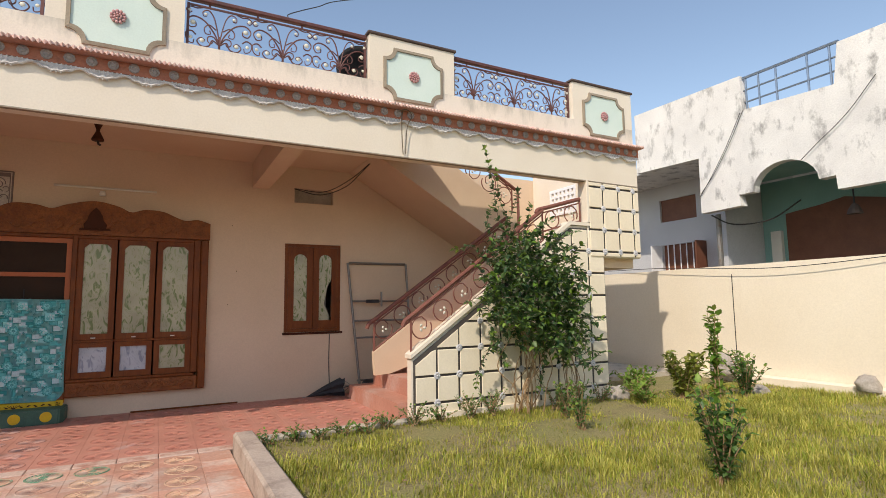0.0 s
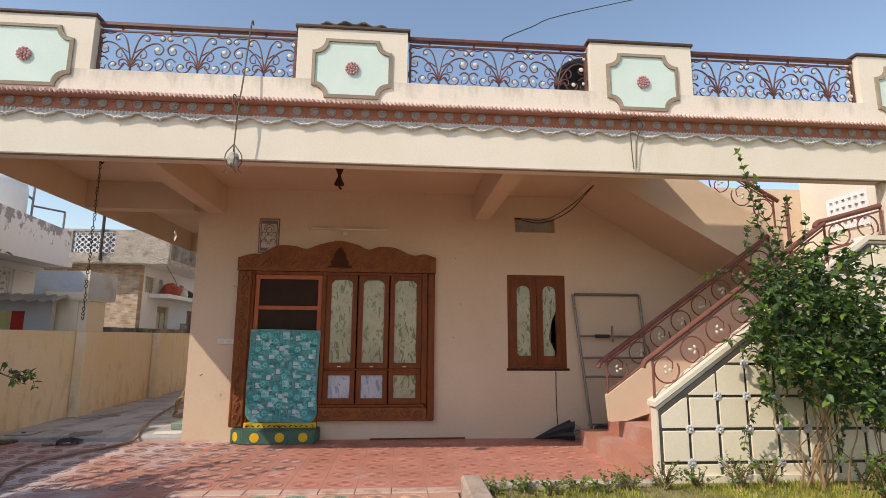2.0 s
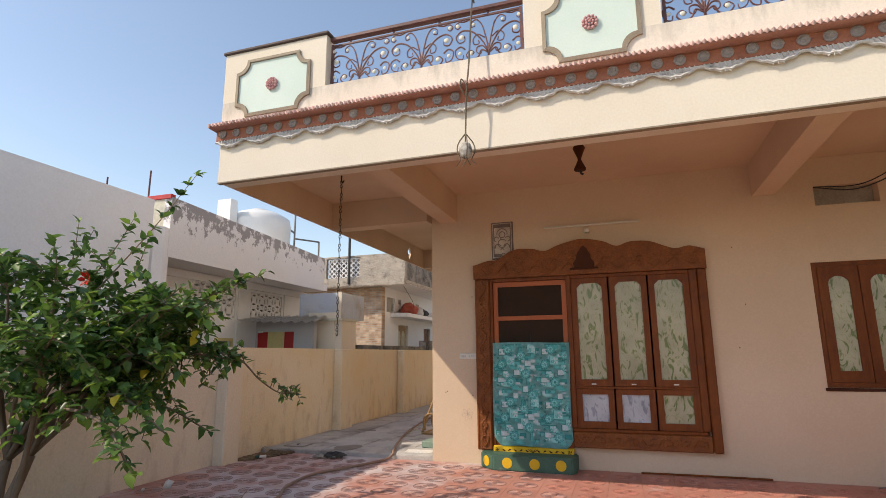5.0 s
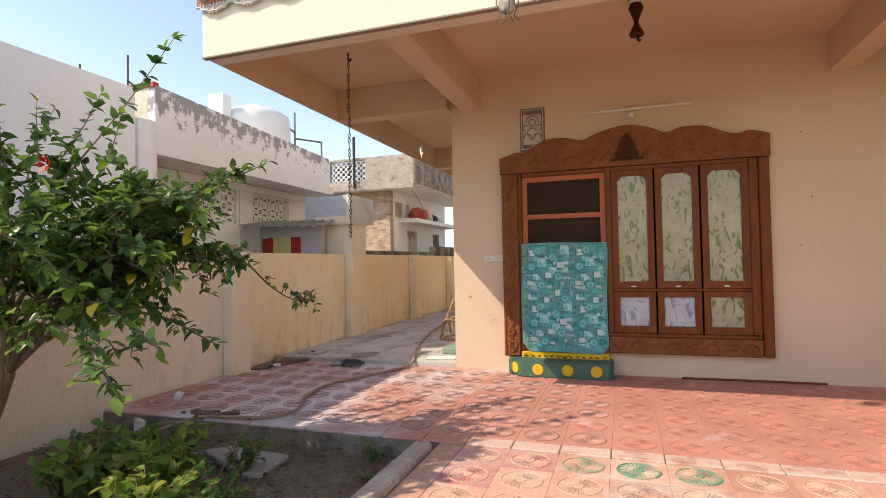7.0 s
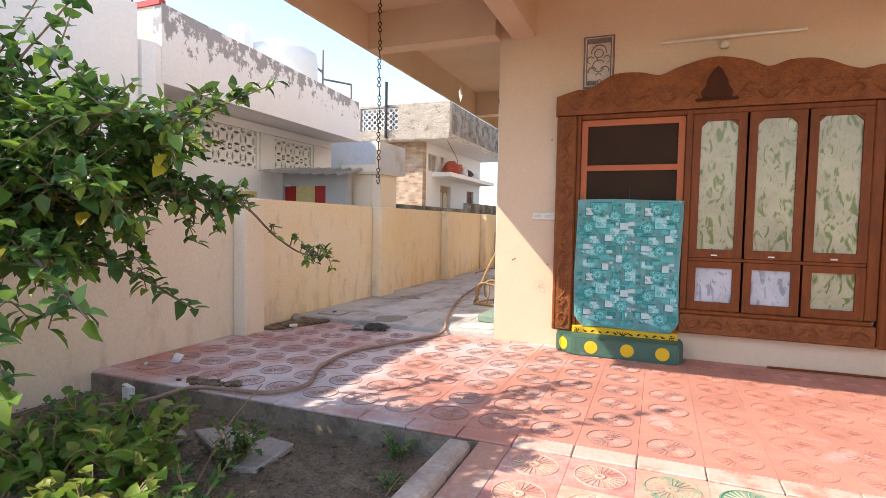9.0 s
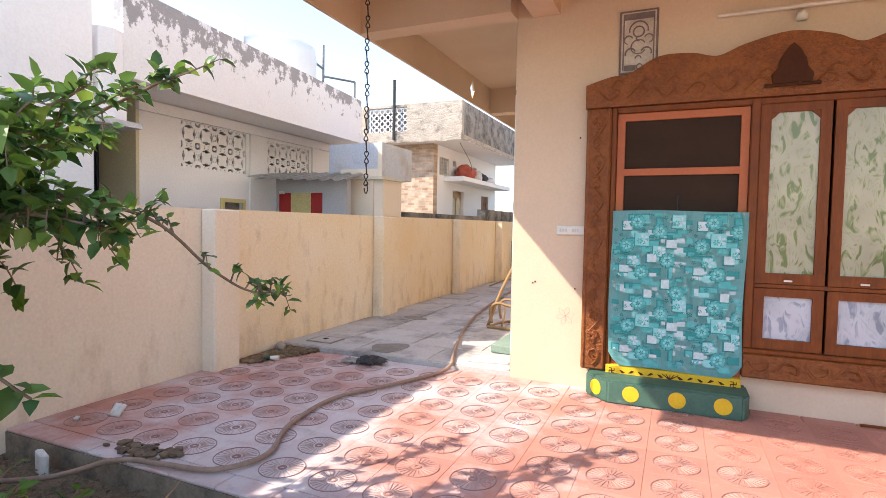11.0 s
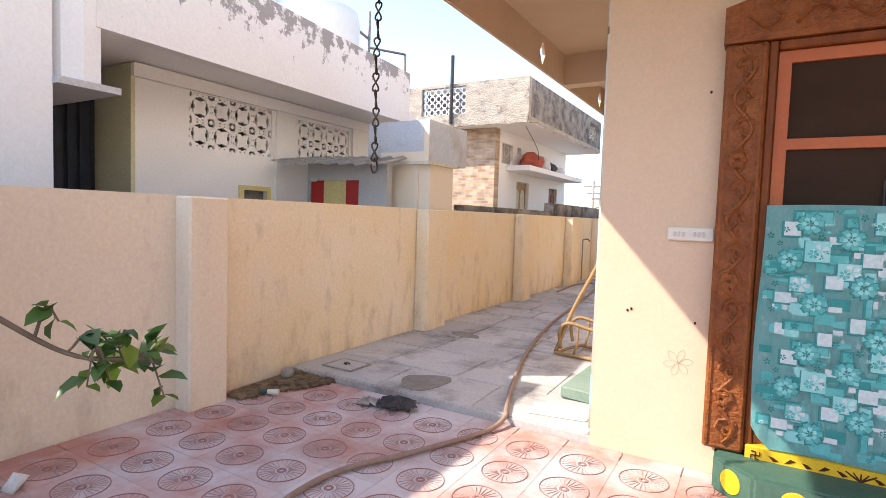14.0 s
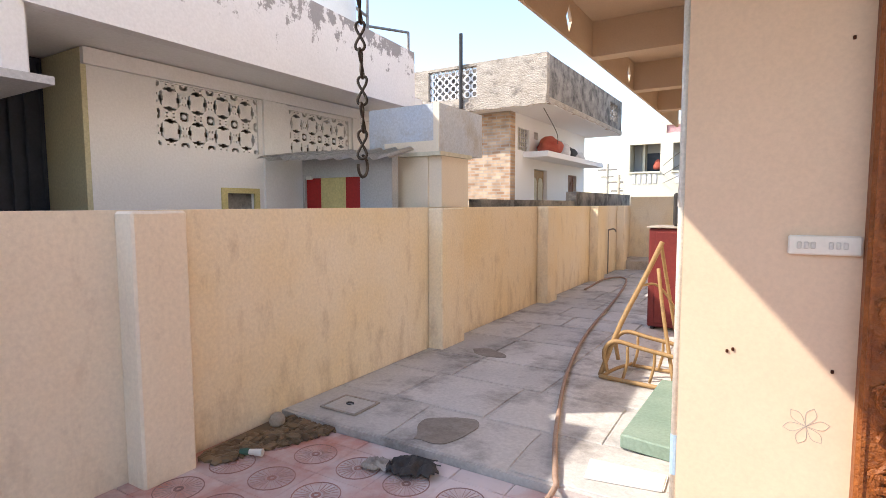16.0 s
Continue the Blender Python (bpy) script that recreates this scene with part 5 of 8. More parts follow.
sheets = thing("roof_sheets", (-0.2, 5.9, 4.4), "stack of grey corrugated roofing sheets", "roofing sheets")
for k in range(2):
    bm = bmesh.new()
    cols = [[bm.verts.new((-0.78 + 0.032 * i, y, 4.592 + 0.012 * k - 0.0028 * (i - 15) ** 2 / 10 + 0.018 * math.sin(i * 1.1) + 0.12 * (y - 5.245))) for y in (5.245, 5.75)] for i in range(32)]
    for p, q in zip(cols, cols[1:]):
        bm.faces.new((p[0], q[0], q[1], p[1]))
    bmesh.ops.solidify(bm, geom=bm.faces[:], thickness=0.008)
    part("sheet", bm, CONCRETE, sheets)
part("prop", box(bmesh.new(), -0.7, 0.1, 5.66, 5.72, 3.752, 4.585), CONCRETE, sheets)

# wires
def cable(name, pts, r, label, mat=None):
    return solid(name, tube(bmesh.new(), smooth_line(pts, 8), r, None, 5), mat or WIRE, label, "cable")


cable("service_cable", [(1.22, 5.33, 4.53), (1.26, 5.40, 4.62), (1.6, 5.62, 4.90), (2.12, 6.0, 5.33), (4.4, 7.6, 6.9)], 0.006, "black service cable that runs from the roof rail to the street")
cable("wall_cable", [(1.80, 7.56, 3.20), (2.15, 7.45, 3.12), (2.45, 7.2, 3.22), (2.62, 6.9, 3.42), (2.7, 6.8, 3.52)], 0.007, "slack black cable from the ventilator to the ceiling")
cable("wall_cable", [(1.80, 7.56, 3.205), (2.2, 7.45, 3.17), (2.5, 7.2, 3.32), (2.70, 6.8, 3.52)], 0.006, "slack black cable from the ventilator to the ceiling")
cable("loose_cable", [(2.50, 5.24, 3.72), (2.46, 5.20, 3.60), (2.47, 5.215, 3.35), (2.49, 5.235, 3.19)], 0.006, "loose frayed cable on the front beam", ROPE)
cable("loose_cable", [(2.42, 5.19, 3.66), (2.50, 5.17, 3.69), (2.58, 5.19, 3.63), (2.53, 5.21, 3.50), (2.52, 5.235, 3.20)], 0.005, "loose frayed cable on the front beam", ROPE)
cable("wall_crack_wire", [(2.34, 7.586, 1.11), (2.335, 7.584, 0.7), (2.35, 7.584, 0.30)], 0.006, "thin dark wire down the wall under the window")

# ---- stair dress ----
PX, PZ, GX, GZ = 0.287, 0.295, 2.90, 0.435


def relief_wall(name, inside, bounds, label):
    """Square raised panels over a dark ground, with a small flower at each crossing."""
    root = thing(name, (bounds[0], 5.28, bounds[2]), label, "wall panelling")
    back = bmesh.new()
    if bounds[0] > 5:
        box(back, bounds[0] + 0.005, bounds[1] - 0.005, 5.262, 5.269, bounds[2] + 0.01, bounds[3] - 0.02)
    else:
        prism(back, [(2.62, 0.30), (2.62, 0.90), (4.91, 2.51), (5.485, 2.51), (5.485, 0.30)], "y", 5.278, 5.289)
    front = 5.262 if bounds[0] > 5 else 5.278
    part("ground_coat", back, GROOVE, root)
    cell = mesh_of("panel", soft_box(0, PX - 0.026, front - 0.018, front - 0.0005, 0, PZ - 0.026, 0.007), PANEL_CREAM)
    i0, i1 = int((bounds[0] - GX) / PX) - 2, int((bounds[1] - GX) / PX) + 2
    for i in range(i0, i1):
        for j in range(-2, 11):
            x0, x1, z0, z1 = GX + PX * i + 0.013, GX + PX * (i + 1) - 0.013, GZ + PZ * j + 0.013, GZ + PZ * (j + 1) - 0.013
            x0, x1, z0, z1 = max(x0, bounds[0] + 0.012), min(x1, bounds[1] - 0.004), max(z0, bounds[2]), min(z1, bounds[3])
            if x1 - x0 < 0.03 or z1 - z0 < 0.03:
                continue
            if inside(x0, z1) and inside(x1, z1):
                if abs(x1 - x0 - PX + 0.026) < 1e-6 and abs(z1 - z0 - PZ + 0.026) < 1e-6:
                    piece("panel", cell, root, Matrix.Translation((x0, 0, z0)))
                else:
                    part("panel", soft_box(x0, x1, front - 0.018, front - 0.0005, z0, z1, 0.006), PANEL_CREAM, root)
            elif inside(x1, z0 + 0.03):
                # cut by the slope of the stair
                pts = [(x0, z0), (x1, z0)]
                top = [(x, min(z1, 0.90 + (x - 2.62) * 0.703 - 0.06)) for x in [x1 - (x1 - x0) * q / 6 for q in range(7)]]
                pts = [p for p in pts if p[1] < 0.84 + (p[0] - 2.62) * 0.703] + [p for p in top if p[1] > z0 + 0.004]
                if len(pts) > 3:
                    if pts[0][0] != x0:
                        xs = 2.62 + (z0 - 0.84) / 0.703
                        pts = [(xs, z0)] + pts
                    part("panel", prism(bmesh.new(), pts, "y", front - 0.018, front - 0.0005), PANEL_CREAM, root)
    bm = bmesh.new()
    for q in range(8):
        a = q * math.pi / 4
        bmesh.ops.create_uvsphere(bm, u_segments=5, v_segments=3, radius=0.019, matrix=Matrix.Translation((0.026 * math.cos(a), -0.004, 0.026 * math.sin(a))) @ Matrix.Diagonal((1, 0.5, 1, 1)))
    bmesh.ops.create_uvsphere(bm, u_segments=6, v_segments=4, radius=0.013, matrix=Matrix.Translation((0, -0.012, 0)))
    flower = mesh_of("flower", bm, FLOWER_GREY, True)
    for i in range(i0, i1 + 1):
        for j in range(-1, 11):
            x, z = GX + PX * i, GZ + PZ * j
            if bounds[0] + 0.05 < x < bounds[1] - 0.03 and bounds[2] + 0.03 < z < bounds[3] - 0.03 and inside(x, z + 0.05):
                piece("flower", flower, root, Matrix.Translation((x, front - 0.014, z)) @ Matrix.Rotation(0.3 * (i + j), 4, "Y"))


relief_wall("stair_relief_panels", lambda x, z: z < 0.84 + (x - 2.62) * 0.703 or (x > 4.9 and z < 2.50), (2.63, 5.49, 0.32, 2.50), "cream square relief panels with grey flowers on the stair wall")
relief_wall("landing_relief_panels", lambda x, z: True, (5.22, 6.17, 2.14, 3.15), "cream square relief panels with grey flowers on the landing wall")
bm = prism(bmesh.new(), [(2.58, 0.93), (4.90, 2.545), (5.52, 2.545), (5.52, 2.59), (4.885, 2.59), (2.58, 0.975)], "y", 5.255, 5.42)
setting("coping_stair", bm, CREAM, "cream sloping coping of the stair wall", "coping")
bm = prism(bmesh.new(), [(2.60, 0.63), (2.58, 0.92), (5.0, 2.62), (5.0, 1.9), (3.4, 0.82), (2.8, 0.64)], "y", 6.40, 6.48)
setting("wall_stair_inner", bm, PEACH, "low inner side wall of the stair", "stair wall")
setting("stair_post", soft_box(5.19, 5.235, 5.245, 5.42, 2.595, 3.168, 0.006), CREAM, "slim cream pier beside the landing", "pier")


def stair_rail(name, x0, z0, x1, z1, y, rise, rings, label):
    rail = thing(name, (x0, y, z0), label, "railing", "railings of the stair")
    slope = (z1 - z0) / (x1 - x0)

    def at(u, v):
        return (x0 + u, y, z0 + slope * u + v)
    length = x1 - x0
    part("lower_bar", tube(bmesh.new(), [at(0, 0.02), at(length, 0.02)], 0.012, None, 6), RUSTY_RED, rail)
    part("upper_bar", tube(bmesh.new(), [at(0, rise - 0.055), at(length, rise - 0.055)], 0.010, None, 6), RUSTY_RED, rail)
    part("handrail", tube(bmesh.new(), smooth_line([at(-0.10, rise - 0.04), at(-0.07, rise), at(0.05, rise), at(length * 0.5, rise), at(length, rise)], 4), 0.027, None, 8), RUSTY_RED, rail)
    for u in (0.0, length):
        part("post", tube(bmesh.new(), [at(u, -0.05), at(u, rise)], 0.013, None, 6), RUSTY_RED, rail)
    gap = length / rings
    for k in range(rings):
        u = gap * (k + 0.5)
        r = min(gap * 0.46, (rise - 0.08) * 0.47)
        c = at(u, rise / 2 - 0.015)
        s = 1 if k % 2 else -1
        pts = [(c[0] + r * math.cos(radians(a)), y, c[2] + s * r * math.sin(radians(a))) for a in range(-30, 290, 20)] + [(c[0] + r * q * math.cos(radians(a)), y, c[2] + s * r * q * math.sin(radians(a))) for a, q in ((310, 0.75), (340, 0.5), (380, 0.35))]
        part("scroll", tube(bmesh.new(), pts, 0.009, 0.007, 5), RUSTY_RED, rail, smooth=True)
        bm = bmesh.new()
        for q in range(3):
            a = q * 2.1 + k
            bmesh.ops.create_uvsphere(bm, u_segments=6, v_segments=4, radius=0.024, matrix=Matrix.Translation((c[0] + 0.03 * math.cos(a), y - 0.01, c[2] + 0.03 * math.sin(a))) @ Matrix.Rotation(a, 4, "Y") @ Matrix.Diagonal((1, 0.35, 0.6, 1)))
        part("gilt_leaf", bm, GILT, rail, smooth=True)


stair_rail("stair_railing_outer", 2.62, 0.97, 4.50, 2.30, 5.34, 0.42, 7, "rust-red iron stair railing with round scrolls")
stair_rail("stair_railing_level", 4.50, 2.42, 5.14, 2.60, 5.34, 0.32, 2, "short rust-red railing at the stair landing")
stair_rail("stair_railing_inner", 2.60, 0.93, 4.70, 2.40, 6.44, 0.40, 8, "rust-red iron inner stair railing with round scrolls")
stair_rail("stair_railing_upper", 4.85, 2.88, 3.75, 3.53, 6.50, 0.42, 4, "rust-red iron railing of the upper flight")
solid("newel_post", tube(bmesh.new(), [(4.12, 5.34, 2.0), (4.12, 5.34, 2.92)], 0.018, None, 8), RUSTY_RED, "rust-red iron newel post on the stair", "post")

# jali in the landing side wall
jali = thing("jali_block", (6.09, 6.8, 3.3), "white pierced cement screen in the landing wall", "screen")
part("panel", wall_sheet("x", 6.075, 6.098, 6.45, 7.1, 3.0, 3.45, [(6.49 + 0.1 * i, 6.55 + 0.1 * i, 3.04 + 0.1 * j, 3.10 + 0.1 * j) for i in range(6) for j in range(4)]), WHITEWASH, jali)

# things beside the stair foot
gate = thing("gate_frame", (2.9, 7.4, FLOOR), "old grey steel gate frame leaning on the wall", "gate frame")


def lean(x, h):
    return (x + 0.10 * (1 - h), 7.42 + 0.14 * h, FLOOR + 1.90 * h)


for a, b in (((2.66, 0), (2.60, 1)), ((3.50, 0.0), (3.54, 1))):
    part("upright", tube(bmesh.new(), [lean(*a), lean(*b)], 0.019, None, 8), GREY_STEEL, gate)
for h, r in ((1.0, 0.019), (0.70, 0.014), (0.55, 0.014), (0.42, 0.014), (0.1, 0.014)):
    part("crossbar", tube(bmesh.new(), [lean(2.62, h), lean(3.53, h)], r, None, 8), GREY_STEEL, gate)
part("bolt_box", soft_box(2.86, 3.06, 7.46, 7.50, 1.555, 1.605, 0.006), WIRE, gate)
part("bolt", tube(bmesh.new(), [(3.10, 7.47, 1.50), (3.10, 7.47, 1.72)], 0.014, None, 6), GREY_STEEL, gate)

brolly = thing("umbrella", (2.3, 7.3, FLOOR), "folded black umbrella lying on the red floor", "umbrella")
bm = bmesh.new()
ring0 = bm.verts.new((1.97, 7.43, FLOOR + 0.02))
ring = []
for k in range(16):
    a = 2 * math.pi * k / 16
    r = 0.15 if k % 2 else 0.105
    ring.append(bm.verts.new((2.47 + 0.02 * math.cos(3 * a), 7.36 + r * math.cos(a) * 0.9, FLOOR + 0.135 + r * math.sin(a) * 0.88)))
mid = [bm.verts.new((Vector(v.co) * 0.55 + ring0.co * 0.45 + Vector((0, 0, 0.01)))) for v in ring]
for k in range(16):
    q = (k + 1) % 16
    bm.faces.new((ring0, mid[k], mid[q]))
    bm.faces.new((mid[k], ring[k], ring[q], mid[q]))
part("canopy", bm, BLACK_CLOTH, brolly)
part("shaft", tube(bmesh.new(), [(1.93, 7.44, FLOOR + 0.015), (2.66, 7.34, FLOOR + 0.15)], 0.006), GREY_STEEL, brolly)
for k in range(0, 16, 4):
    a = 2 * math.pi * k / 16
    part("rib", tube(bmesh.new(), [(2.60, 7.345, FLOOR + 0.14), (2.46, 7.36 + 0.1 * math.cos(a), FLOOR + 0.14 + 0.1 * math.sin(a))], 0.004, None, 4), GREY_STEEL, brolly)


def lump(name, at, size, mat, label, category, seed=0.0, rough=0.22, sub=3, squash=(1, 1, 1)):
    bm = bmesh.new()
    bmesh.ops.create_icosphere(bm, subdivisions=sub, radius=1)
    for v in bm.verts:
        p = v.co.copy()
        v.co = p * (1 + rough * noise.noise(p * 1.6 + Vector((seed, 0, 0))) + rough * 0.5 * noise.noise(p * 4.5 + Vector((0, seed, 0))))
        v.co = Vector((v.co.x * size * squash[0], v.co.y * size * squash[1], max(-0.55, v.co.z) * size * squash[2])) + Vector(at)
    return solid(name, bm, mat, label, category, smooth=True)


lump("black_bag", (2.86, 7.22, FLOOR + 0.09), 0.16, BLACK_CLOTH, "crumpled black cloth bag on the floor by the stair", "bag", 2.0, 0.4, squash=(1.1, 0.8, 0.9))
lump("grey_pot", (2.98, 7.02, FLOOR + 0.06), 0.10, CONCRETE, "small dusty grey pot beside the stair", "pot", 5.0, 0.15)
solid("floor_pipe", tube(bmesh.new(), smooth_line([(-0.12, 7.50, FLOOR + 0.018), (0.5, 7.545, FLOOR + 0.014), (1.1, 7.53, FLOOR + 0.018)], 6), 0.011, None, 6), TEAK, "dark brown stick lying along the wall base", "stick")

# ---- neighbouring buildings ----
def jali_mesh(name, w, h, depth, mat, n=26):
    """A pierced cement block with four crescents round its middle and small wedges at its corners and edges."""
    def is_open(u, v):
        r, a = math.hypot(u, v), math.degrees(math.atan2(v, u)) % 90
        off = min(a, 90 - a)
        crescent = off < 40 and 0.245 + 0.10 * (off / 40) ** 2 < r < 0.375
        corner = abs(u) > 0.36 and abs(v) > 0.36 and 0.76 < abs(u) + abs(v) < 0.92
        wedge = 0.43 < max(abs(u), abs(v)) < 0.475 and 0.06 < min(abs(u), abs(v)) < 0.15
        return crescent or corner or wedge
    bm, made = bmesh.new(), {}
    cell = {(i, j): not is_open((i + 0.5) / n - 0.5, (j + 0.5) / n - 0.5) for i in range(n) for j in range(n)}

    def vert(i, j, d):
        if (i, j, d) not in made:
            made[i, j, d] = bm.verts.new((d, w * (i / n - 0.5), h * (j / n - 0.5)))
        return made[i, j, d]
    for (i, j), on in cell.items():
        if on:
            bm.faces.new((vert(i, j, 0), vert(i + 1, j, 0), vert(i + 1, j + 1, 0), vert(i, j + 1, 0)))
            for (di, dj), (p, q) in (((-1, 0), ((0, 0), (0, 1))), ((1, 0), ((1, 0), (1, 1))), ((0, -1), ((0, 0), (1, 0))), ((0, 1), ((0, 1), (1, 1)))):
                if not cell.get((i + di, j + dj), True):
                    bm.faces.new((vert(i + p[0], j + p[1], 0), vert(i + q[0], j + q[1], 0), vert(i + q[0], j + q[1], depth), vert(i + p[0], j + p[1], depth)))
    return mesh_of(name, bm, mat)


# white house beyond the boundary wall
left_house = thing("white_house", (-6.6, 8.5, 0), "whitewashed house with peeling mould-stained parapet", "house")
X = -6.56
part("wall", wall_sheet("x", X - 0.16, X, 7.32, 11.0, 0, 2.80, ((7.85, 8.88, 2.14, 2.67), (9.29, 10.22, 2.12, 2.64), (8.47, 8.82, 1.60, 1.76))), WHITEWASH, left_house)
part("end_wall", wall_sheet("y", 7.28, 7.318, -9.0, X + 0.002, 0, 2.80), OLIVE, left_house, "pale olive painted end wall")
part("lintel_band", box(bmesh.new(), X + 0.003, X + 0.05, 7.282, 11.0, 2.68, 2.80), WHITEWASH, left_house)
# added backing behind the pierced blocks, coloured dark for the shade inside
part("inner_wall", wall_sheet("x", -8.6, -8.5, 7.46, 11.0, 0, 2.79), ROOM_SHADE, left_house)
# unseen wall, added to keep light out behind the pierced blocks
part("rear_wall", wall_sheet("y", 10.9, 10.998, -8.498, X - 0.162, 0, 2.79), ROOM_SHADE, left_house)
part("roof_slab", box(bmesh.new(), -10, -5.98, 6.70, 10.95, 2.81, 2.95), WHITEWASH, left_house)
part("parapet", prism(bmesh.new(), [(6.64, 2.80), (10.6, 2.77), (10.6, 3.43), (6.64, 3.62)], "x", -5.97, -5.85), PEELED, left_house, "white parapet with dark peeling patches")
part("parapet_end", box(bmesh.new(), -10, -5.972, 6.64, 6.69, 2.80, 3.60), FAR_CREAM, left_house, "cream painted parapet end")
part("red_band", box(bmesh.new(), -10, -5.86, 6.62, 6.70, 3.602, 3.66), RED_PAINT, left_house, "red painted coping band")
part("pilaster", box(bmesh.new(), X + 0.001, X + 0.03, 8.93, 9.24, 1.6, 2.68), WHITEWASH, left_house)
part("pilaster", box(bmesh.new(), X + 0.001, X + 0.03, 10.27, 10.45, 1.6, 2.68), WHITEWASH, left_house)
niche = part("niche", wall_sheet("x", X + 0.001, X + 0.02, 8.43, 8.86, 1.55, 1.80, ((8.49, 8.80, 1.6, 1.75),)), PALE_YELLOW, left_house, "small yellow framed niche")
part("niche_back", box(bmesh.new(), X - 0.10, X - 0.06, 8.47, 8.82, 1.60, 1.76), MOULD, niche)
for y0, z0, w, h in ((7.85, 2.14, 1.03 / 4, 0.265), (9.29, 2.12, 0.93 / 4, 0.26)):
    block = jali_mesh("jali_block", w, h, -0.022, WHITEWASH)
    for i in range(4):
        for j in range(2):
            piece("jali_block", block, left_house, Matrix.Translation((X - 0.02, y0 + w * (i + 0.5), z0 + h * (j + 0.5))))
tank = thing("water_tank", (-7.0, 9.95, 2.95), "white plastic water tank on the roof", "water tank")
part("body", lathe(bmesh.new(), [(0.62, 2.951), (0.62, 4.08), (0.60, 4.18), (0.40, 4.30), (0.18, 4.33), (0.18, 4.38)], -7.0, 9.95, 28), TANK_WHITE, tank, smooth=True)
for y in (9.2, 10.70):
    part("support_block", box(bmesh.new(), -7.3, -7.0, y - 0.10, y + 0.10, 2.951, 4.40), TANK_WHITE, tank)
bm = bmesh.new()
for p, q in (((-6.8, 10.9, 2.95), (-6.8, 10.9, 4.5)), ((-6.8, 10.9, 4.1), (-6.9, 10.5, 4.25)), ((-6.8, 10.9, 3.98), (-6.5, 11.4, 3.98)), ((-6.5, 11.4, 2.96), (-6.5, 11.4, 3.98))):
    tube(bm, [p, q], 0.02, None, 6)
part("pipework", bm, GREY_STEEL, tank)
for k, (x, y) in enumerate(((-6.3, 6.66), (-7.1, 6.66), (-7.6, 6.66))):
    solid("roof_rod", tube(bmesh.new(), [(x, y, 3.5), (x, y, 4.05)], 0.012), IRON, "thin steel rod standing on the neighbour's parapet", "rod")

front_block = thing("white_block", (-6.6, 2.0, 0), "tall whitewashed building block beside the white house", "house")
part("wall", wall_sheet("x", -6.05, -5.85, -4.0, 6.36, 0, 3.50), WHITEWASH, front_block)
part("end_wall", wall_sheet("y", 6.18, 6.359, -10, -6.052, 0, 3.50), WHITEWASH, front_block)
part("roof", box(bmesh.new(), -10, -6.052, -4.0, 6.098, 3.3, 3.45), WHITEWASH, front_block)
shade = part("curved_canopy", prism(bmesh.new(), [(-6.80, 6.362), (-6.05, 6.362), (-5.87, 6.42), (-5.82, 6.54), (-5.87, 6.68), (-6.0, 6.74), (-6.80, 6.74)], "z", 2.39, 3.18), WHITEWASH, front_block, "rounded grey-white canopy drum")
part("canopy_slab", box(bmesh.new(), -6.80, -5.79, 6.362, 6.78, 2.34, 2.388), GREY_PAINT, shade)
# dark sheet behind the bars: the recess's shade is put into its colour
grille_gate = part("porch_grille", box(bmesh.new(), -7.25, -7.16, 6.362, 7.278, 0, 2.80), BLUE_DARK, front_block, "dark blue sheet that stands in for the porch recess's shade")
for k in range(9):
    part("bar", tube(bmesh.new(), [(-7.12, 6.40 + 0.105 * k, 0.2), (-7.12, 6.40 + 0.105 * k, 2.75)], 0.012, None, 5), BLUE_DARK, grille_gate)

# lean-to shed with a red door, and a cistern block
shed = thing("shed", (-5.8, 9.4, 0), "lean-to shed with a corrugated roof and red door", "shed")
part("wall", wall_sheet("y", 9.40, 9.5, X + 0.06, -5.3, 0, 2.12, ((-6.47, -5.70, 0.2, 1.92),)), GREY_PAINT, shed)
for a, b, m_, nm in ((-6.47, -6.265, RED_PAINT, "red_leaf"), (-6.262, -5.918, PALE_YELLOW, "yellow_panel"), (-5.915, -5.70, RED_PAINT, "red_leaf")):
    part(nm, box(bmesh.new(), a, b, 9.43, 9.46, 0.2, 1.92), m_, shed, "red painted door leaf" if m_ is RED_PAINT else "pale yellow panel")
part("small_lamp", soft_box(-6.43, -6.34, 9.37, 9.40, 1.905, 1.94, 0.008), TANK_WHITE, shed)
bm = bmesh.new()
cols = [[bm.verts.new((X + 0.08 + 0.02 * i, y + slant * i, z - 0.0004 * i + 0.026 * math.sin(i * 0.70))) for y, slant, z in ((8.79, 0.005, 2.09), (9.52, 0.0, 2.20))] for i in range(69)]
for p, q in zip(cols, cols[1:]):
    bm.faces.new((p[0], q[0], q[1], p[1]))
bmesh.ops.solidify(bm, geom=bm.faces[:], thickness=0.012)
part("roof_sheet", bm, ASBESTOS, shed, "grey corrugated roofing sheet", smooth=True)
cistern = thing("cistern_block", (-5.15, 9.85, 0), "plastered cistern block with bluish limewash", "cistern")
part("base", box(bmesh.new(), -5.47, -5.02, 9.60, 10.15, 0, 2.10), CREAM, cistern)
part("base_side", box(bmesh.new(), -5.018, -4.875, 9.62, 10.14, 1.612, 2.10), CREAM, cistern)
part("ledge", box(bmesh.new(), -5.55, -4.85, 9.56, 10.18, 2.102, 2.14), FAR_CREAM, cistern)
part("upper_box", box(bmesh.new(), -5.75, -4.90, 9.62, 10.5, 2.142, 2.60), BLUEWASH, cistern)
part("plaster_band", box(bmesh.new(), -5.55, -4.898, 9.612, 9.619, 2.142, 2.25), CREAM, cistern)
part("corner_plaster", box(bmesh.new(), -4.96, -4.893, 9.610, 9.6115, 2.25, 2.61), CREAM, cistern)

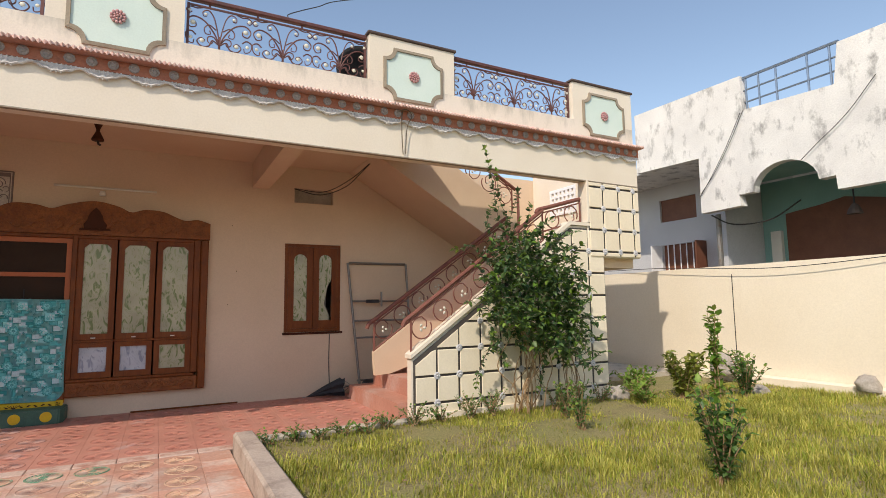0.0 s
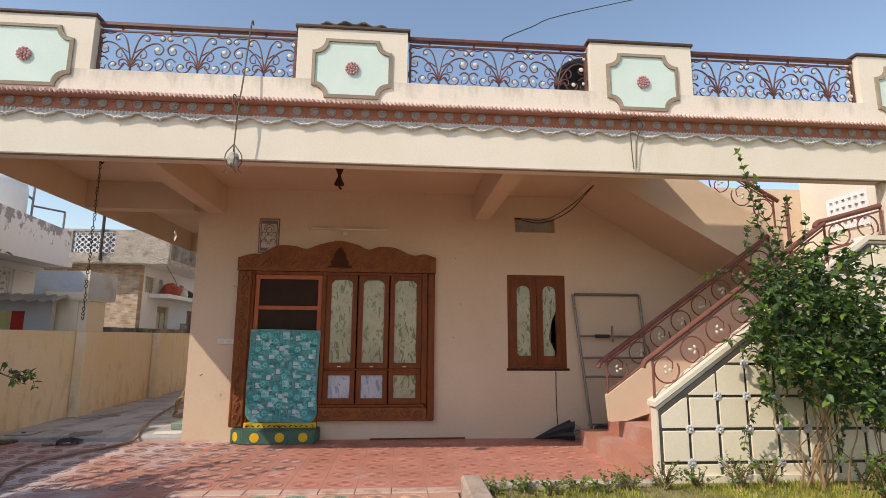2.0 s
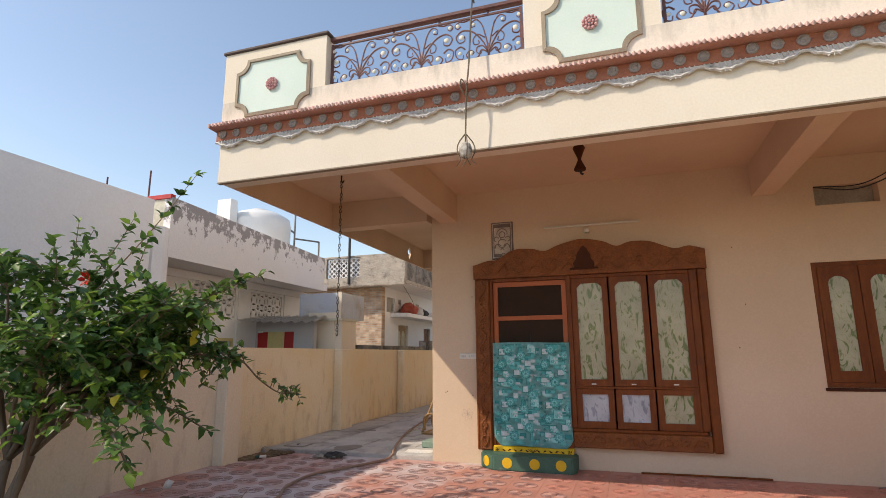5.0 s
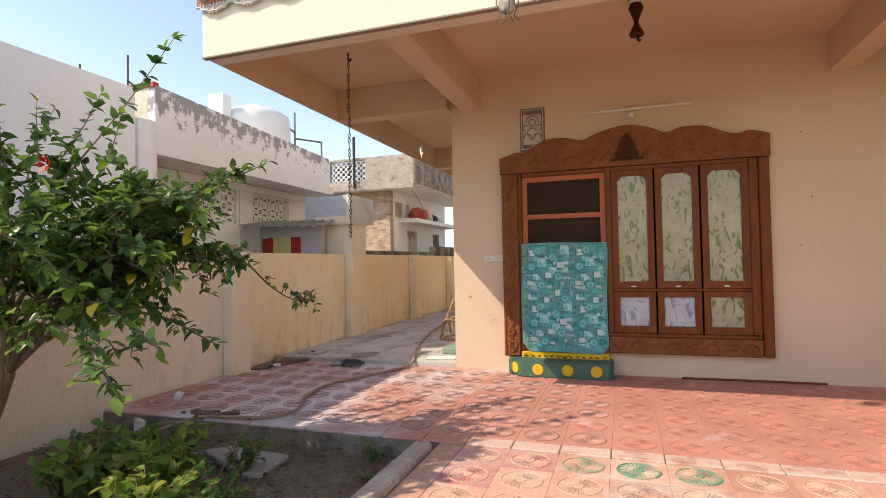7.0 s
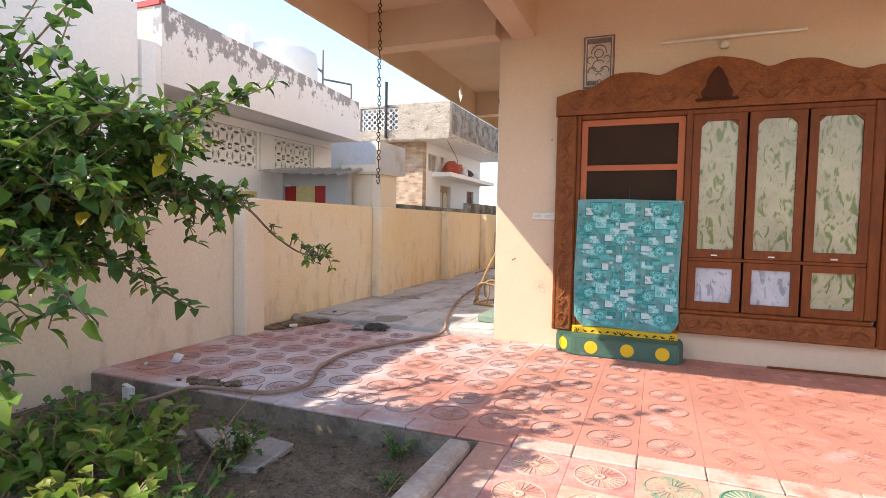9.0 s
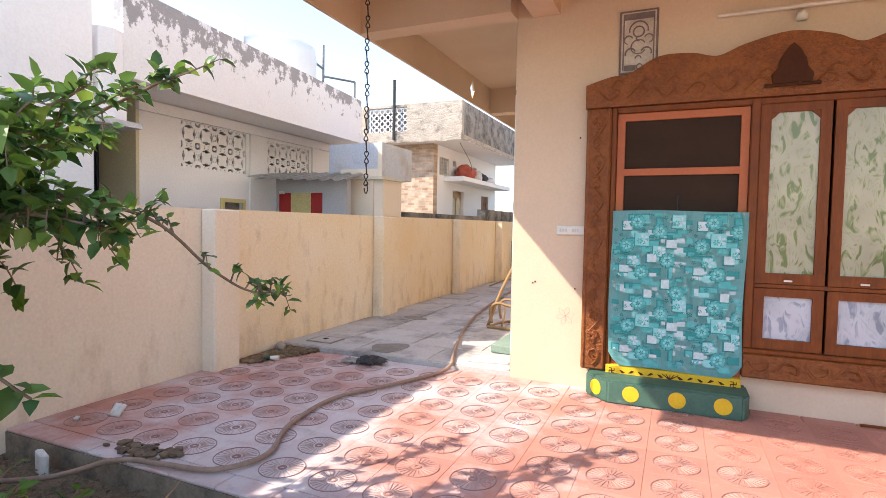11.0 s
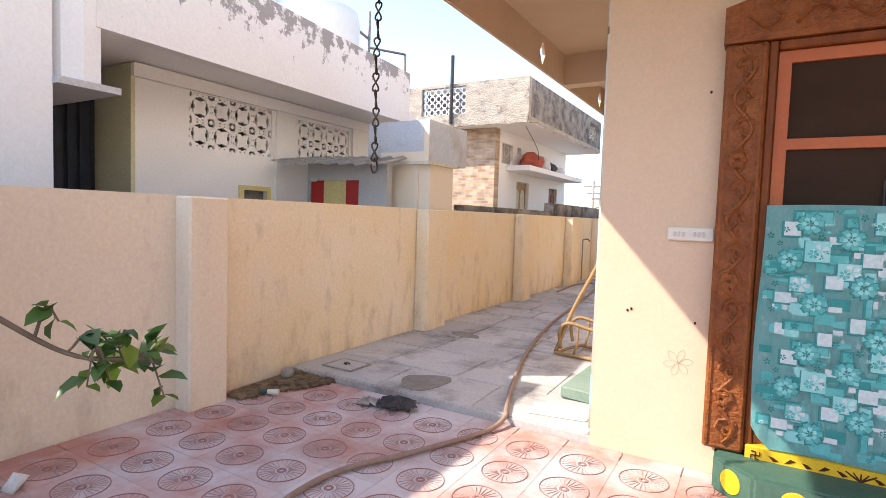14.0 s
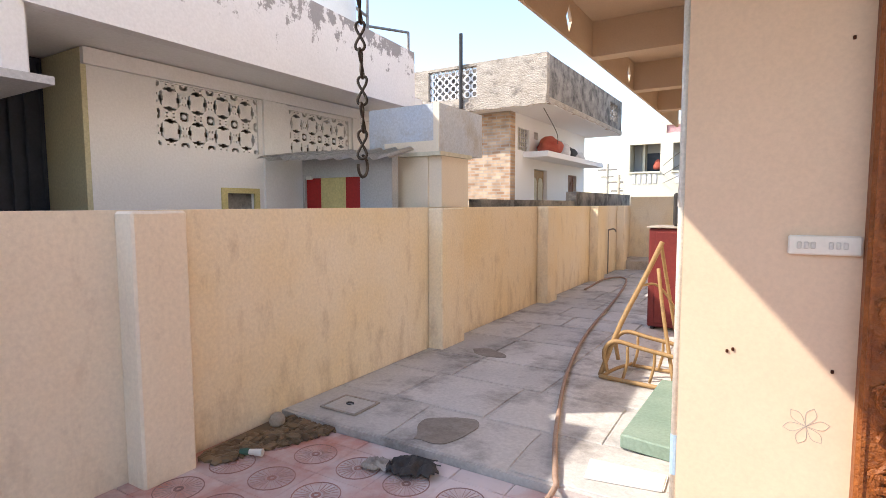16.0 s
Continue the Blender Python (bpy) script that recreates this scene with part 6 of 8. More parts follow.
# half-finished brick house
brick = thing("brick_house", (-6.5, 15, 0), "half-plastered brick house with a mould-black parapet", "house")
part("brick_wall", wall_sheet("y", 13.9, 14.1, -12, -6.102, 0, 3.26), BRICK, brick, "raw brick front wall")
part("side_wall", wall_sheet("x", -6.30, -6.10, 14.102, 18.2, 0, 3.26, ((14.2, 14.75, 2.62, 3.02), (14.98, 15.18, 2.88, 3.02), (16.3, 16.6, 2.78, 3.0), (15.0, 15.7, 0.2, 2.32), (17.0, 17.6, 0.2, 2.30))), WHITEWASH, brick)
part("roof_slab", box(bmesh.new(), -12, -5.30, 13.5, 18.45, 3.262, 3.36), WHITEWASH, brick)
bm = bmesh.new()
for k in range(48):
    y = 13.5 + 4.95 * k / 48
    box(bm, -5.33, -5.285, y, y + 0.10, 3.27 + 0.03 * noise.noise((y * 4, 0, 0)), 3.36)
for k in range(60):
    x = -5.3 - 6.0 * k / 60
    box(bm, x - 0.1, x, 13.46, 13.499, 3.24 + 0.05 * noise.noise((x * 4, 1, 0)), 3.40 + 0.05 * noise.noise((x * 3, 2, 0)))
part("broken_edge", bm, STONY, brick, "broken slab edge")
part("side_parapet", wall_sheet("x", -5.42, -5.30, 13.62, 18.45, 3.362, 4.04, ((17.4, 18.1, 3.5, 3.9),)), MOULD, brick, "mould-black side parapet")
part("front_parapet", wall_sheet("y", 13.5, 13.62, -12, -5.30, 3.362, 4.05, ((-7.54, -6.56, 3.48, 4.0),)), STONY, brick, "rough rubble front parapet")
ring_a = mesh_of("screen_ring", tube(bmesh.new(), [(0.055 * math.cos(a * math.pi / 5), 0, 0.055 * math.sin(a * math.pi / 5)) for a in range(10)], 0.015, None, 4, True), WHITEWASH)
ring_b = mesh_of("screen_ring", tube(bmesh.new(), [(0, 0.055 * math.cos(a * math.pi / 5), 0.055 * math.sin(a * math.pi / 5)) for a in range(10)], 0.015, None, 4, True), MOULD)
for i in range(7):
    for j in range(4):
        piece("screen_ring", ring_a, brick, Matrix.Translation((-7.47 + 0.14 * i, 13.56, 3.545 + 0.13 * j)))
for i in range(5):
    for j in range(3):
        piece("screen_ring", ring_b, brick, Matrix.Translation((-5.36, 17.47 + 0.14 * i, 3.57 + 0.13 * j)))
part("screen_backing", box(bmesh.new(), -7.56, -6.54, 13.70, 13.74, 3.364, 4.0), MOULD, brick)
part("roof_pole", tube(bmesh.new(), [(-6.84, 13.45, 3.30), (-6.84, 13.45, 4.56)], 0.035, None, 8), WIRE, brick)
part("window_screen", box(bmesh.new(), -6.20, -6.16, 14.2, 14.75, 2.62, 3.02), FAR_CREAM, brick)
bm = bmesh.new()
for i in range(4):
    box(bm, -6.155, -6.14, 14.2, 14.75, 2.69 + 0.085 * i, 2.71 + 0.085 * i)
for i in range(5):
    box(bm, -6.155, -6.14, 14.28 + 0.1 * i, 14.30 + 0.1 * i, 2.62, 3.02)
part("window_lattice", bm, GREY_PAINT, brick)
for y0, y1, z0, z1 in ((14.98, 15.18, 2.88, 3.02), (16.3, 16.6, 2.78, 3.0)):
    part("vent_panel", box(bmesh.new(), -6.25, -6.2, y0, y1, z0, z1), MOULD, brick)
for y0, y1, m_ in ((15.0, 15.7, TAN_DOOR), (17.0, 17.6, BROWN_DOOR)):
    leaf_ = part("door", box(bmesh.new(), -6.22, -6.18, y0, y1, 0.2, 2.31), m_, brick, "tan panelled door" if m_ is TAN_DOOR else "")
    for a in (0.06, 0.38):
        part("panel", prism(bmesh.new(), [(y0 + a, 1.5), (y0 + a + 0.24, 1.5), (y0 + a + 0.24, 2.05), *[(y0 + a + 0.12 + 0.12 * math.cos(radians(q)), 2.05 + 0.12 * math.sin(radians(q))) for q in (30, 60, 90, 120, 150)], (y0 + a, 2.05)], "x", -6.178, -6.165), FAR_CREAM if m_ is TAN_DOOR else m_, leaf_)
part("canopy", box(bmesh.new(), -6.098, -5.62, 14.45, 18.1, 2.50, 2.60), WHITEWASH, brick)
lump("red_bundle", (-5.85, 15.15, 2.72), 0.22, RED_CLOTH, "red cloth bundle on the brick house's canopy", "bundle", 1.0, 0.3, squash=(1, 1.6, 0.9))
lump("white_bundle", (-5.8, 15.75, 2.69), 0.16, WHITE_CLOTH, "white plastic bundle on the brick house's canopy", "bundle", 3.0, 0.3)
lump("dark_bundle", (-5.85, 16.2, 2.68), 0.17, BLACK_CLOTH, "black bundle on the brick house's canopy", "bundle", 4.0, 0.3, squash=(1, 1.5, 0.8))
lump("pale_bundle", (-5.85, 16.9, 2.67), 0.13, WHITE_CLOTH, "pale bundle on the brick house's canopy", "bundle", 6.0, 0.3, squash=(1, 2.0, 0.8))
setting("wall_brick_yard", wall_sheet("x", -5.28, -5.12, 10.9, 14.45, 0, 1.70), MOULD, "mould-black yard wall of the brick house", "wall")
setting("wall_brick_yard_high", wall_sheet("x", -5.28, -5.10, 14.452, 18.6, 0, 1.86), MOULD, "raised mould-black yard wall", "wall")

# far two-storey building
far = thing("far_building", (-4, 30, 0), "bright cream two-storey building with balconies", "building")
part("facade", wall_sheet("y", 30, 30.2, -7.9, 4, 0, 5.19, ((-7.64, -6.37, 3.05, 4.25), (-5.86, -4.6, 3.05, 4.25), (-4.1, -2.8, 3.05, 4.25), (-6.15, -4.9, 4.68, 5.02))), FAR_CREAM, far)
part("side_wall", wall_sheet("x", -7.9, -7.7, 30.202, 38, 0, 5.19), FAR_CREAM, far)
part("roof", box(bmesh.new(), -7.698, 4, 30.202, 38, 4.4, 4.55), FAR_CREAM, far)
part("balcony_back", wall_sheet("y", 31.2, 31.3, -7.69, 4, 0, 4.39), GREY_PAINT, far)
part("parapet_screen", box(bmesh.new(), -6.15, -4.9, 30.08, 30.12, 4.68, 5.02), ROSE_PINK, far)
for x0 in (-7.64, -5.86, -4.1):
    w_ = part("window", box(bmesh.new(), x0 + 0.45, x0 + 1.2, 31.15, 31.19, 2.9, 3.95), BLUE_DARK, far)
    part("pier", box(bmesh.new(), x0 + 0.42, x0 + 0.52, 30.6, 31.14, 2.4, 4.39), FAR_CREAM, far)
    bm = bmesh.new()
    for i in range(5):
        box(bm, x0 + 0.12 + 0.22 * i, x0 + 0.26 + 0.22 * i, 29.97, 29.999, 2.55, 2.95)
    part("balcony_screen", bm, GREY_PAINT, far)
    part("balcony_rail", box(bmesh.new(), x0 - 0.05, x0 + 1.3, 29.93, 29.999, 3.0, 3.07), FAR_CREAM, far)
lump("laundry", (-6.55, 30.55, 3.35), 0.25, RED_CLOTH, "red and white laundry on the far balcony", "laundry", 2.0, 0.3, 2, (0.8, 0.4, 1.2))
for n_, (x, y, h) in enumerate(((-12.5, 45, 4.6), (-10.0, 38, 3.4))):
    pole = thing("utility_pole", (x, y, 0), "grey concrete utility pole with crossarms", "utility pole")
    part("mast", tube(bmesh.new(), [(x, y, 0), (x, y, h)], 0.12, 0.09, 8), CONCRETE, pole)
    part("crossarm", box(bmesh.new(), x - 0.7, x + 0.7, y - 0.06, y + 0.06, h - 0.5, h - 0.38), GREY_STEEL, pole)
    part("crossarm", box(bmesh.new(), x - 0.45, x + 0.45, y - 0.06, y + 0.06, h - 1.0, h - 0.9), GREY_STEEL, pole)
for z0, z1 in ((3.2, 4.0), (2.9, 3.5), (2.6, 3.1)):
    cable("street_wire", [(-10.0, 38, z0), (-7.5, 33, z0 - 0.2), (-5.0, 27, z1 - 0.3), (-2.0, 20, z1 + 0.4)], 0.012, "black overhead street wire behind the houses")
cable("roof_wire", [(-5.5, 13.9, 3.25), (-5.45, 14.4, 2.9), (-5.6, 14.9, 2.75)], 0.006, "slack black wire at the brick house's overhang")

# right-hand neighbour
right = thing("mould_stained_house", (10.5, 6, 0), "white house with a mould-stained arched fascia", "house")
arch = [(4.91 + 0.53 * math.cos(radians(a)), 3.40 + 0.43 * math.sin(radians(a))) for a in range(0, 181, 15)]
prof = [(7.95, 4.29), (6.45, 4.25), (6.46, 3.18), (5.66, 3.20), (5.70, 3.40), *arch, (4.14, 3.41), (4.13, 3.19), (-4, 3.19), (-4, 5.5), (3.97, 5.46), (4.06, 4.82), (5.51, 4.90), (5.54, 5.54), (7.95, 5.58)]
part("fascia", prism(bmesh.new(), prof, "x", 9.2, 9.38), WEATHERED, right, "white fascia with black mould stains")
part("porch_roof", box(bmesh.new(), 9.382, 14, -4, 12, 4.3, 4.45), WEATHERED, right)
part("porch_ceiling", box(bmesh.new(), 9.382, 10.9, -4, 6.44, 3.92, 4.0), TEAL_WALL, right)
part("wall", wall_sheet("x", 10.8, 10.95, 6.60, 12, 0, 4.298, ((7.75, 8.74, 3.42, 3.96), (7.59, 8.73, 1.6, 2.87))), GREY_PAINT, right)
part("cross_wall", wall_sheet("y", 6.45, 6.598, 9.9, 12.3, 0, 4.298), GREY_PAINT, right)
part("porch_wall", wall_sheet("x", 11.1, 11.25, -4, 6.448, 0, 3.918), TEAL_WALL, right, "sea-green porch wall")
part("door_surround", prism(bmesh.new(), [(5.95, 0), (5.95, 3.22), (5.3, 3.30), (4.9, 3.38), (4.4, 3.28), (3.6, 3.1), (3.6, 0)], "x", 11.03, 11.098), BROWN_DOOR, right, "dark brown carved door surround")
part("porch_pipe", tube(bmesh.new(), [(9.6, 6.40, 0), (9.6, 6.40, 3.18)], 0.05, None, 8), GREY_STEEL, right)
part("white_panel", box(bmesh.new(), 11.0, 11.09, 6.05, 6.25, 1.6, 2.9), WHITE_PLASTIC, right)
w_ = part("window", box(bmesh.new(), 10.88, 10.92, 7.59, 8.73, 1.6, 2.87), BROWN_DOOR, right, "brown barred window")
for k in range(6):
    part("bar", tube(bmesh.new(), [(10.84, 7.75 + 0.17 * k, 1.6), (10.84, 7.75 + 0.17 * k, 2.87)], 0.014, None, 5), WHITEWASH, w_)
part("shutter", box(bmesh.new(), 10.45, 10.798, 7.55, 7.58, 1.6, 2.86), BROWN_DOOR, w_)
part("shutter", box(bmesh.new(), 10.45, 10.798, 8.75, 8.78, 1.6, 2.86), WHITEWASH, w_)
part("vent", box(bmesh.new(), 10.86, 10.92, 7.75, 8.74, 3.42, 3.96), BROWN_DOOR, right, "dark brown ventilator")
rail = thing("steel_railing", (9.3, 4.8, 4.85), "bluish steel railing on the neighbour's roof", "railing")
for y in (4.12, 4.45, 4.95, 5.25, 5.48):
    part("post", tube(bmesh.new(), [(9.28, y, 4.82), (9.28, y, 5.5)], 0.018, None, 6), STEEL, rail)
for z in (5.05, 5.27, 5.5):
    part("bar", tube(bmesh.new(), [(9.28, 3.98, z), (9.28, 5.53, z)], 0.016 if z < 5.4 else 0.026, None, 6), STEEL, rail)
bell = thing("hanging_bell", (9.9, 4.0, 3.0), "dark hanging bell under the arched fascia", "bell")
part("cord", tube(bmesh.new(), [(9.9, 4.25, 3.92), (9.9, 4.25, 3.05)], 0.012), WIRE, bell)
part("bowl", lathe(bmesh.new(), [(0.11, 2.88), (0.09, 2.95), (0.05, 3.02), (0.02, 3.05)], 9.9, 4.25, 12), COPING, bell)
cable("fascia_cable", [(9.17, 5.50, 4.88), (9.15, 5.75, 4.4), (9.16, 6.1, 3.9), (9.17, 6.42, 3.55)], 0.006, "black cable down the stained fascia")
cable("fascia_cable", [(9.17, 5.55, 4.86), (9.15, 5.85, 4.3), (9.16, 6.2, 3.8), (9.17, 6.44, 3.50)], 0.006, "black cable down the stained fascia")
cable("fascia_cable", [(9.16, 3.5, 4.75), (9.15, 3.9, 4.3), (9.15, 4.35, 3.95), (9.15, 4.6, 3.75)], 0.006, "slack cable on the stained fascia")
cable("porch_cable", [(9.4, 6.4, 3.15), (9.6, 6.1, 2.95), (9.9, 5.6, 2.98), (10.2, 5.2, 3.3)], 0.014, "black cable across the neighbour's porch")
cable("wall_top_wire", [(8.28, 8.0, 2.16), (8.2, 6.5, 2.12), (8.2, 4.5, 2.0), (8.25, 2.5, 2.1)], 0.006, "thin black wire along the boundary wall top")

# ---- yard ----
for k, (y0, y1) in enumerate(((3.9, 4.16), (6.60, 6.88), (9.36, 9.78), (12.06, 12.44), (14.5, 14.95), (16.4, 16.7))):
    setting("pillar_%d" % (k + 1), soft_box(-4.868, -4.71, y0, y1, 0, 1.605, 0.012), BOUNDARY_NEAR if k < 2 else BOUNDARY, "ochre plastered pillar of the boundary wall", "pillar")
setting("kerb_left", soft_box(-1.968, -1.842, -5, 4.70, 0, 0.29, 0.015), KERB, "worn concrete kerb beside the path", "kerb")
setting("kerb_left_end", soft_box(-1.972, -1.846, 4.712, 5.05, 0, 0.285, 0.018), KERB, "broken end block of the concrete kerb", "kerb")
setting("kerb_right", soft_box(0.755, 0.93, -5, 5.02, 0, 0.42, 0.02), KERB, "raised concrete kerb between path and lawn", "kerb")
setting("kerb_bed", soft_box(0.93, 2.62, 5.10, 5.2, 0, 0.33, 0.02), CONCRETE, "weed-grown concrete edge of the lawn", "kerb")
setting("plinth_right_wall", soft_box(8.14, 8.298, -5, 6.2, 0, 0.40, 0.02), BOUNDARY_R, "low plastered plinth along the boundary wall", "plinth")
setting("floor_side", box(bmesh.new(), 5.55, 8.13, 6.3, 16, 0, 0.34), CONCRETE, "concrete strip behind the stair", "floor")
setting("plinth_house", box(bmesh.new(), 2.62, 5.52, 5.235, 5.277, 0, 0.33), CREAM, "low plinth under the stair wall", "plinth")
setting("wall_joint", box(bmesh.new(), 8.294, 8.3, 5.33, 5.342, 0.4, 1.95), GROOVE, "thin vertical crack in the boundary wall", "crack")
for nm, at, s, sq, seed in (("boulder", (8.14, 3.49, 0.42), 0.135, (0.9, 1.05, 1.0), 3.0), ("boulder", (7.95, 5.35, 0.50), 0.17, (1, 1.1, 1.2), 8.0), ("boulder", (5.42, 5.08, 0.33), 0.13, (1.2, 1, 0.9), 5.0), ("boulder", (7.3, 4.4, 0.30), 0.12, (1.5, 1, 0.7), 7.0)):
    lump(nm, at, s, STONE, "grey-brown rough boulder on the garden edge", "stone", seed, 0.3, squash=sq)

# hose
hose = smooth_line([(-4.45, 4.9, 0.13), (-4.15, 5.02, 0.17), (-3.85, 5.14, 0.265), (-3.60, 5.20, FLOOR + 0.02), (-3.31, 5.27, FLOOR + 0.02), (-3.20, 5.52, FLOOR + 0.02), (-3.37, 5.91, FLOOR + 0.02), (-3.42, 6.45, FLOOR + 0.02), (-3.21, 6.92, FLOOR + 0.02), (-3.03, 7.36, FLOOR + 0.02), (-2.99, 7.56, FLOOR + 0.05), (-3.03, 7.68, PASSAGE + 0.022), (-3.21, 8.21, PASSAGE + 0.02), (-3.50, 9.29, PASSAGE + 0.02), (-3.75, 10.68, PASSAGE + 0.02), (-4.0, 12.9, PASSAGE + 0.02), (-4.25, 14.6, PASSAGE + 0.02), (-4.45, 15.1, PASSAGE + 0.02), (-4.65, 14.7, PASSAGE + 0.02), (-4.6, 13.4, PASSAGE + 0.02)], 9)
solid("garden_hose", tube(bmesh.new(), hose, 0.0145, None, 8), HOSE, "dusty brown garden hose lying along the passage", "hose", smooth=True)

# litter on the floor
lump("plaster_lump", (-4.50, 5.60, FLOOR + 0.026), 0.05, MARBLE, "small pale plaster lump on the red floor", "debris", 1.0, 0.9, 1, (1.3, 0.8, 0.8))
lump("plaster_lump", (-4.62, 5.42, FLOOR + 0.015), 0.025, MARBLE, "small white plaster lump on the red floor", "debris", 2.0, 0.9, 1)
lump("bowl_shell", (-4.77, 7.47, FLOOR + 0.035), 0.05, STONE, "pale round coconut shell by the wall", "shell", 4.0, 0.1)
def rag(name, at, w, d, h, mat, label, seed, turn_):
    """A crumpled cloth: a ragged sheet pushed into folds."""
    n_ = 22
    bm = bmesh.new()
    grid = []
    for j in range(n_ + 1):
        row = []
        for i in range(n_ + 1):
            u, v = i / n_ * 2 - 1, j / n_ * 2 - 1
            q = Vector((u * 1.7 + seed, v * 1.7, seed))
            k = 1 + 0.45 * noise.noise(Vector((u * 1.3, v * 1.3, seed)))
            fall = max(0.0, 1 - (u * u + v * v) * 0.62)
            ridge = 1 - abs(noise.noise(q * 1.5)) * 2.2
            z = h * fall * (0.35 + 0.65 * max(0, ridge)) + 0.004
            x, y = u * w * k, v * d * k
            row.append(bm.verts.new((at[0] + x * math.cos(turn_) - y * math.sin(turn_), at[1] + x * math.sin(turn_) + y * math.cos(turn_), at[2] + z)))
        grid.append(row)
    for j in range(n_):
        for i in range(n_):
            u, v = (i + 0.5) / n_ * 2 - 1, (j + 0.5) / n_ * 2 - 1
            if u * u + v * v < 0.85 + 0.55 * noise.noise(Vector((u * 2.5, v * 2.5, seed + 3))):
                bm.faces.new((grid[j][i], grid[j][i + 1], grid[j + 1][i + 1], grid[j + 1][i]))
    bmesh.ops.delete(bm, geom=[v for v in bm.verts if not v.link_faces], context="VERTS")
    bmesh.ops.solidify(bm, geom=bm.faces[:], thickness=-0.004)
    return solid(name, bm, mat, label, "rag", smooth=True)


rag("wet_rag", (-3.70, 7.42, FLOOR), 0.15, 0.12, 0.075, WET_CLOTH, "wet black rag at the edge of the passage", 9.3, 0.5)
rag("dry_rag", (-3.89, 7.36, FLOOR), 0.085, 0.07, 0.05, STONE, "dirty crumpled cloth at the edge of the passage", 4.1, 0.2)
bottle = thing("small_bottle", (-4.56, 7.10, FLOOR), "small white plastic tube with a green cap", "bottle")
part("body", tube(bmesh.new(), [(-4.50, 7.13, FLOOR + 0.03), (-4.57, 7.10, FLOOR + 0.03)], 0.022, 0.016, 8), WHITE_PLASTIC, bottle)
part("cap", tube(bmesh.new(), [(-4.572, 7.099, FLOOR + 0.03), (-4.62, 7.078, FLOOR + 0.03)], 0.020, 0.014, 8), GREEN_PAINT, bottle)
rubble = bmesh.new()
rng = random.Random(4)
for k in range(620):
    if k < 530:
        t_ = rng.random()
        x, y = -4.78 + 0.42 * rng.random() * (0.3 + 0.7 * t_), 6.95 + 0.68 * t_
    else:
        x, y = rng.gauss(-3.86, 0.09), rng.gauss(5.30, 0.05)
    s = rng.uniform(0.006, 0.020) if rng.random() < 0.8 else rng.uniform(0.02, 0.036)
    bmesh.ops.create_icosphere(rubble, subdivisions=1, radius=s, matrix=Matrix.Translation((x, y, FLOOR + s * 0.4)) @ Matrix.Rotation(rng.random() * 6, 4, "Z") @ Matrix.Diagonal((1.6, 1, 0.6, 1)))
solid("rubble_heap", rubble, LITTER, "brown rubble and dry leaf litter on the floor", "rubble", kind="stuff")
bm = bmesh.new()
edge_ = smooth_line([(-4.868, 7.02, 0), (-4.74, 7.06, 0), (-4.60, 7.22, 0), (-4.52, 7.42, 0), (-4.50, 7.59, 0)], 10)
prism(bm, [(p.x + 0.07 * noise.noise(p * 11), min(7.592, p.y + 0.05 * noise.noise(p * 14))) for p in edge_] + [(-4.868, 7.592)], "z", FLOOR, FLOOR + 0.005)
solid("earth_patch", bm, LITTER, "thin patch of swept earth by the wall", "earth", kind="stuff")


def slab_stone(name, pts, z0, z1, mat, label, category="stone slab", tilt=0.0):
    bm = prism(bmesh.new(), pts, "z", z0, z1)
    bmesh.ops.bevel(bm, geom=bm.edges[:], offset=0.008, segments=1, affect="EDGES")
    if tilt:
        c = Vector((sum(p[0] for p in pts) / len(pts), sum(p[1] for p in pts) / len(pts), z0))
        bmesh.ops.transform(bm, matrix=Matrix.Translation(c) @ Matrix.Rotation(tilt, 4, "X") @ Matrix.Translation(-c), verts=bm.verts[:])
    return solid(name, bm, mat, label, category)


slab_stone("stone_slab", [(-3.50, 4.83), (-3.36, 4.95), (-2.84, 4.91), (-2.83, 4.60), (-2.95, 4.56)], 0.11, 0.15, STONE, "flat pale stone slab lying on the soil", tilt=0.03)
slab_stone("stone_slab", [(-3.95, 4.67), (-3.86, 4.91), (-3.52, 4.80), (-3.45, 4.51)], 0.10, 0.14, STONE, "flat pale stone slab among the weeds", tilt=0.05)
slab_stone("marble_piece", [(-4.45, 5.09), (-4.42, 5.12), (-4.30, 5.08), (-4.33, 5.05)], 0.10, 0.23, MARBLE, "small white marble offcut leaning on the slab edge", "marble offcut")
slab_stone("marble_piece", [(-2.90, 7.72), (-2.545, 7.78), (-2.55, 7.95), (-2.93, 7.93)], PASSAGE + 0.001, PASSAGE + 0.012, MARBLE, "white marble offcut set in the passage floor", "marble offcut")
slab_stone("green_step", [(-2.83, 8.15), (-2.515, 8.10), (-2.515, 9.25), (-2.80, 9.25)], PASSAGE, PASSAGE + 0.08, GREEN_SLAB, "worn green painted slab beside the house", "step")
# the first patch is a broken hole, its dark laid on as flat colour
for pts, label in (([(-3.86, 7.66), (-3.95, 7.93), (-3.72, 8.08), (-3.62, 7.98), (-3.67, 7.71)], "dark brown flat patch"), ([(-4.49, 9.52), (-4.38, 9.62), (-4.15, 9.5), (-4.12, 9.40), (-4.35, 9.38)], "dark brown flat patch")):
    ring = [(p.x + 0.02 * noise.noise(p * 9), p.y + 0.02 * noise.noise(p * 9 + Vector((5, 0, 0)))) for p in smooth_line([(*q, 0) for q in pts + pts[:1]], 6)[:-1]]
    solid("damp_patch", prism(bmesh.new(), ring, "z", PASSAGE - 0.002, PASSAGE + 0.0025), DARK_PATCH, label + " on the passage flagstones", "damp patch", kind="stuff")
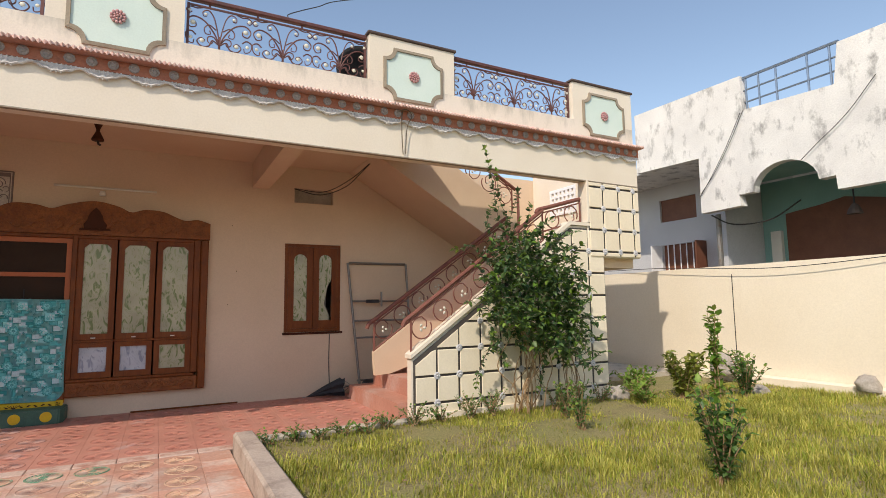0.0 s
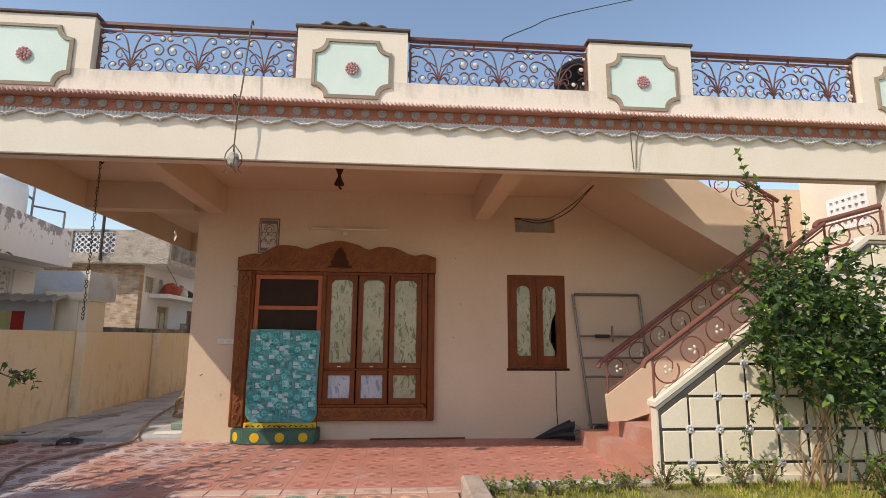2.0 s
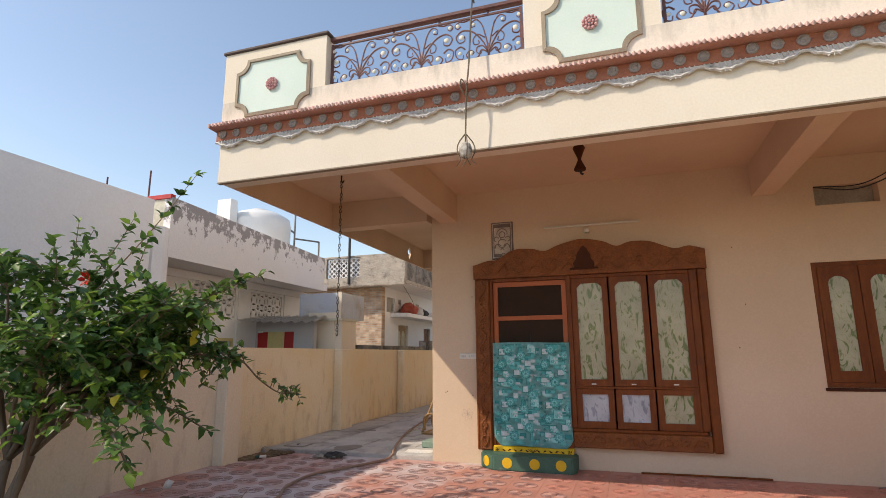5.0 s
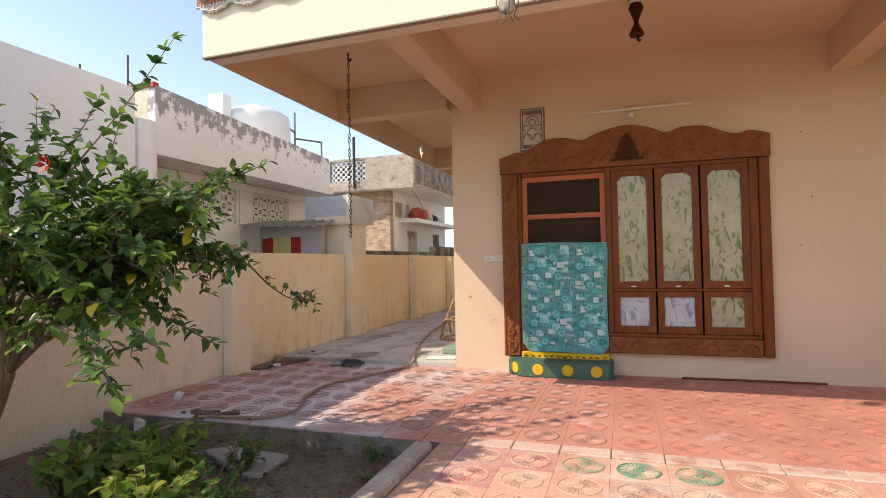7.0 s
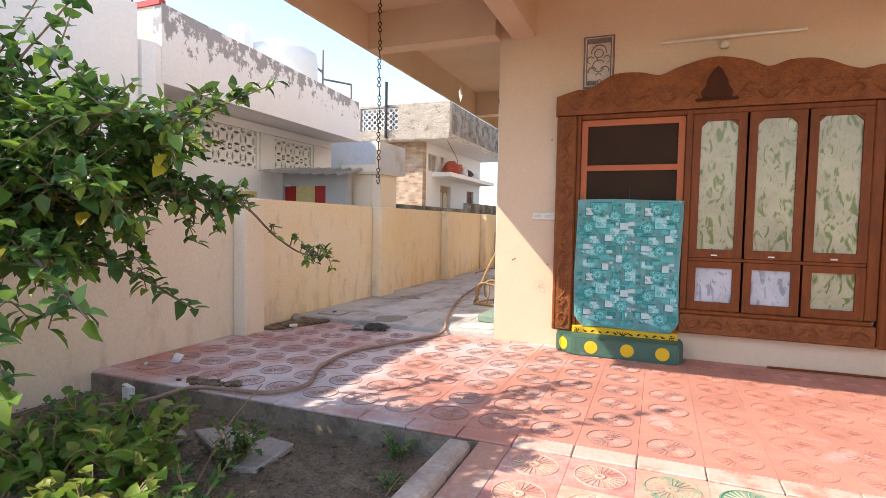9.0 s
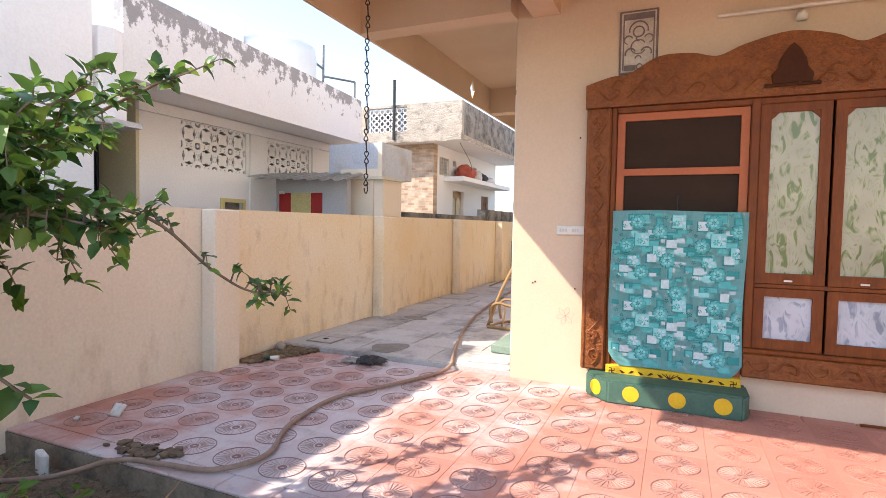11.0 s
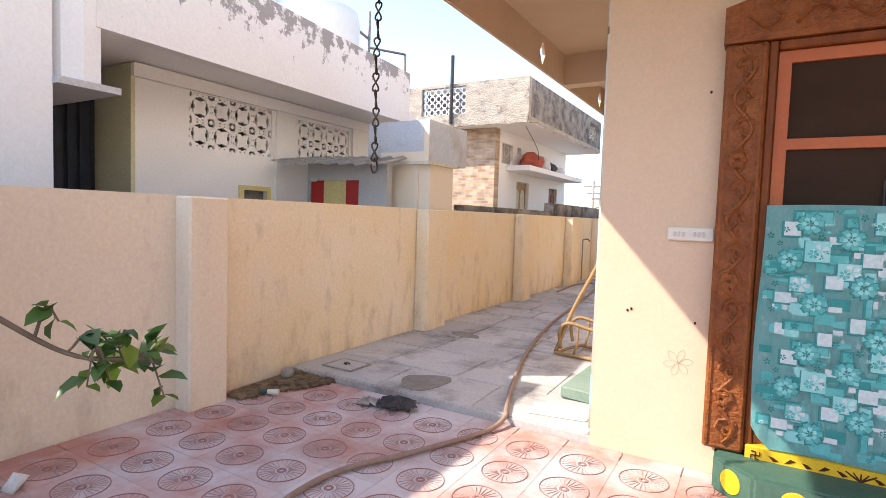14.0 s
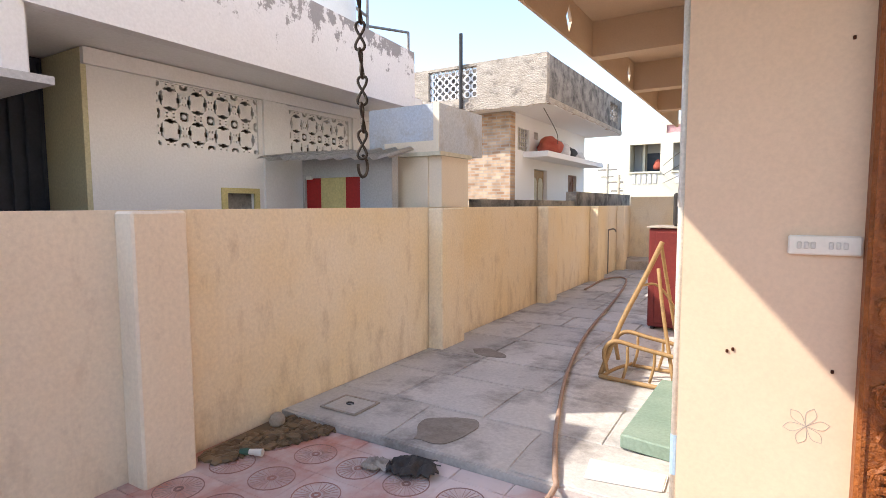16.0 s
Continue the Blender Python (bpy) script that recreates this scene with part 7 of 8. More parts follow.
hatch = thing("inspection_cover", (-4.5, 7.87, PASSAGE), "square cement inspection cover with a lifting ring", "cover")
part("rim", wall_sheet("y", 0, 0.01, -0.15, 0.15, -0.13, 0.13, ((-0.135, 0.135, -0.115, 0.115),)), STONE, hatch).matrix_basis = Matrix.Translation((-4.52, 7.87, PASSAGE + 0.01)) @ Matrix.Rotation(-math.pi / 2, 4, "X")
part("lid", soft_box(-4.65, -4.39, 7.76, 7.98, PASSAGE, PASSAGE + 0.009, 0.003), FLAG, hatch)
part("ring", tube(bmesh.new(), [(-4.52 + 0.025 * math.cos(a * 0.5), 7.87 + 0.02 * math.sin(a * 0.5), PASSAGE + 0.014) for a in range(12)], 0.005, None, 4), WIRE, hatch)

# drain pipes on the house corner
pipe = thing("drain_pipe", (-2.52, 7.72, PASSAGE), "white plastic drain pipe with a blue band", "pipe")
part("pipe", tube(bmesh.new(), [(-2.495, 7.715, PASSAGE), (-2.495, 7.715, 3.16)], 0.018, None, 12), PVC, pipe, smooth=True)
part("collar", tube(bmesh.new(), [(-2.495, 7.715, 1.62), (-2.495, 7.715, 1.70)], 0.0205, None, 12), PVC, pipe)
part("collar", tube(bmesh.new(), [(-2.495, 7.715, 2.60), (-2.495, 7.715, 2.64)], 0.0205, None, 12), TAN_TRIM, pipe)
part("blue_band", tube(bmesh.new(), [(-2.495, 7.715, 0.44), (-2.495, 7.715, 0.62)], 0.0195, None, 12), PVC_BLUE, pipe, "blue painted band")

# maroon cabinet with an old television
cab = thing("steel_cabinet", (-2.9, 11.4, PASSAGE), "maroon steel cabinet standing in the passage", "cabinet")
part("body", soft_box(-3.27, -2.52, 11.20, 11.70, PASSAGE + 0.03, 1.38, 0.012), MAROON_STEEL, cab)
part("door", soft_box(-3.20, -2.90, 11.185, 11.20, PASSAGE + 0.08, 1.34, 0.005), MAROON_STEEL, cab)
part("door", soft_box(-2.89, -2.58, 11.185, 11.20, PASSAGE + 0.08, 1.34, 0.005), MAROON_STEEL, cab)
for x, y in ((-3.22, 11.25), (-2.57, 11.25), (-3.22, 11.65), (-2.57, 11.65)):
    part("foot", box(bmesh.new(), x - 0.02, x + 0.02, y - 0.02, y + 0.02, PASSAGE, PASSAGE + 0.03), WIRE, cab)
part("top_sheet", soft_box(-3.29, -2.51, 11.18, 11.72, 1.382, 1.40, 0.004), STONE, cab)
tv = thing("old_television", (-2.75, 11.45, 1.40), "black cased old television on the cabinet", "television")
part("case", soft_box(-3.05, -2.55, 11.25, 11.35, 1.402, 1.75, 0.02), WIRE, tv)
part("back", prism(bmesh.new(), [(-3.0, 11.352), (-2.6, 11.352), (-2.68, 11.65), (-2.92, 11.65)], "z", 1.402, 1.68), WIRE, tv)
part("screen", soft_box(-3.01, -2.59, 11.242, 11.25, 1.45, 1.71, 0.004), BLUE_DARK, tv)

# broken cane chair
chair = thing("cane_chair", (-3.0, 9.4, PASSAGE), "broken yellowed cane chair leaning on its back", "chair")
def cane(name, pts, r=0.016):
    part(name, tube(bmesh.new(), smooth_line(pts, 5), r, None, 7), CANE, chair, smooth=True)
Z = PASSAGE
cane("back_pole", [(-3.25, 9.30, Z + 0.02), (-3.12, 9.36, Z + 0.42), (-2.96, 9.45, Z + 0.80), (-2.86, 9.50, Z + 1.05)], 0.019)
cane("back_pole", [(-2.78, 9.70, Z + 0.35), (-2.84, 9.62, Z + 0.75), (-2.87, 9.52, Z + 1.02)], 0.014)
cane("back_pole", [(-2.72, 9.30, Z + 0.02), (-2.82, 9.40, Z + 0.5), (-2.88, 9.48, Z + 0.85)], 0.014)
cane("front_runner", [(-3.25, 9.28, Z + 0.02), (-2.95, 9.24, Z + 0.02), (-2.68, 9.22, Z + 0.02)], 0.017)
cane("back_runner", [(-3.12, 9.70, Z + 0.02), (-2.9, 9.68, Z + 0.02), (-2.66, 9.66, Z + 0.02)], 0.015)
for y in (9.30, 9.66):
    cane("arm", [(-3.20, y, Z + 0.06), (-3.22, y, Z + 0.22), (-3.14, y, Z + 0.30), (-2.95, y, Z + 0.27), (-2.68, y, Z + 0.23)], 0.017)
    for x in (-3.05, -2.86):
        cane("arm_post", [(x - 0.03, y, Z + 0.02), (x, y, Z + 0.15), (x, y, Z + 0.27)], 0.011)
cane("side_runner", [(-3.23, 9.28, Z + 0.02), (-3.18, 9.5, Z + 0.03), (-3.10, 9.70, Z + 0.03)], 0.014)
cane("back_rail", [(-3.0, 9.42, Z + 0.72), (-2.88, 9.56, Z + 0.70), (-2.70, 9.62, Z + 0.42)], 0.010)
tap = thing("wall_tap", (-4.8, 15.6, 1.2), "small brass tap on a pipe by the wall", "tap")
part("riser", tube(bmesh.new(), [(-4.82, 15.6, PASSAGE), (-4.82, 15.6, 1.15)], 0.013), GREY_STEEL, tap)
part("spout", tube(bmesh.new(), smooth_line([(-4.82, 15.6, 1.15), (-4.72, 15.6, 1.17), (-4.68, 15.6, 1.12)], 4), 0.014), GREY_STEEL, tap)
setting("wash_platform", soft_box(-4.86, -3.9, 16.6, 17.6, 0.2, 0.48, 0.02), CONCRETE, "low concrete wash platform at the passage end", "platform")

# ---- plants ----
class Leaves:
    """Many small folded leaves, gathered as plain lists and turned into one mesh."""

    def __init__(self):
        self.v, self.f = [], []

    def leaf(self, p, way, length, width, rng_, droop=0.25):
        p, d = Vector(p), Vector(way).normalized()
        side = d.cross(Vector((rng_.uniform(-0.5, 0.5), rng_.uniform(-0.5, 0.5), 1)))
        side = side.normalized() if side.length > 1e-4 else d.orthogonal().normalized()
        up = side.cross(d)
        b, f = len(self.v), 0.16 * width
        for t_, w in ((0.0, 0.0), (0.32, 0.5), (0.32, 0.0), (0.32, -0.5), (0.72, 0.34), (0.72, 0.0), (0.72, -0.34), (1.0, 0.0)):
            q = p + d * (length * t_) + side * (width * w) + up * ((f if w else 0) - droop * length * t_ * t_)
            self.v.append(tuple(q))
        self.f += [(b, b + 2, b + 1), (b, b + 3, b + 2), (b + 1, b + 2, b + 5, b + 4), (b + 2, b + 3, b + 6, b + 5), (b + 4, b + 5, b + 7), (b + 5, b + 6, b + 7)]

    def mesh(self, name, mat):
        me = bpy.data.meshes.new(name)
        me.from_pydata(self.v, [], self.f)
        me.materials.append(mat)
        me.polygons.foreach_set("use_smooth", [True] * len(me.polygons))
        return me

    def under(self, name, mat, parent, label=""):
        ob = new(name, self.mesh(name, mat))
        ob.parent = parent
        if parent.type == "EMPTY":
            ob.matrix_parent_inverse = parent.matrix_basis.inverted()
        return tagged(ob, label)


def dressed_twig(wood, leaves, young, pts, rng_, size, gap, r0=0.006, fresh_tip=True):
    """A twig along the points, with leaves set round it and brighter ones at the tip."""
    line = smooth_line(pts, 5)
    tube(wood, line, r0, 0.002, 4)
    total = 0.0
    for i in range(1, len(line)):
        seg = line[i] - line[i - 1]
        total += seg.length
        while total > gap:
            total -= gap
            d = seg.normalized()
            turn_ = Vector((rng_.gauss(0, 1), rng_.gauss(0, 1), rng_.gauss(0.25, 0.7))).normalized()
            way = (d * 0.5 + turn_ * 0.9)
            s = size * rng_.uniform(0.65, 1.25)
            bunch = young if fresh_tip and i > len(line) * 0.78 and rng_.random() < 0.7 else leaves
            bunch.leaf(line[i], way, s, s * rng_.uniform(0.55, 0.75), rng_, rng_.uniform(0.05, 0.5))


rng = random.Random(11)
tree = thing("hibiscus_tree", (-4.05, 3.72, BED_L), "leafy hibiscus tree with one red flower", "tree")
wood, twigs, leaves, young = bmesh.new(), bmesh.new(), Leaves(), Leaves()
base = Vector((-4.05, 3.72, BED_L - 0.02))
TARGETS = ((-2.86, 5.25, 1.19), (-3.36, 5.15, 2.20), (-3.87, 5.17, 1.97), (-3.08, 4.30, 1.78), (-3.30, 3.95, 1.92), (-3.15, 4.5, 1.52), (-2.81, 4.18, 1.02), (-2.55, 3.55, 1.10), (-3.05, 3.25, 1.62), (-3.55, 4.40, 1.98), (-3.55, 3.95, 2.12), (-3.24, 4.80, 1.54), (-3.5, 4.45, 1.35), (-2.92, 3.80, 1.45), (-3.85, 4.55, 1.55), (-3.35, 3.45, 1.95), (-4.25, 4.30, 1.95), (-2.95, 4.0, 1.86), (-4.40, 3.75, 2.25), (-3.6, 4.2, 1.6), (-3.06, 3.88, 1.18), (-2.85, 4.50, 1.45), (-3.9, 3.5, 2.05), (-2.45, 3.28, 0.95), (-3.3, 3.6, 1.45), (-3.12, 4.15, 1.98), (-3.22, 4.62, 2.0), (-3.38, 4.92, 2.08))
forks = [base + Vector((0.02, 0.03, 0.42)), base + Vector((-0.10, 0.12, 0.75)), base + Vector((0.14, 0.10, 0.80))]
tube(wood, smooth_line([base, base + Vector((0.03, 0.0, 0.2)), forks[0]], 4), 0.06, 0.045, 8)
tube(wood, smooth_line([forks[0], forks[0] + Vector((-0.07, 0.03, 0.15)), forks[1]], 4), 0.04, 0.032, 7)
tube(wood, smooth_line([forks[0], forks[0] + Vector((0.08, 0.02, 0.16)), forks[2]], 4), 0.04, 0.030, 7)
for stem in ((-0.28, 0.10, 0.80), (0.30, -0.05, 0.75), (-0.12, -0.16, 0.9)):
    tube(wood, smooth_line([base + Vector((stem[0] * 0.15, stem[1] * 0.15, 0.1)), base + Vector((stem[0] * 0.6, stem[1] * 0.6, 0.42)), base + Vector(stem), base + Vector((stem[0] * 1.3, stem[1] * 1.4, 1.25))], 4), 0.03, 0.012, 6)
for k, t_ in enumerate(TARGETS):
    t_ = Vector(t_)
    f0 = forks[1 + k % 2]
    lift = Vector((0, 0, 0.20 if k == 0 else 0.28 if t_.z < 1.6 else 0.1))
    limb = smooth_line([f0, Vector((-3.62, 4.30, 1.55)), Vector((-3.24, 4.78, 1.54)), Vector((-3.06, 5.02, 1.30)), Vector((-2.96, 5.14, 1.20)), t_], 7) if k == 0 else smooth_line([f0, f0.lerp(t_, 0.35) + lift + Vector((rng.gauss(0, 0.05), rng.gauss(0, 0.05), 0)), f0.lerp(t_, 0.72) + lift * 0.8, t_], 7)
    tube(wood, limb, 0.010 if k == 0 else 0.018, 0.004, 5)
    dressed_twig(twigs, leaves, young, [limb[-7], limb[-4], limb[-1]], rng, 0.062 if k == 0 else 0.070, 0.018)
    n_tw = 14 if k == 0 else 8 if k in (1, 2, 27) else 12 if k in (6, 7, 11, 20, 23) else 20
    for q in range(n_tw):
        i = rng.randrange(int(len(limb) * 0.36), len(limb) - 1)
        p = limb[i]
        away = Vector((rng.gauss(0.1, 0.7), rng.gauss(0, 0.7), rng.gauss(0.05, 0.5))).normalized()
        reach = rng.uniform(0.04, 0.12) if k in (0, 1, 2, 6, 7, 11, 20, 21, 23, 27) else rng.uniform(0.15, 0.36)
        e = p + away * reach
        e.x = max(e.x, -4.80)
        dressed_twig(twigs, leaves, young, [p, p.lerp(e, 0.5) + Vector((0, 0, 0.03)), e - Vector((0, 0, 0.04))], rng, 0.055 if k == 0 else 0.074, 0.0165, 0.004)
# upright shoots over the crown
for p, e in (((-3.6, 3.9, 1.95), (-3.30, 4.39, 2.90)), ((-3.7, 3.9, 2.0), (-3.62, 4.15, 2.52)), ((-4.0, 3.9, 2.0), (-3.95, 4.1, 2.45)), ((-4.2, 4.1, 2.0), (-4.25, 4.2, 2.55)), ((-3.45, 3.95, 1.9), (-3.40, 4.1, 2.35)), ((-3.4, 5.0, 2.1), (-3.2, 5.2, 2.25))):
    p, e = Vector(p), Vector(e)
    dressed_twig(twigs, leaves, young, [p, p.lerp(e, 0.5) + Vector((0.03, 0, 0)), e], rng, 0.070, 0.021, 0.006)
part("trunk", wood, BARK, tree, "grey-brown trunk and limbs", smooth=True)
tagged(part("branchwork", twigs, BARK, tree), kind="stuff")
leaves.under("crown", HIBISCUS, tree)
young.under("young_foliage", FRESH, tree, "bright young leaves at the shoot tips")
bm = bmesh.new()
for k in range(6):
    a = k * math.pi / 3
    vs = [bm.verts.new((-3.47 + r * math.cos(a + s) * 1.1, 3.72 - 0.012 * u, 2.0 + r * math.sin(a + s))) for r, s, u in ((0.008, 0, 0), (0.035, 0.5, 1), (0.055, 0.1, 2.2), (0.035, -0.45, 1))]
    bm.faces.new(vs)
bmesh.ops.solidify(bm, geom=bm.faces[:], thickness=0.002)
part("flower", bm, PETAL, tree, "open red hibiscus flower")
gold = Leaves()
for p in ((-3.02, 4.22, 1.68), (-3.01, 4.20, 1.63), (-2.85, 3.5, 1.30), (-3.2, 4.0, 1.42)):
    gold.leaf(p, (0.3, -0.6, -0.5), 0.08, 0.06, rng)
gold.under("yellow_foliage", YELLOW_LEAF, tree, "few dying yellow leaves")


def shrub(name, at, height, spread, stems, size, mat, young_mat, label, category="shrub", gap=0.03, seed=1, tops=None):
    r_ = random.Random(seed)
    root = thing(name, at, label, category)
    w_, l_, y_ = bmesh.new(), Leaves(), Leaves()
    at = Vector(at)
    for k in range(stems):
        a, h = r_.uniform(0, 6.28), height * r_.uniform(0.55, 1.0)
        e = at + Vector((spread * r_.uniform(0.2, 1) * math.cos(a), spread * r_.uniform(0.2, 1) * math.sin(a), h))
        m_ = at.lerp(e, 0.5) + Vector((0, 0, h * 0.12))
        dressed_twig(w_, l_, y_, [at + Vector((r_.gauss(0, 0.02), r_.gauss(0, 0.02), 0)), m_, e], r_, size, gap, 0.007)
    tagged(part("stem_tangle", w_, DRY_STEM, root), kind="stuff")
    tagged(l_.under("foliage", mat, root), kind="stuff")
    tagged(y_.under("young_foliage", young_mat, root), kind="stuff")
    return root


# creeper bush against the stair wall
rng = random.Random(21)
bush = thing("creeper_bush", (3.95, 5.0, BED_R), "dense dark green creeper bush against the stair wall", "bush")
w_, l_, y_, dry = bmesh.new(), Leaves(), Leaves(), bmesh.new()
for k in range(15):
    s = Vector((rng.gauss(3.92, 0.13), rng.uniform(4.93, 5.16), BED_R))
    tube(dry, smooth_line([s, s + Vector((rng.gauss(0, 0.10), rng.gauss(-0.03, 0.03), 0.28)), s + Vector((rng.gauss(0, 0.12), rng.gauss(-0.02, 0.02), 0.55)), s + Vector((rng.gauss(0, 0.16), rng.gauss(-0.04, 0.03), 1.0))], 5), rng.uniform(0.005, 0.012), 0.004, 4)
for k in range(10):
    s = Vector((rng.gauss(4.65, 0.07), rng.uniform(4.95, 5.16), BED_R))
    tube(dry, smooth_line([s, s + Vector((rng.gauss(0, 0.09), 0, 0.35)), s + Vector((rng.gauss(-0.1, 0.1), 0, 0.8))], 5), 0.006, 0.003, 4)
count = 0
while count < 560:
    x, y, z = rng.uniform(3.15, 4.95), rng.uniform(4.62, 5.19), rng.uniform(0.75, 2.35)
    c = (x - 3.97) / 0.68, (z - 1.62) / 0.64
    fall = (x - 4.45) / 0.24, (z - 1.08) / 0.34
    if c[0] ** 2 + c[1] ** 2 > 1 + 0.35 * noise.noise((x * 3, z * 3, 2)) and fall[0] ** 2 + fall[1] ** 2 > 1:
        continue
    count += 1
    p = Vector((x, y, z))
    e = p + Vector((rng.gauss(0, 0.10), rng.gauss(-0.09, 0.05), rng.gauss(0.02, 0.10)))
    dressed_twig(w_, l_, y_, [p, p.lerp(e, 0.5) + Vector((0, 0, 0.02)), e], rng, 0.066, 0.015, 0.003)
for vine in ([(3.75, 5.05, 2.1), (3.65, 5.12, 2.6), (3.62, 5.15, 2.95), (3.50, 5.12, 3.35)], [(3.7, 5.1, 2.2), (3.85, 5.1, 2.6), (3.98, 5.15, 2.85), (4.02, 5.2, 2.95)], [(3.5, 5.0, 1.9), (3.25, 5.0, 2.15), (3.02, 5.05, 2.12)], [(4.4, 4.9, 2.1), (4.7, 5.0, 2.0), (4.95, 5.1, 1.7)], [(4.8, 5.0, 1.3), (5.0, 5.1, 1.35), (5.12, 5.15, 1.25)], [(3.8, 5.1, 2.2), (3.80, 5.12, 2.5), (3.70, 5.15, 2.8), (3.66, 5.12, 3.1)], [(3.9, 5.1, 2.2), (4.10, 5.15, 2.5), (4.2, 5.18, 2.75)], [(3.6, 5.05, 2.0), (3.5, 5.1, 2.4), (3.58, 5.15, 2.65)], [(3.5, 5.0, 1.1), (3.35, 5.05, 0.85), (3.30, 5.1, 0.6)], [(4.1, 4.9, 1.1), (4.15, 4.95, 0.8), (4.05, 5.0, 0.5)]):
    dressed_twig(w_, l_, y_, vine, rng, 0.060, 0.014, 0.005)
tagged(part("branchwork", w_, BARK, bush), kind="stuff")
tagged(part("stem_tangle", dry, DRY_STEM, bush, "bare dry brown stems"), kind="stuff")
tagged(l_.under("foliage", CREEPER, bush), kind="stuff")
tagged(y_.under("young_foliage", FRESH, bush), kind="stuff")

shrub("garden_shrub", (3.57, 2.32, BED_R), 0.68, 0.26, 28, 0.058, WEED, FRESH, "knee-high green garden shrub in the lawn", gap=0.027, seed=3)
shrub("sapling", (6.6, 4.50, BED_R), 1.22, 0.12, 7, 0.12, FRESH, YELLOWISH, "tall young sapling with drooping leaves", "sapling", 0.05, 5)
shrub("yellow_shrub", (6.2, 4.70, BED_R), 0.58, 0.34, 36, 0.085, YELLOWISH, YELLOWISH, "yellow-green bushy garden plant", gap=0.026, seed=6)
shrub("garden_shrub", (6.9, 4.3, BED_R), 0.62, 0.34, 30, 0.06, WEED, FRESH, "low green shrub beside the boundary wall", gap=0.026, seed=7)
shrub("rose_plant", (3.86, 4.02, BED_R), 0.46, 0.16, 14, 0.045, WEED, FRESH, "small bushy rose plant in the lawn", gap=0.022, seed=8)
shrub("rose_plant", (4.15, 4.6, BED_R), 0.40, 0.20, 14, 0.045, WEED, FRESH, "small bushy rose plant by the stair wall", gap=0.022, seed=9)
for k, (x, y, h) in enumerate(((5.7, 5.0, 0.30), (6.1, 5.5, 0.32), (6.6, 5.7, 0.28), (5.5, 4.7, 0.22))):
    shrub("weed_clump", (x, y, BED_R), h, 0.30, 18, 0.06, FRESH, FRESH, "low bright green weeds by the stair wall", "weeds", 0.025, 30 + k)
for k, (x, y, h) in enumerate(((1.05, 4.95, 0.14), (1.3, 5.0, 0.16), (1.5, 4.98, 0.12), (1.75, 5.0, 0.15), (2.0, 5.0, 0.13), (2.2, 5.02, 0.17), (2.5, 5.02, 0.24), (2.85, 5.08, 0.18), (3.2, 5.05, 0.26), (3.5, 5.08, 0.30), (4.35, 5.0, 0.34), (4.75, 5.05, 0.30), (5.05, 5.0, 0.26))):
    shrub("weed_clump", (x, y, BED_R), h, 0.20, 14, 0.035, WEED, FRESH, "low weeds along the lawn edge", "weeds", 0.02, 40 + k)
shrub("leafy_weed", (-3.12, 4.15, BED_L), 0.42, 0.26, 26, 0.075, FRESH, YELLOWISH, "yellow-green leafy weeds in the shaded bed", "weeds", 0.026, 50)
shrub("leafy_weed", (-3.45, 4.45, BED_L), 0.34, 0.30, 22, 0.07, WEED, FRESH, "green leafy weeds in the shaded bed", "weeds", 0.026, 51)
shrub("leafy_weed", (-3.0, 4.62, BED_L), 0.24, 0.20, 14, 0.05, WEED, FRESH, "green leafy weeds beside the stone slab", "weeds", 0.024, 52)
shrub("leafy_weed", (-2.85, 3.75, BED_L), 0.38, 0.26, 22, 0.075, FRESH, YELLOWISH, "yellow-green leafy weeds in the shaded bed", "weeds", 0.026, 53)
shrub("leafy_weed", (-2.27, 5.06, BED_L), 0.15, 0.12, 10, 0.045, WEED, WEED, "small weed at the slab corner", "weeds", 0.022, 54)
shrub("leafy_weed", (-2.15, 4.75, BED_L), 0.10, 0.10, 8, 0.04, WEED, WEED, "small weed beside the kerb", "weeds", 0.022, 56)
shrub("leafy_weed", (-3.55, 4.05, BED_L), 0.36, 0.30, 26, 0.085, FRESH, YELLOWISH, "yellow-green leafy weeds in the shaded bed", "weeds", 0.03, 60)
shrub("leafy_weed", (-3.85, 4.45, BED_L), 0.28, 0.30, 22, 0.07, WEED, FRESH, "green leafy weeds in the shaded bed", "weeds", 0.028, 61)
shrub("leafy_weed", (-2.75, 4.1, BED_L), 0.26, 0.22, 18, 0.06, WEED, FRESH, "green leafy weeds in the shaded bed", "weeds", 0.028, 62)
shrub("leafy_weed", (-3.75, 4.0, BED_L), 0.30, 0.30, 20, 0.06, WEED, FRESH, "green leafy weeds under the tree", "weeds", 0.026, 57)
shrub("leafy_weed", (-4.2, 4.6, BED_L), 0.20, 0.30, 18, 0.05, WEED, WEED, "low dark weeds under the tree", "weeds", 0.026, 58)
stalk = smooth_line([(-3.05, 4.42, BED_L), (-2.98, 4.55, 0.35), (-2.93, 4.75, 0.52)], 5)
solid("dry_stalk", tube(bmesh.new(), stalk, 0.005, 0.003, 5), DRY_STEM, "thin dry grass stalk among the weeds", "stalk")

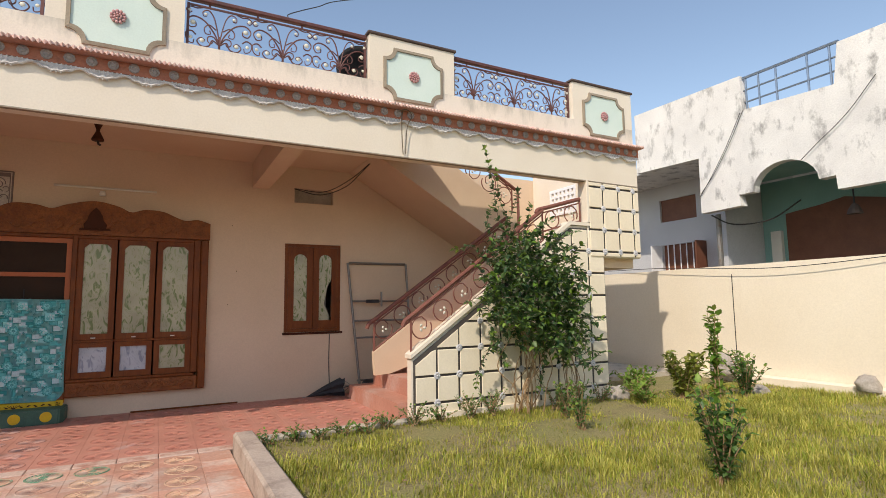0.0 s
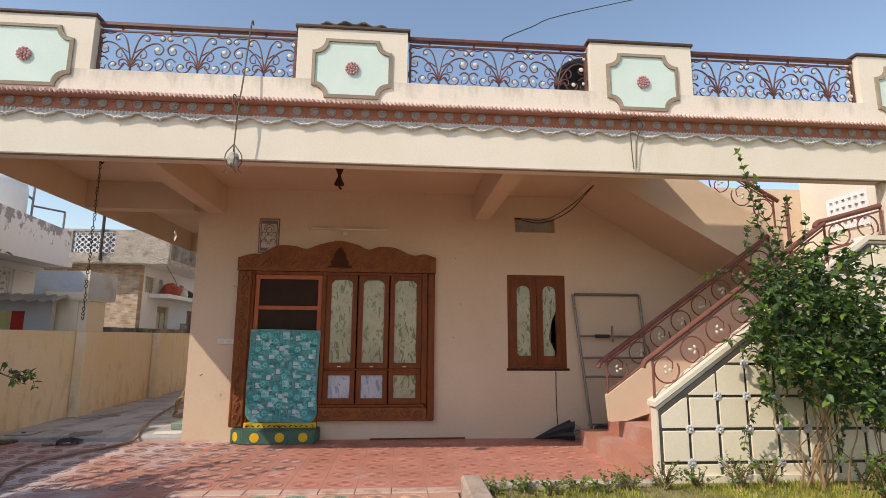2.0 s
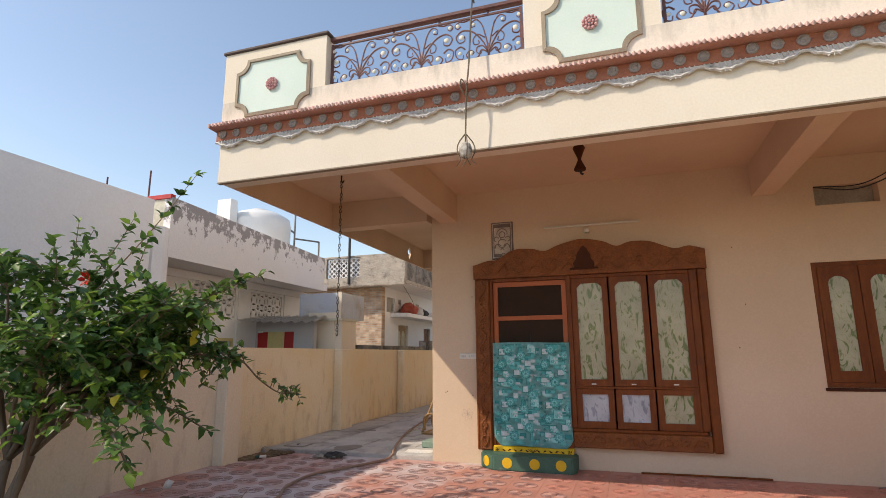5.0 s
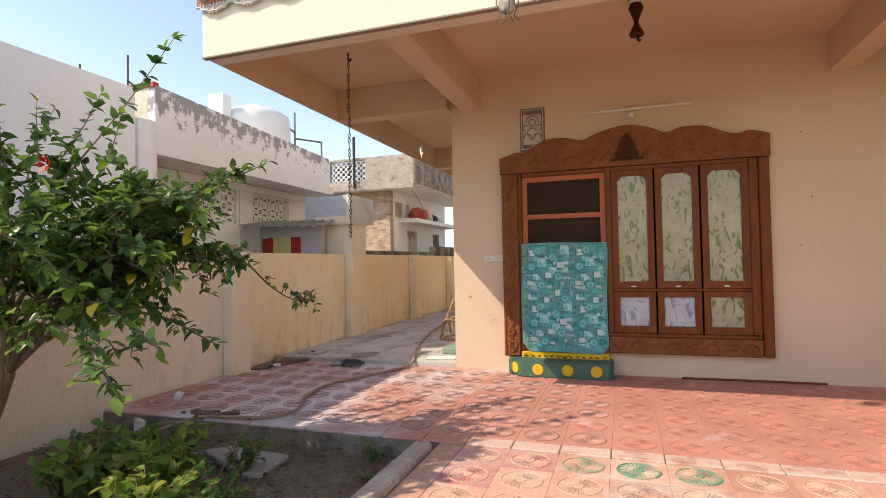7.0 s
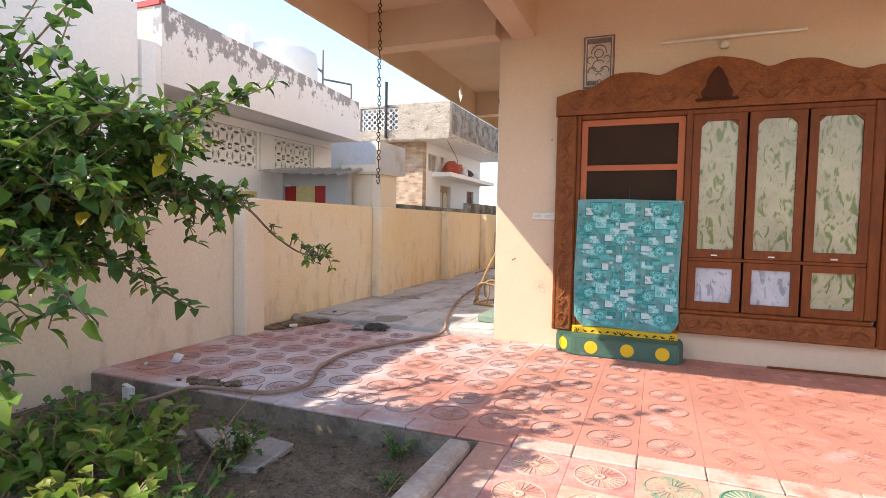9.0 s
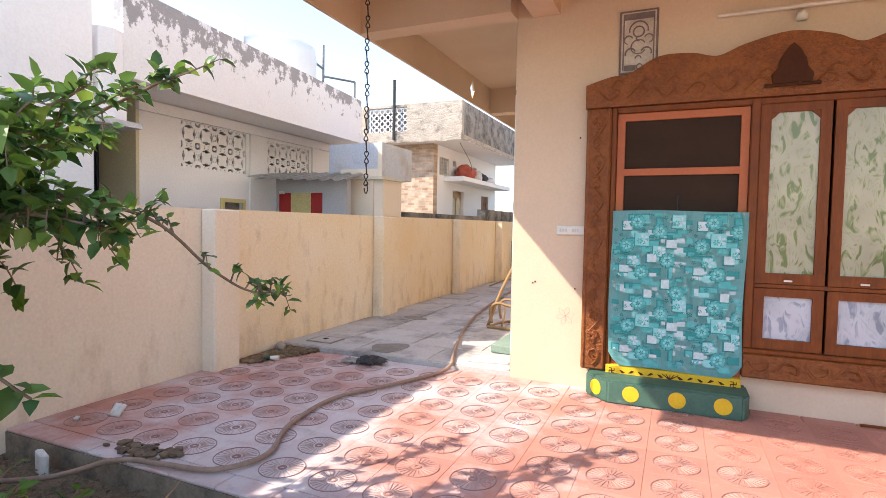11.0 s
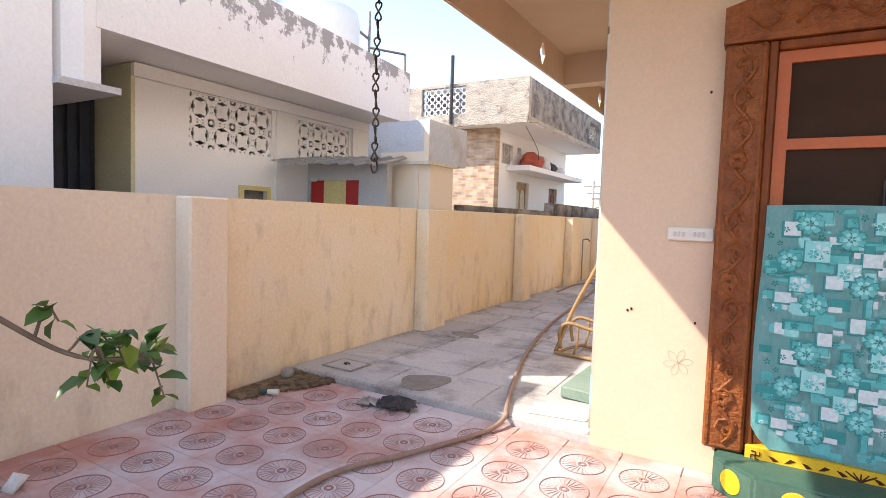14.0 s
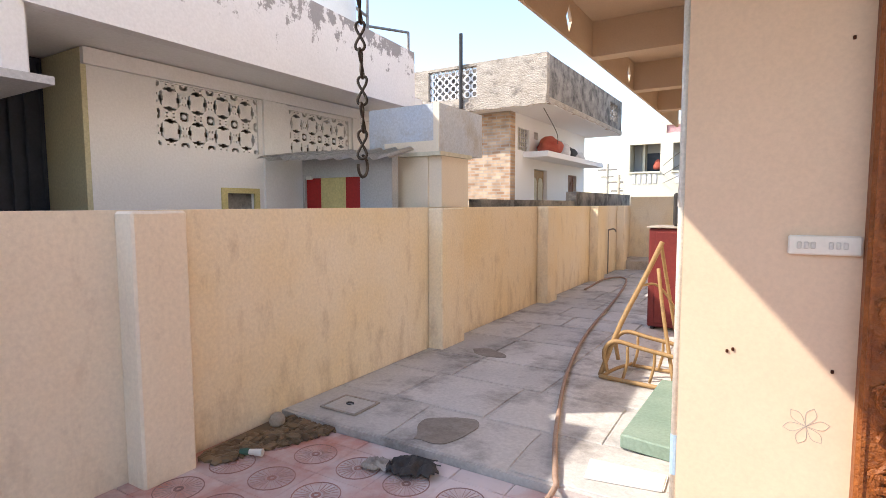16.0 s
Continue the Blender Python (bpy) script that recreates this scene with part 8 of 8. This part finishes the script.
# lawn
rng = np.random.default_rng(5)
verts, faces = [], []
tries = 0
while len(faces) < 210000 and tries < 500000:
    tries += 1
    x, y = rng.uniform(0.95, 8.1), rng.uniform(0.4, 5.22) if rng.random() < 0.85 else rng.uniform(-0.6, 0.4)
    thick = 0.66 + 0.8 * noise.noise((x * 0.9, y * 0.9, 4)) + 0.35 * noise.noise((x * 3.5, y * 3.5, 9))
    bare = 0.8 * math.exp(-((x - 4.9) ** 2 / 0.4 + (y - 4.3) ** 2 / 0.10)) + 0.6 * math.exp(-((x - 2.5) ** 2 / 0.2 + (y - 4.6) ** 2 / 0.05))
    bare -= 0.5 * math.exp(-(y - 5.1) ** 2 / 0.01)
    if rng.random() > thick - 1.2 * bare:
        continue
    h = (0.03 + 0.06 * rng.random()) * (0.7 + 0.7 * thick) * (0.7 if y > 4.2 else 1)
    a, lean_ = rng.uniform(0, 6.28), rng.uniform(0.1, 0.75) * h
    w = 0.0028 + 0.0026 * rng.random()
    c, s = math.cos(a), math.sin(a)
    px, py = -s * w, c * w
    b = len(verts)
    z = BED_R - 0.02
    verts += [(x - px, y - py, z), (x + px, y + py, z), (x + c * lean_ * 0.4 + px * 0.8, y + s * lean_ * 0.4 + py * 0.8, z + h * 0.65), (x + c * lean_ * 0.4 - px * 0.8, y + s * lean_ * 0.4 - py * 0.8, z + h * 0.65), (x + c * lean_, y + s * lean_, z + h)]
    faces += [(b, b + 1, b + 2, b + 3), (b + 3, b + 2, b + 4)]
me = bpy.data.meshes.new("lawn_grass")
me.from_pydata(verts, [], faces)
me.materials.append(GRASS)
tagged(new("lawn_grass", me), "patchy yellow-green lawn grass", "grass", kind="stuff")
dead = Leaves()
r_ = random.Random(77)
for k in range(3400):
    x, y = (r_.uniform(-4.8, -2.0), r_.uniform(2.5, 5.15)) if k < 3150 else (r_.uniform(1.0, 8.0), r_.uniform(1.5, 5.1))
    a = r_.uniform(0, 6.28)
    dead.leaf((x, y, (BED_L if k < 3150 else BED_R) + 0.035), (math.cos(a), math.sin(a), r_.uniform(-0.1, 0.25)), r_.uniform(0.02, 0.05), r_.uniform(0.012, 0.028), r_)
ob = new("leaf_litter", dead.mesh("leaf_litter", LITTER))
tagged(ob, "dry fallen leaves on the garden soil", "leaf litter", kind="stuff")

# ---- floor pieces ----
def wheel_tile(name, w, d, mats, ridge=0.0035, wheel=True, disc=False, spokes=0):
    """A cement tile with a raised ring and spokes."""
    bm = soft_box(0.0005, w - 0.0005, 0.0005, d - 0.0005, -0.02, 0.0, 0.0012)
    if wheel:
        cx, cy, n = w / 2, d / 2, 24

        def raised(quad, slot=1):
            lo, hi = [bm.verts.new((x, y, -0.001)) for x, y in quad], [bm.verts.new((x, y, ridge)) for x, y in quad]
            bm.faces.new(hi).material_index = slot
            for i in range(4):
                bm.faces.new((lo[i], lo[(i + 1) % 4], hi[(i + 1) % 4], hi[i])).material_index = slot

        def pt(r, a):
            return cx + r * math.cos(a), cy + r * math.sin(a)
        for k in range(n):
            a, b = 2 * math.pi * k / n, 2 * math.pi * (k + 1) / n
            raised([pt(0.114, a), pt(0.1185, a), pt(0.1185, b), pt(0.114, b)])
            raised([pt(0.034, a - 0.020), pt(0.106, a - 0.009), pt(0.106, a + 0.009), pt(0.034, a + 0.020)], spokes)
        for k in range(10):
            a, b = 2 * math.pi * k / 10, 2 * math.pi * (k + 1) / 10
            raised([pt(0.012, a), pt(0.024, a), pt(0.024, b), pt(0.012, b)])
        if disc:
            bm.faces.new([bm.verts.new((*pt(0.124, 2 * math.pi * k / n), 0.0016)) for k in range(n)]).material_index = 1
    return mesh_of(name, bm, mats)


T = 0.308
DARK_WHEEL = wheel_tile("floor_tile", T, T, [PORCH_TILE, GRIME_LINE, SPOKE_LINE], spokes=2)
SOFT_WHEEL = wheel_tile("floor_tile", T, T, [PORCH_TILE, PORCH_TILE], 0.0026)
PALE_WHEEL = wheel_tile("path_tile", T, T, [PATH_TILE, PALE_LINE], spokes=1)
WORN_WHEEL = wheel_tile("path_tile", T, T, [PATH_TILE, PATH_TILE])
POWDER_WHEEL = wheel_tile("path_tile", T, T, [POWDER_TILE, PALE_LINE], spokes=1)
GREEN_WHEEL = wheel_tile("path_tile", T, T, [PATH_TILE, GREEN_TILE], 0.005, disc=True)
r_ = random.Random(3)
for i in range(-13, 15):
    x = -1.047 + T * i
    for j in range(8):
        y = 5.31 + T * j
        x0, x1, y1 = max(x, -4.868), min(x + T, 3.39), min(y + T, 7.592)
        if x1 - x0 < 0.02 or y1 - y < 0.02:
            continue
        m = Matrix.Translation((x, y, FLOOR + r_.uniform(-0.0006, 0.0006)))
        if x1 - x0 > T - 0.001 and y1 - y > T - 0.001:
            piece("floor_tile", DARK_WHEEL if i < -1 + r_.random() * 2 else SOFT_WHEEL, FLOOR_MESH, m)
        else:
            part("floor_tile", soft_box(x0 + 0.002, x1 - 0.002, y + 0.002, y1 - 0.002, FLOOR - 0.02, FLOOR, 0.004), PORCH_TILE, FLOOR_MESH)
    for a, b in ((max(x, -4.868), min(x + T, 3.39)),):
        if b - a > 0.02:
            part("edge_tile", soft_box(a + 0.002, b - 0.002, 5.167, 5.308, FLOOR - 0.02, FLOOR, 0.006), STRIP if -1.9 < x < 0.8 else PORCH_TILE, FLOOR_MESH)
for i in range(-3, 7):
    x = -1.047 + T * i
    for j in range(21):
        y = 4.852 - T * j
        x0, x1 = max(x, -1.838), min(x + T, 0.752)
        if x1 - x0 < 0.02:
            continue
        if x1 - x0 > T - 0.001:
            mesh = GREEN_WHEEL if j == 0 and i in (0, 1, 2) else POWDER_WHEEL if (i, j) in ((-2, 0), (-1, 0), (-2, 1)) else PALE_WHEEL if i <= 0 or r_.random() < 0.6 else WORN_WHEEL
            piece("path_tile", mesh, PATH_FLOOR, Matrix.Translation((x, y, PATH_Z + r_.uniform(-0.001, 0.001))))
        else:
            part("path_tile", soft_box(x0 + 0.002, x1 - 0.002, y + 0.002, y + T - 0.002, PATH_Z - 0.02, PATH_Z, 0.004), PATH_TILE, PATH_FLOOR)

# passage flagstones, of uneven size
r_ = random.Random(8)
y = 7.60
while y < 17.4:
    d = r_.uniform(0.48, 0.78)
    x, row_end = -4.868, min(y + d, 17.6)
    while x < -2.49:
        w = r_.uniform(0.42, 0.85)
        x1 = -2.476 if -2.476 - (x + w) < 0.25 else x + w
        j_ = [r_.uniform(0.002, 0.03) for _ in range(8)]
        pts = [(x + j_[0], y + j_[1]), (x1 - j_[2], y + j_[3]), (x1 - j_[4], row_end - j_[5]), (x + j_[6], row_end - j_[7])]
        if x1 - x > 0.5 and r_.random() < 0.5:
            pts.insert(2, (x1 - 0.02, (y + row_end) / 2 + r_.uniform(-0.1, 0.1)))
        bm = prism(bmesh.new(), pts, "z", PASSAGE - 0.03, PASSAGE + r_.uniform(-0.004, 0.001))
        bmesh.ops.bevel(bm, geom=[e for e in bm.edges if e.verts[0].co.z > PASSAGE - 0.02 and e.verts[1].co.z > PASSAGE - 0.02], offset=0.004, segments=1, affect="EDGES")
        part("flagstone", bm, FLAG, PASSAGE_FLOOR)
        x = x1
        if x1 == -2.476:
            break
    y = row_end
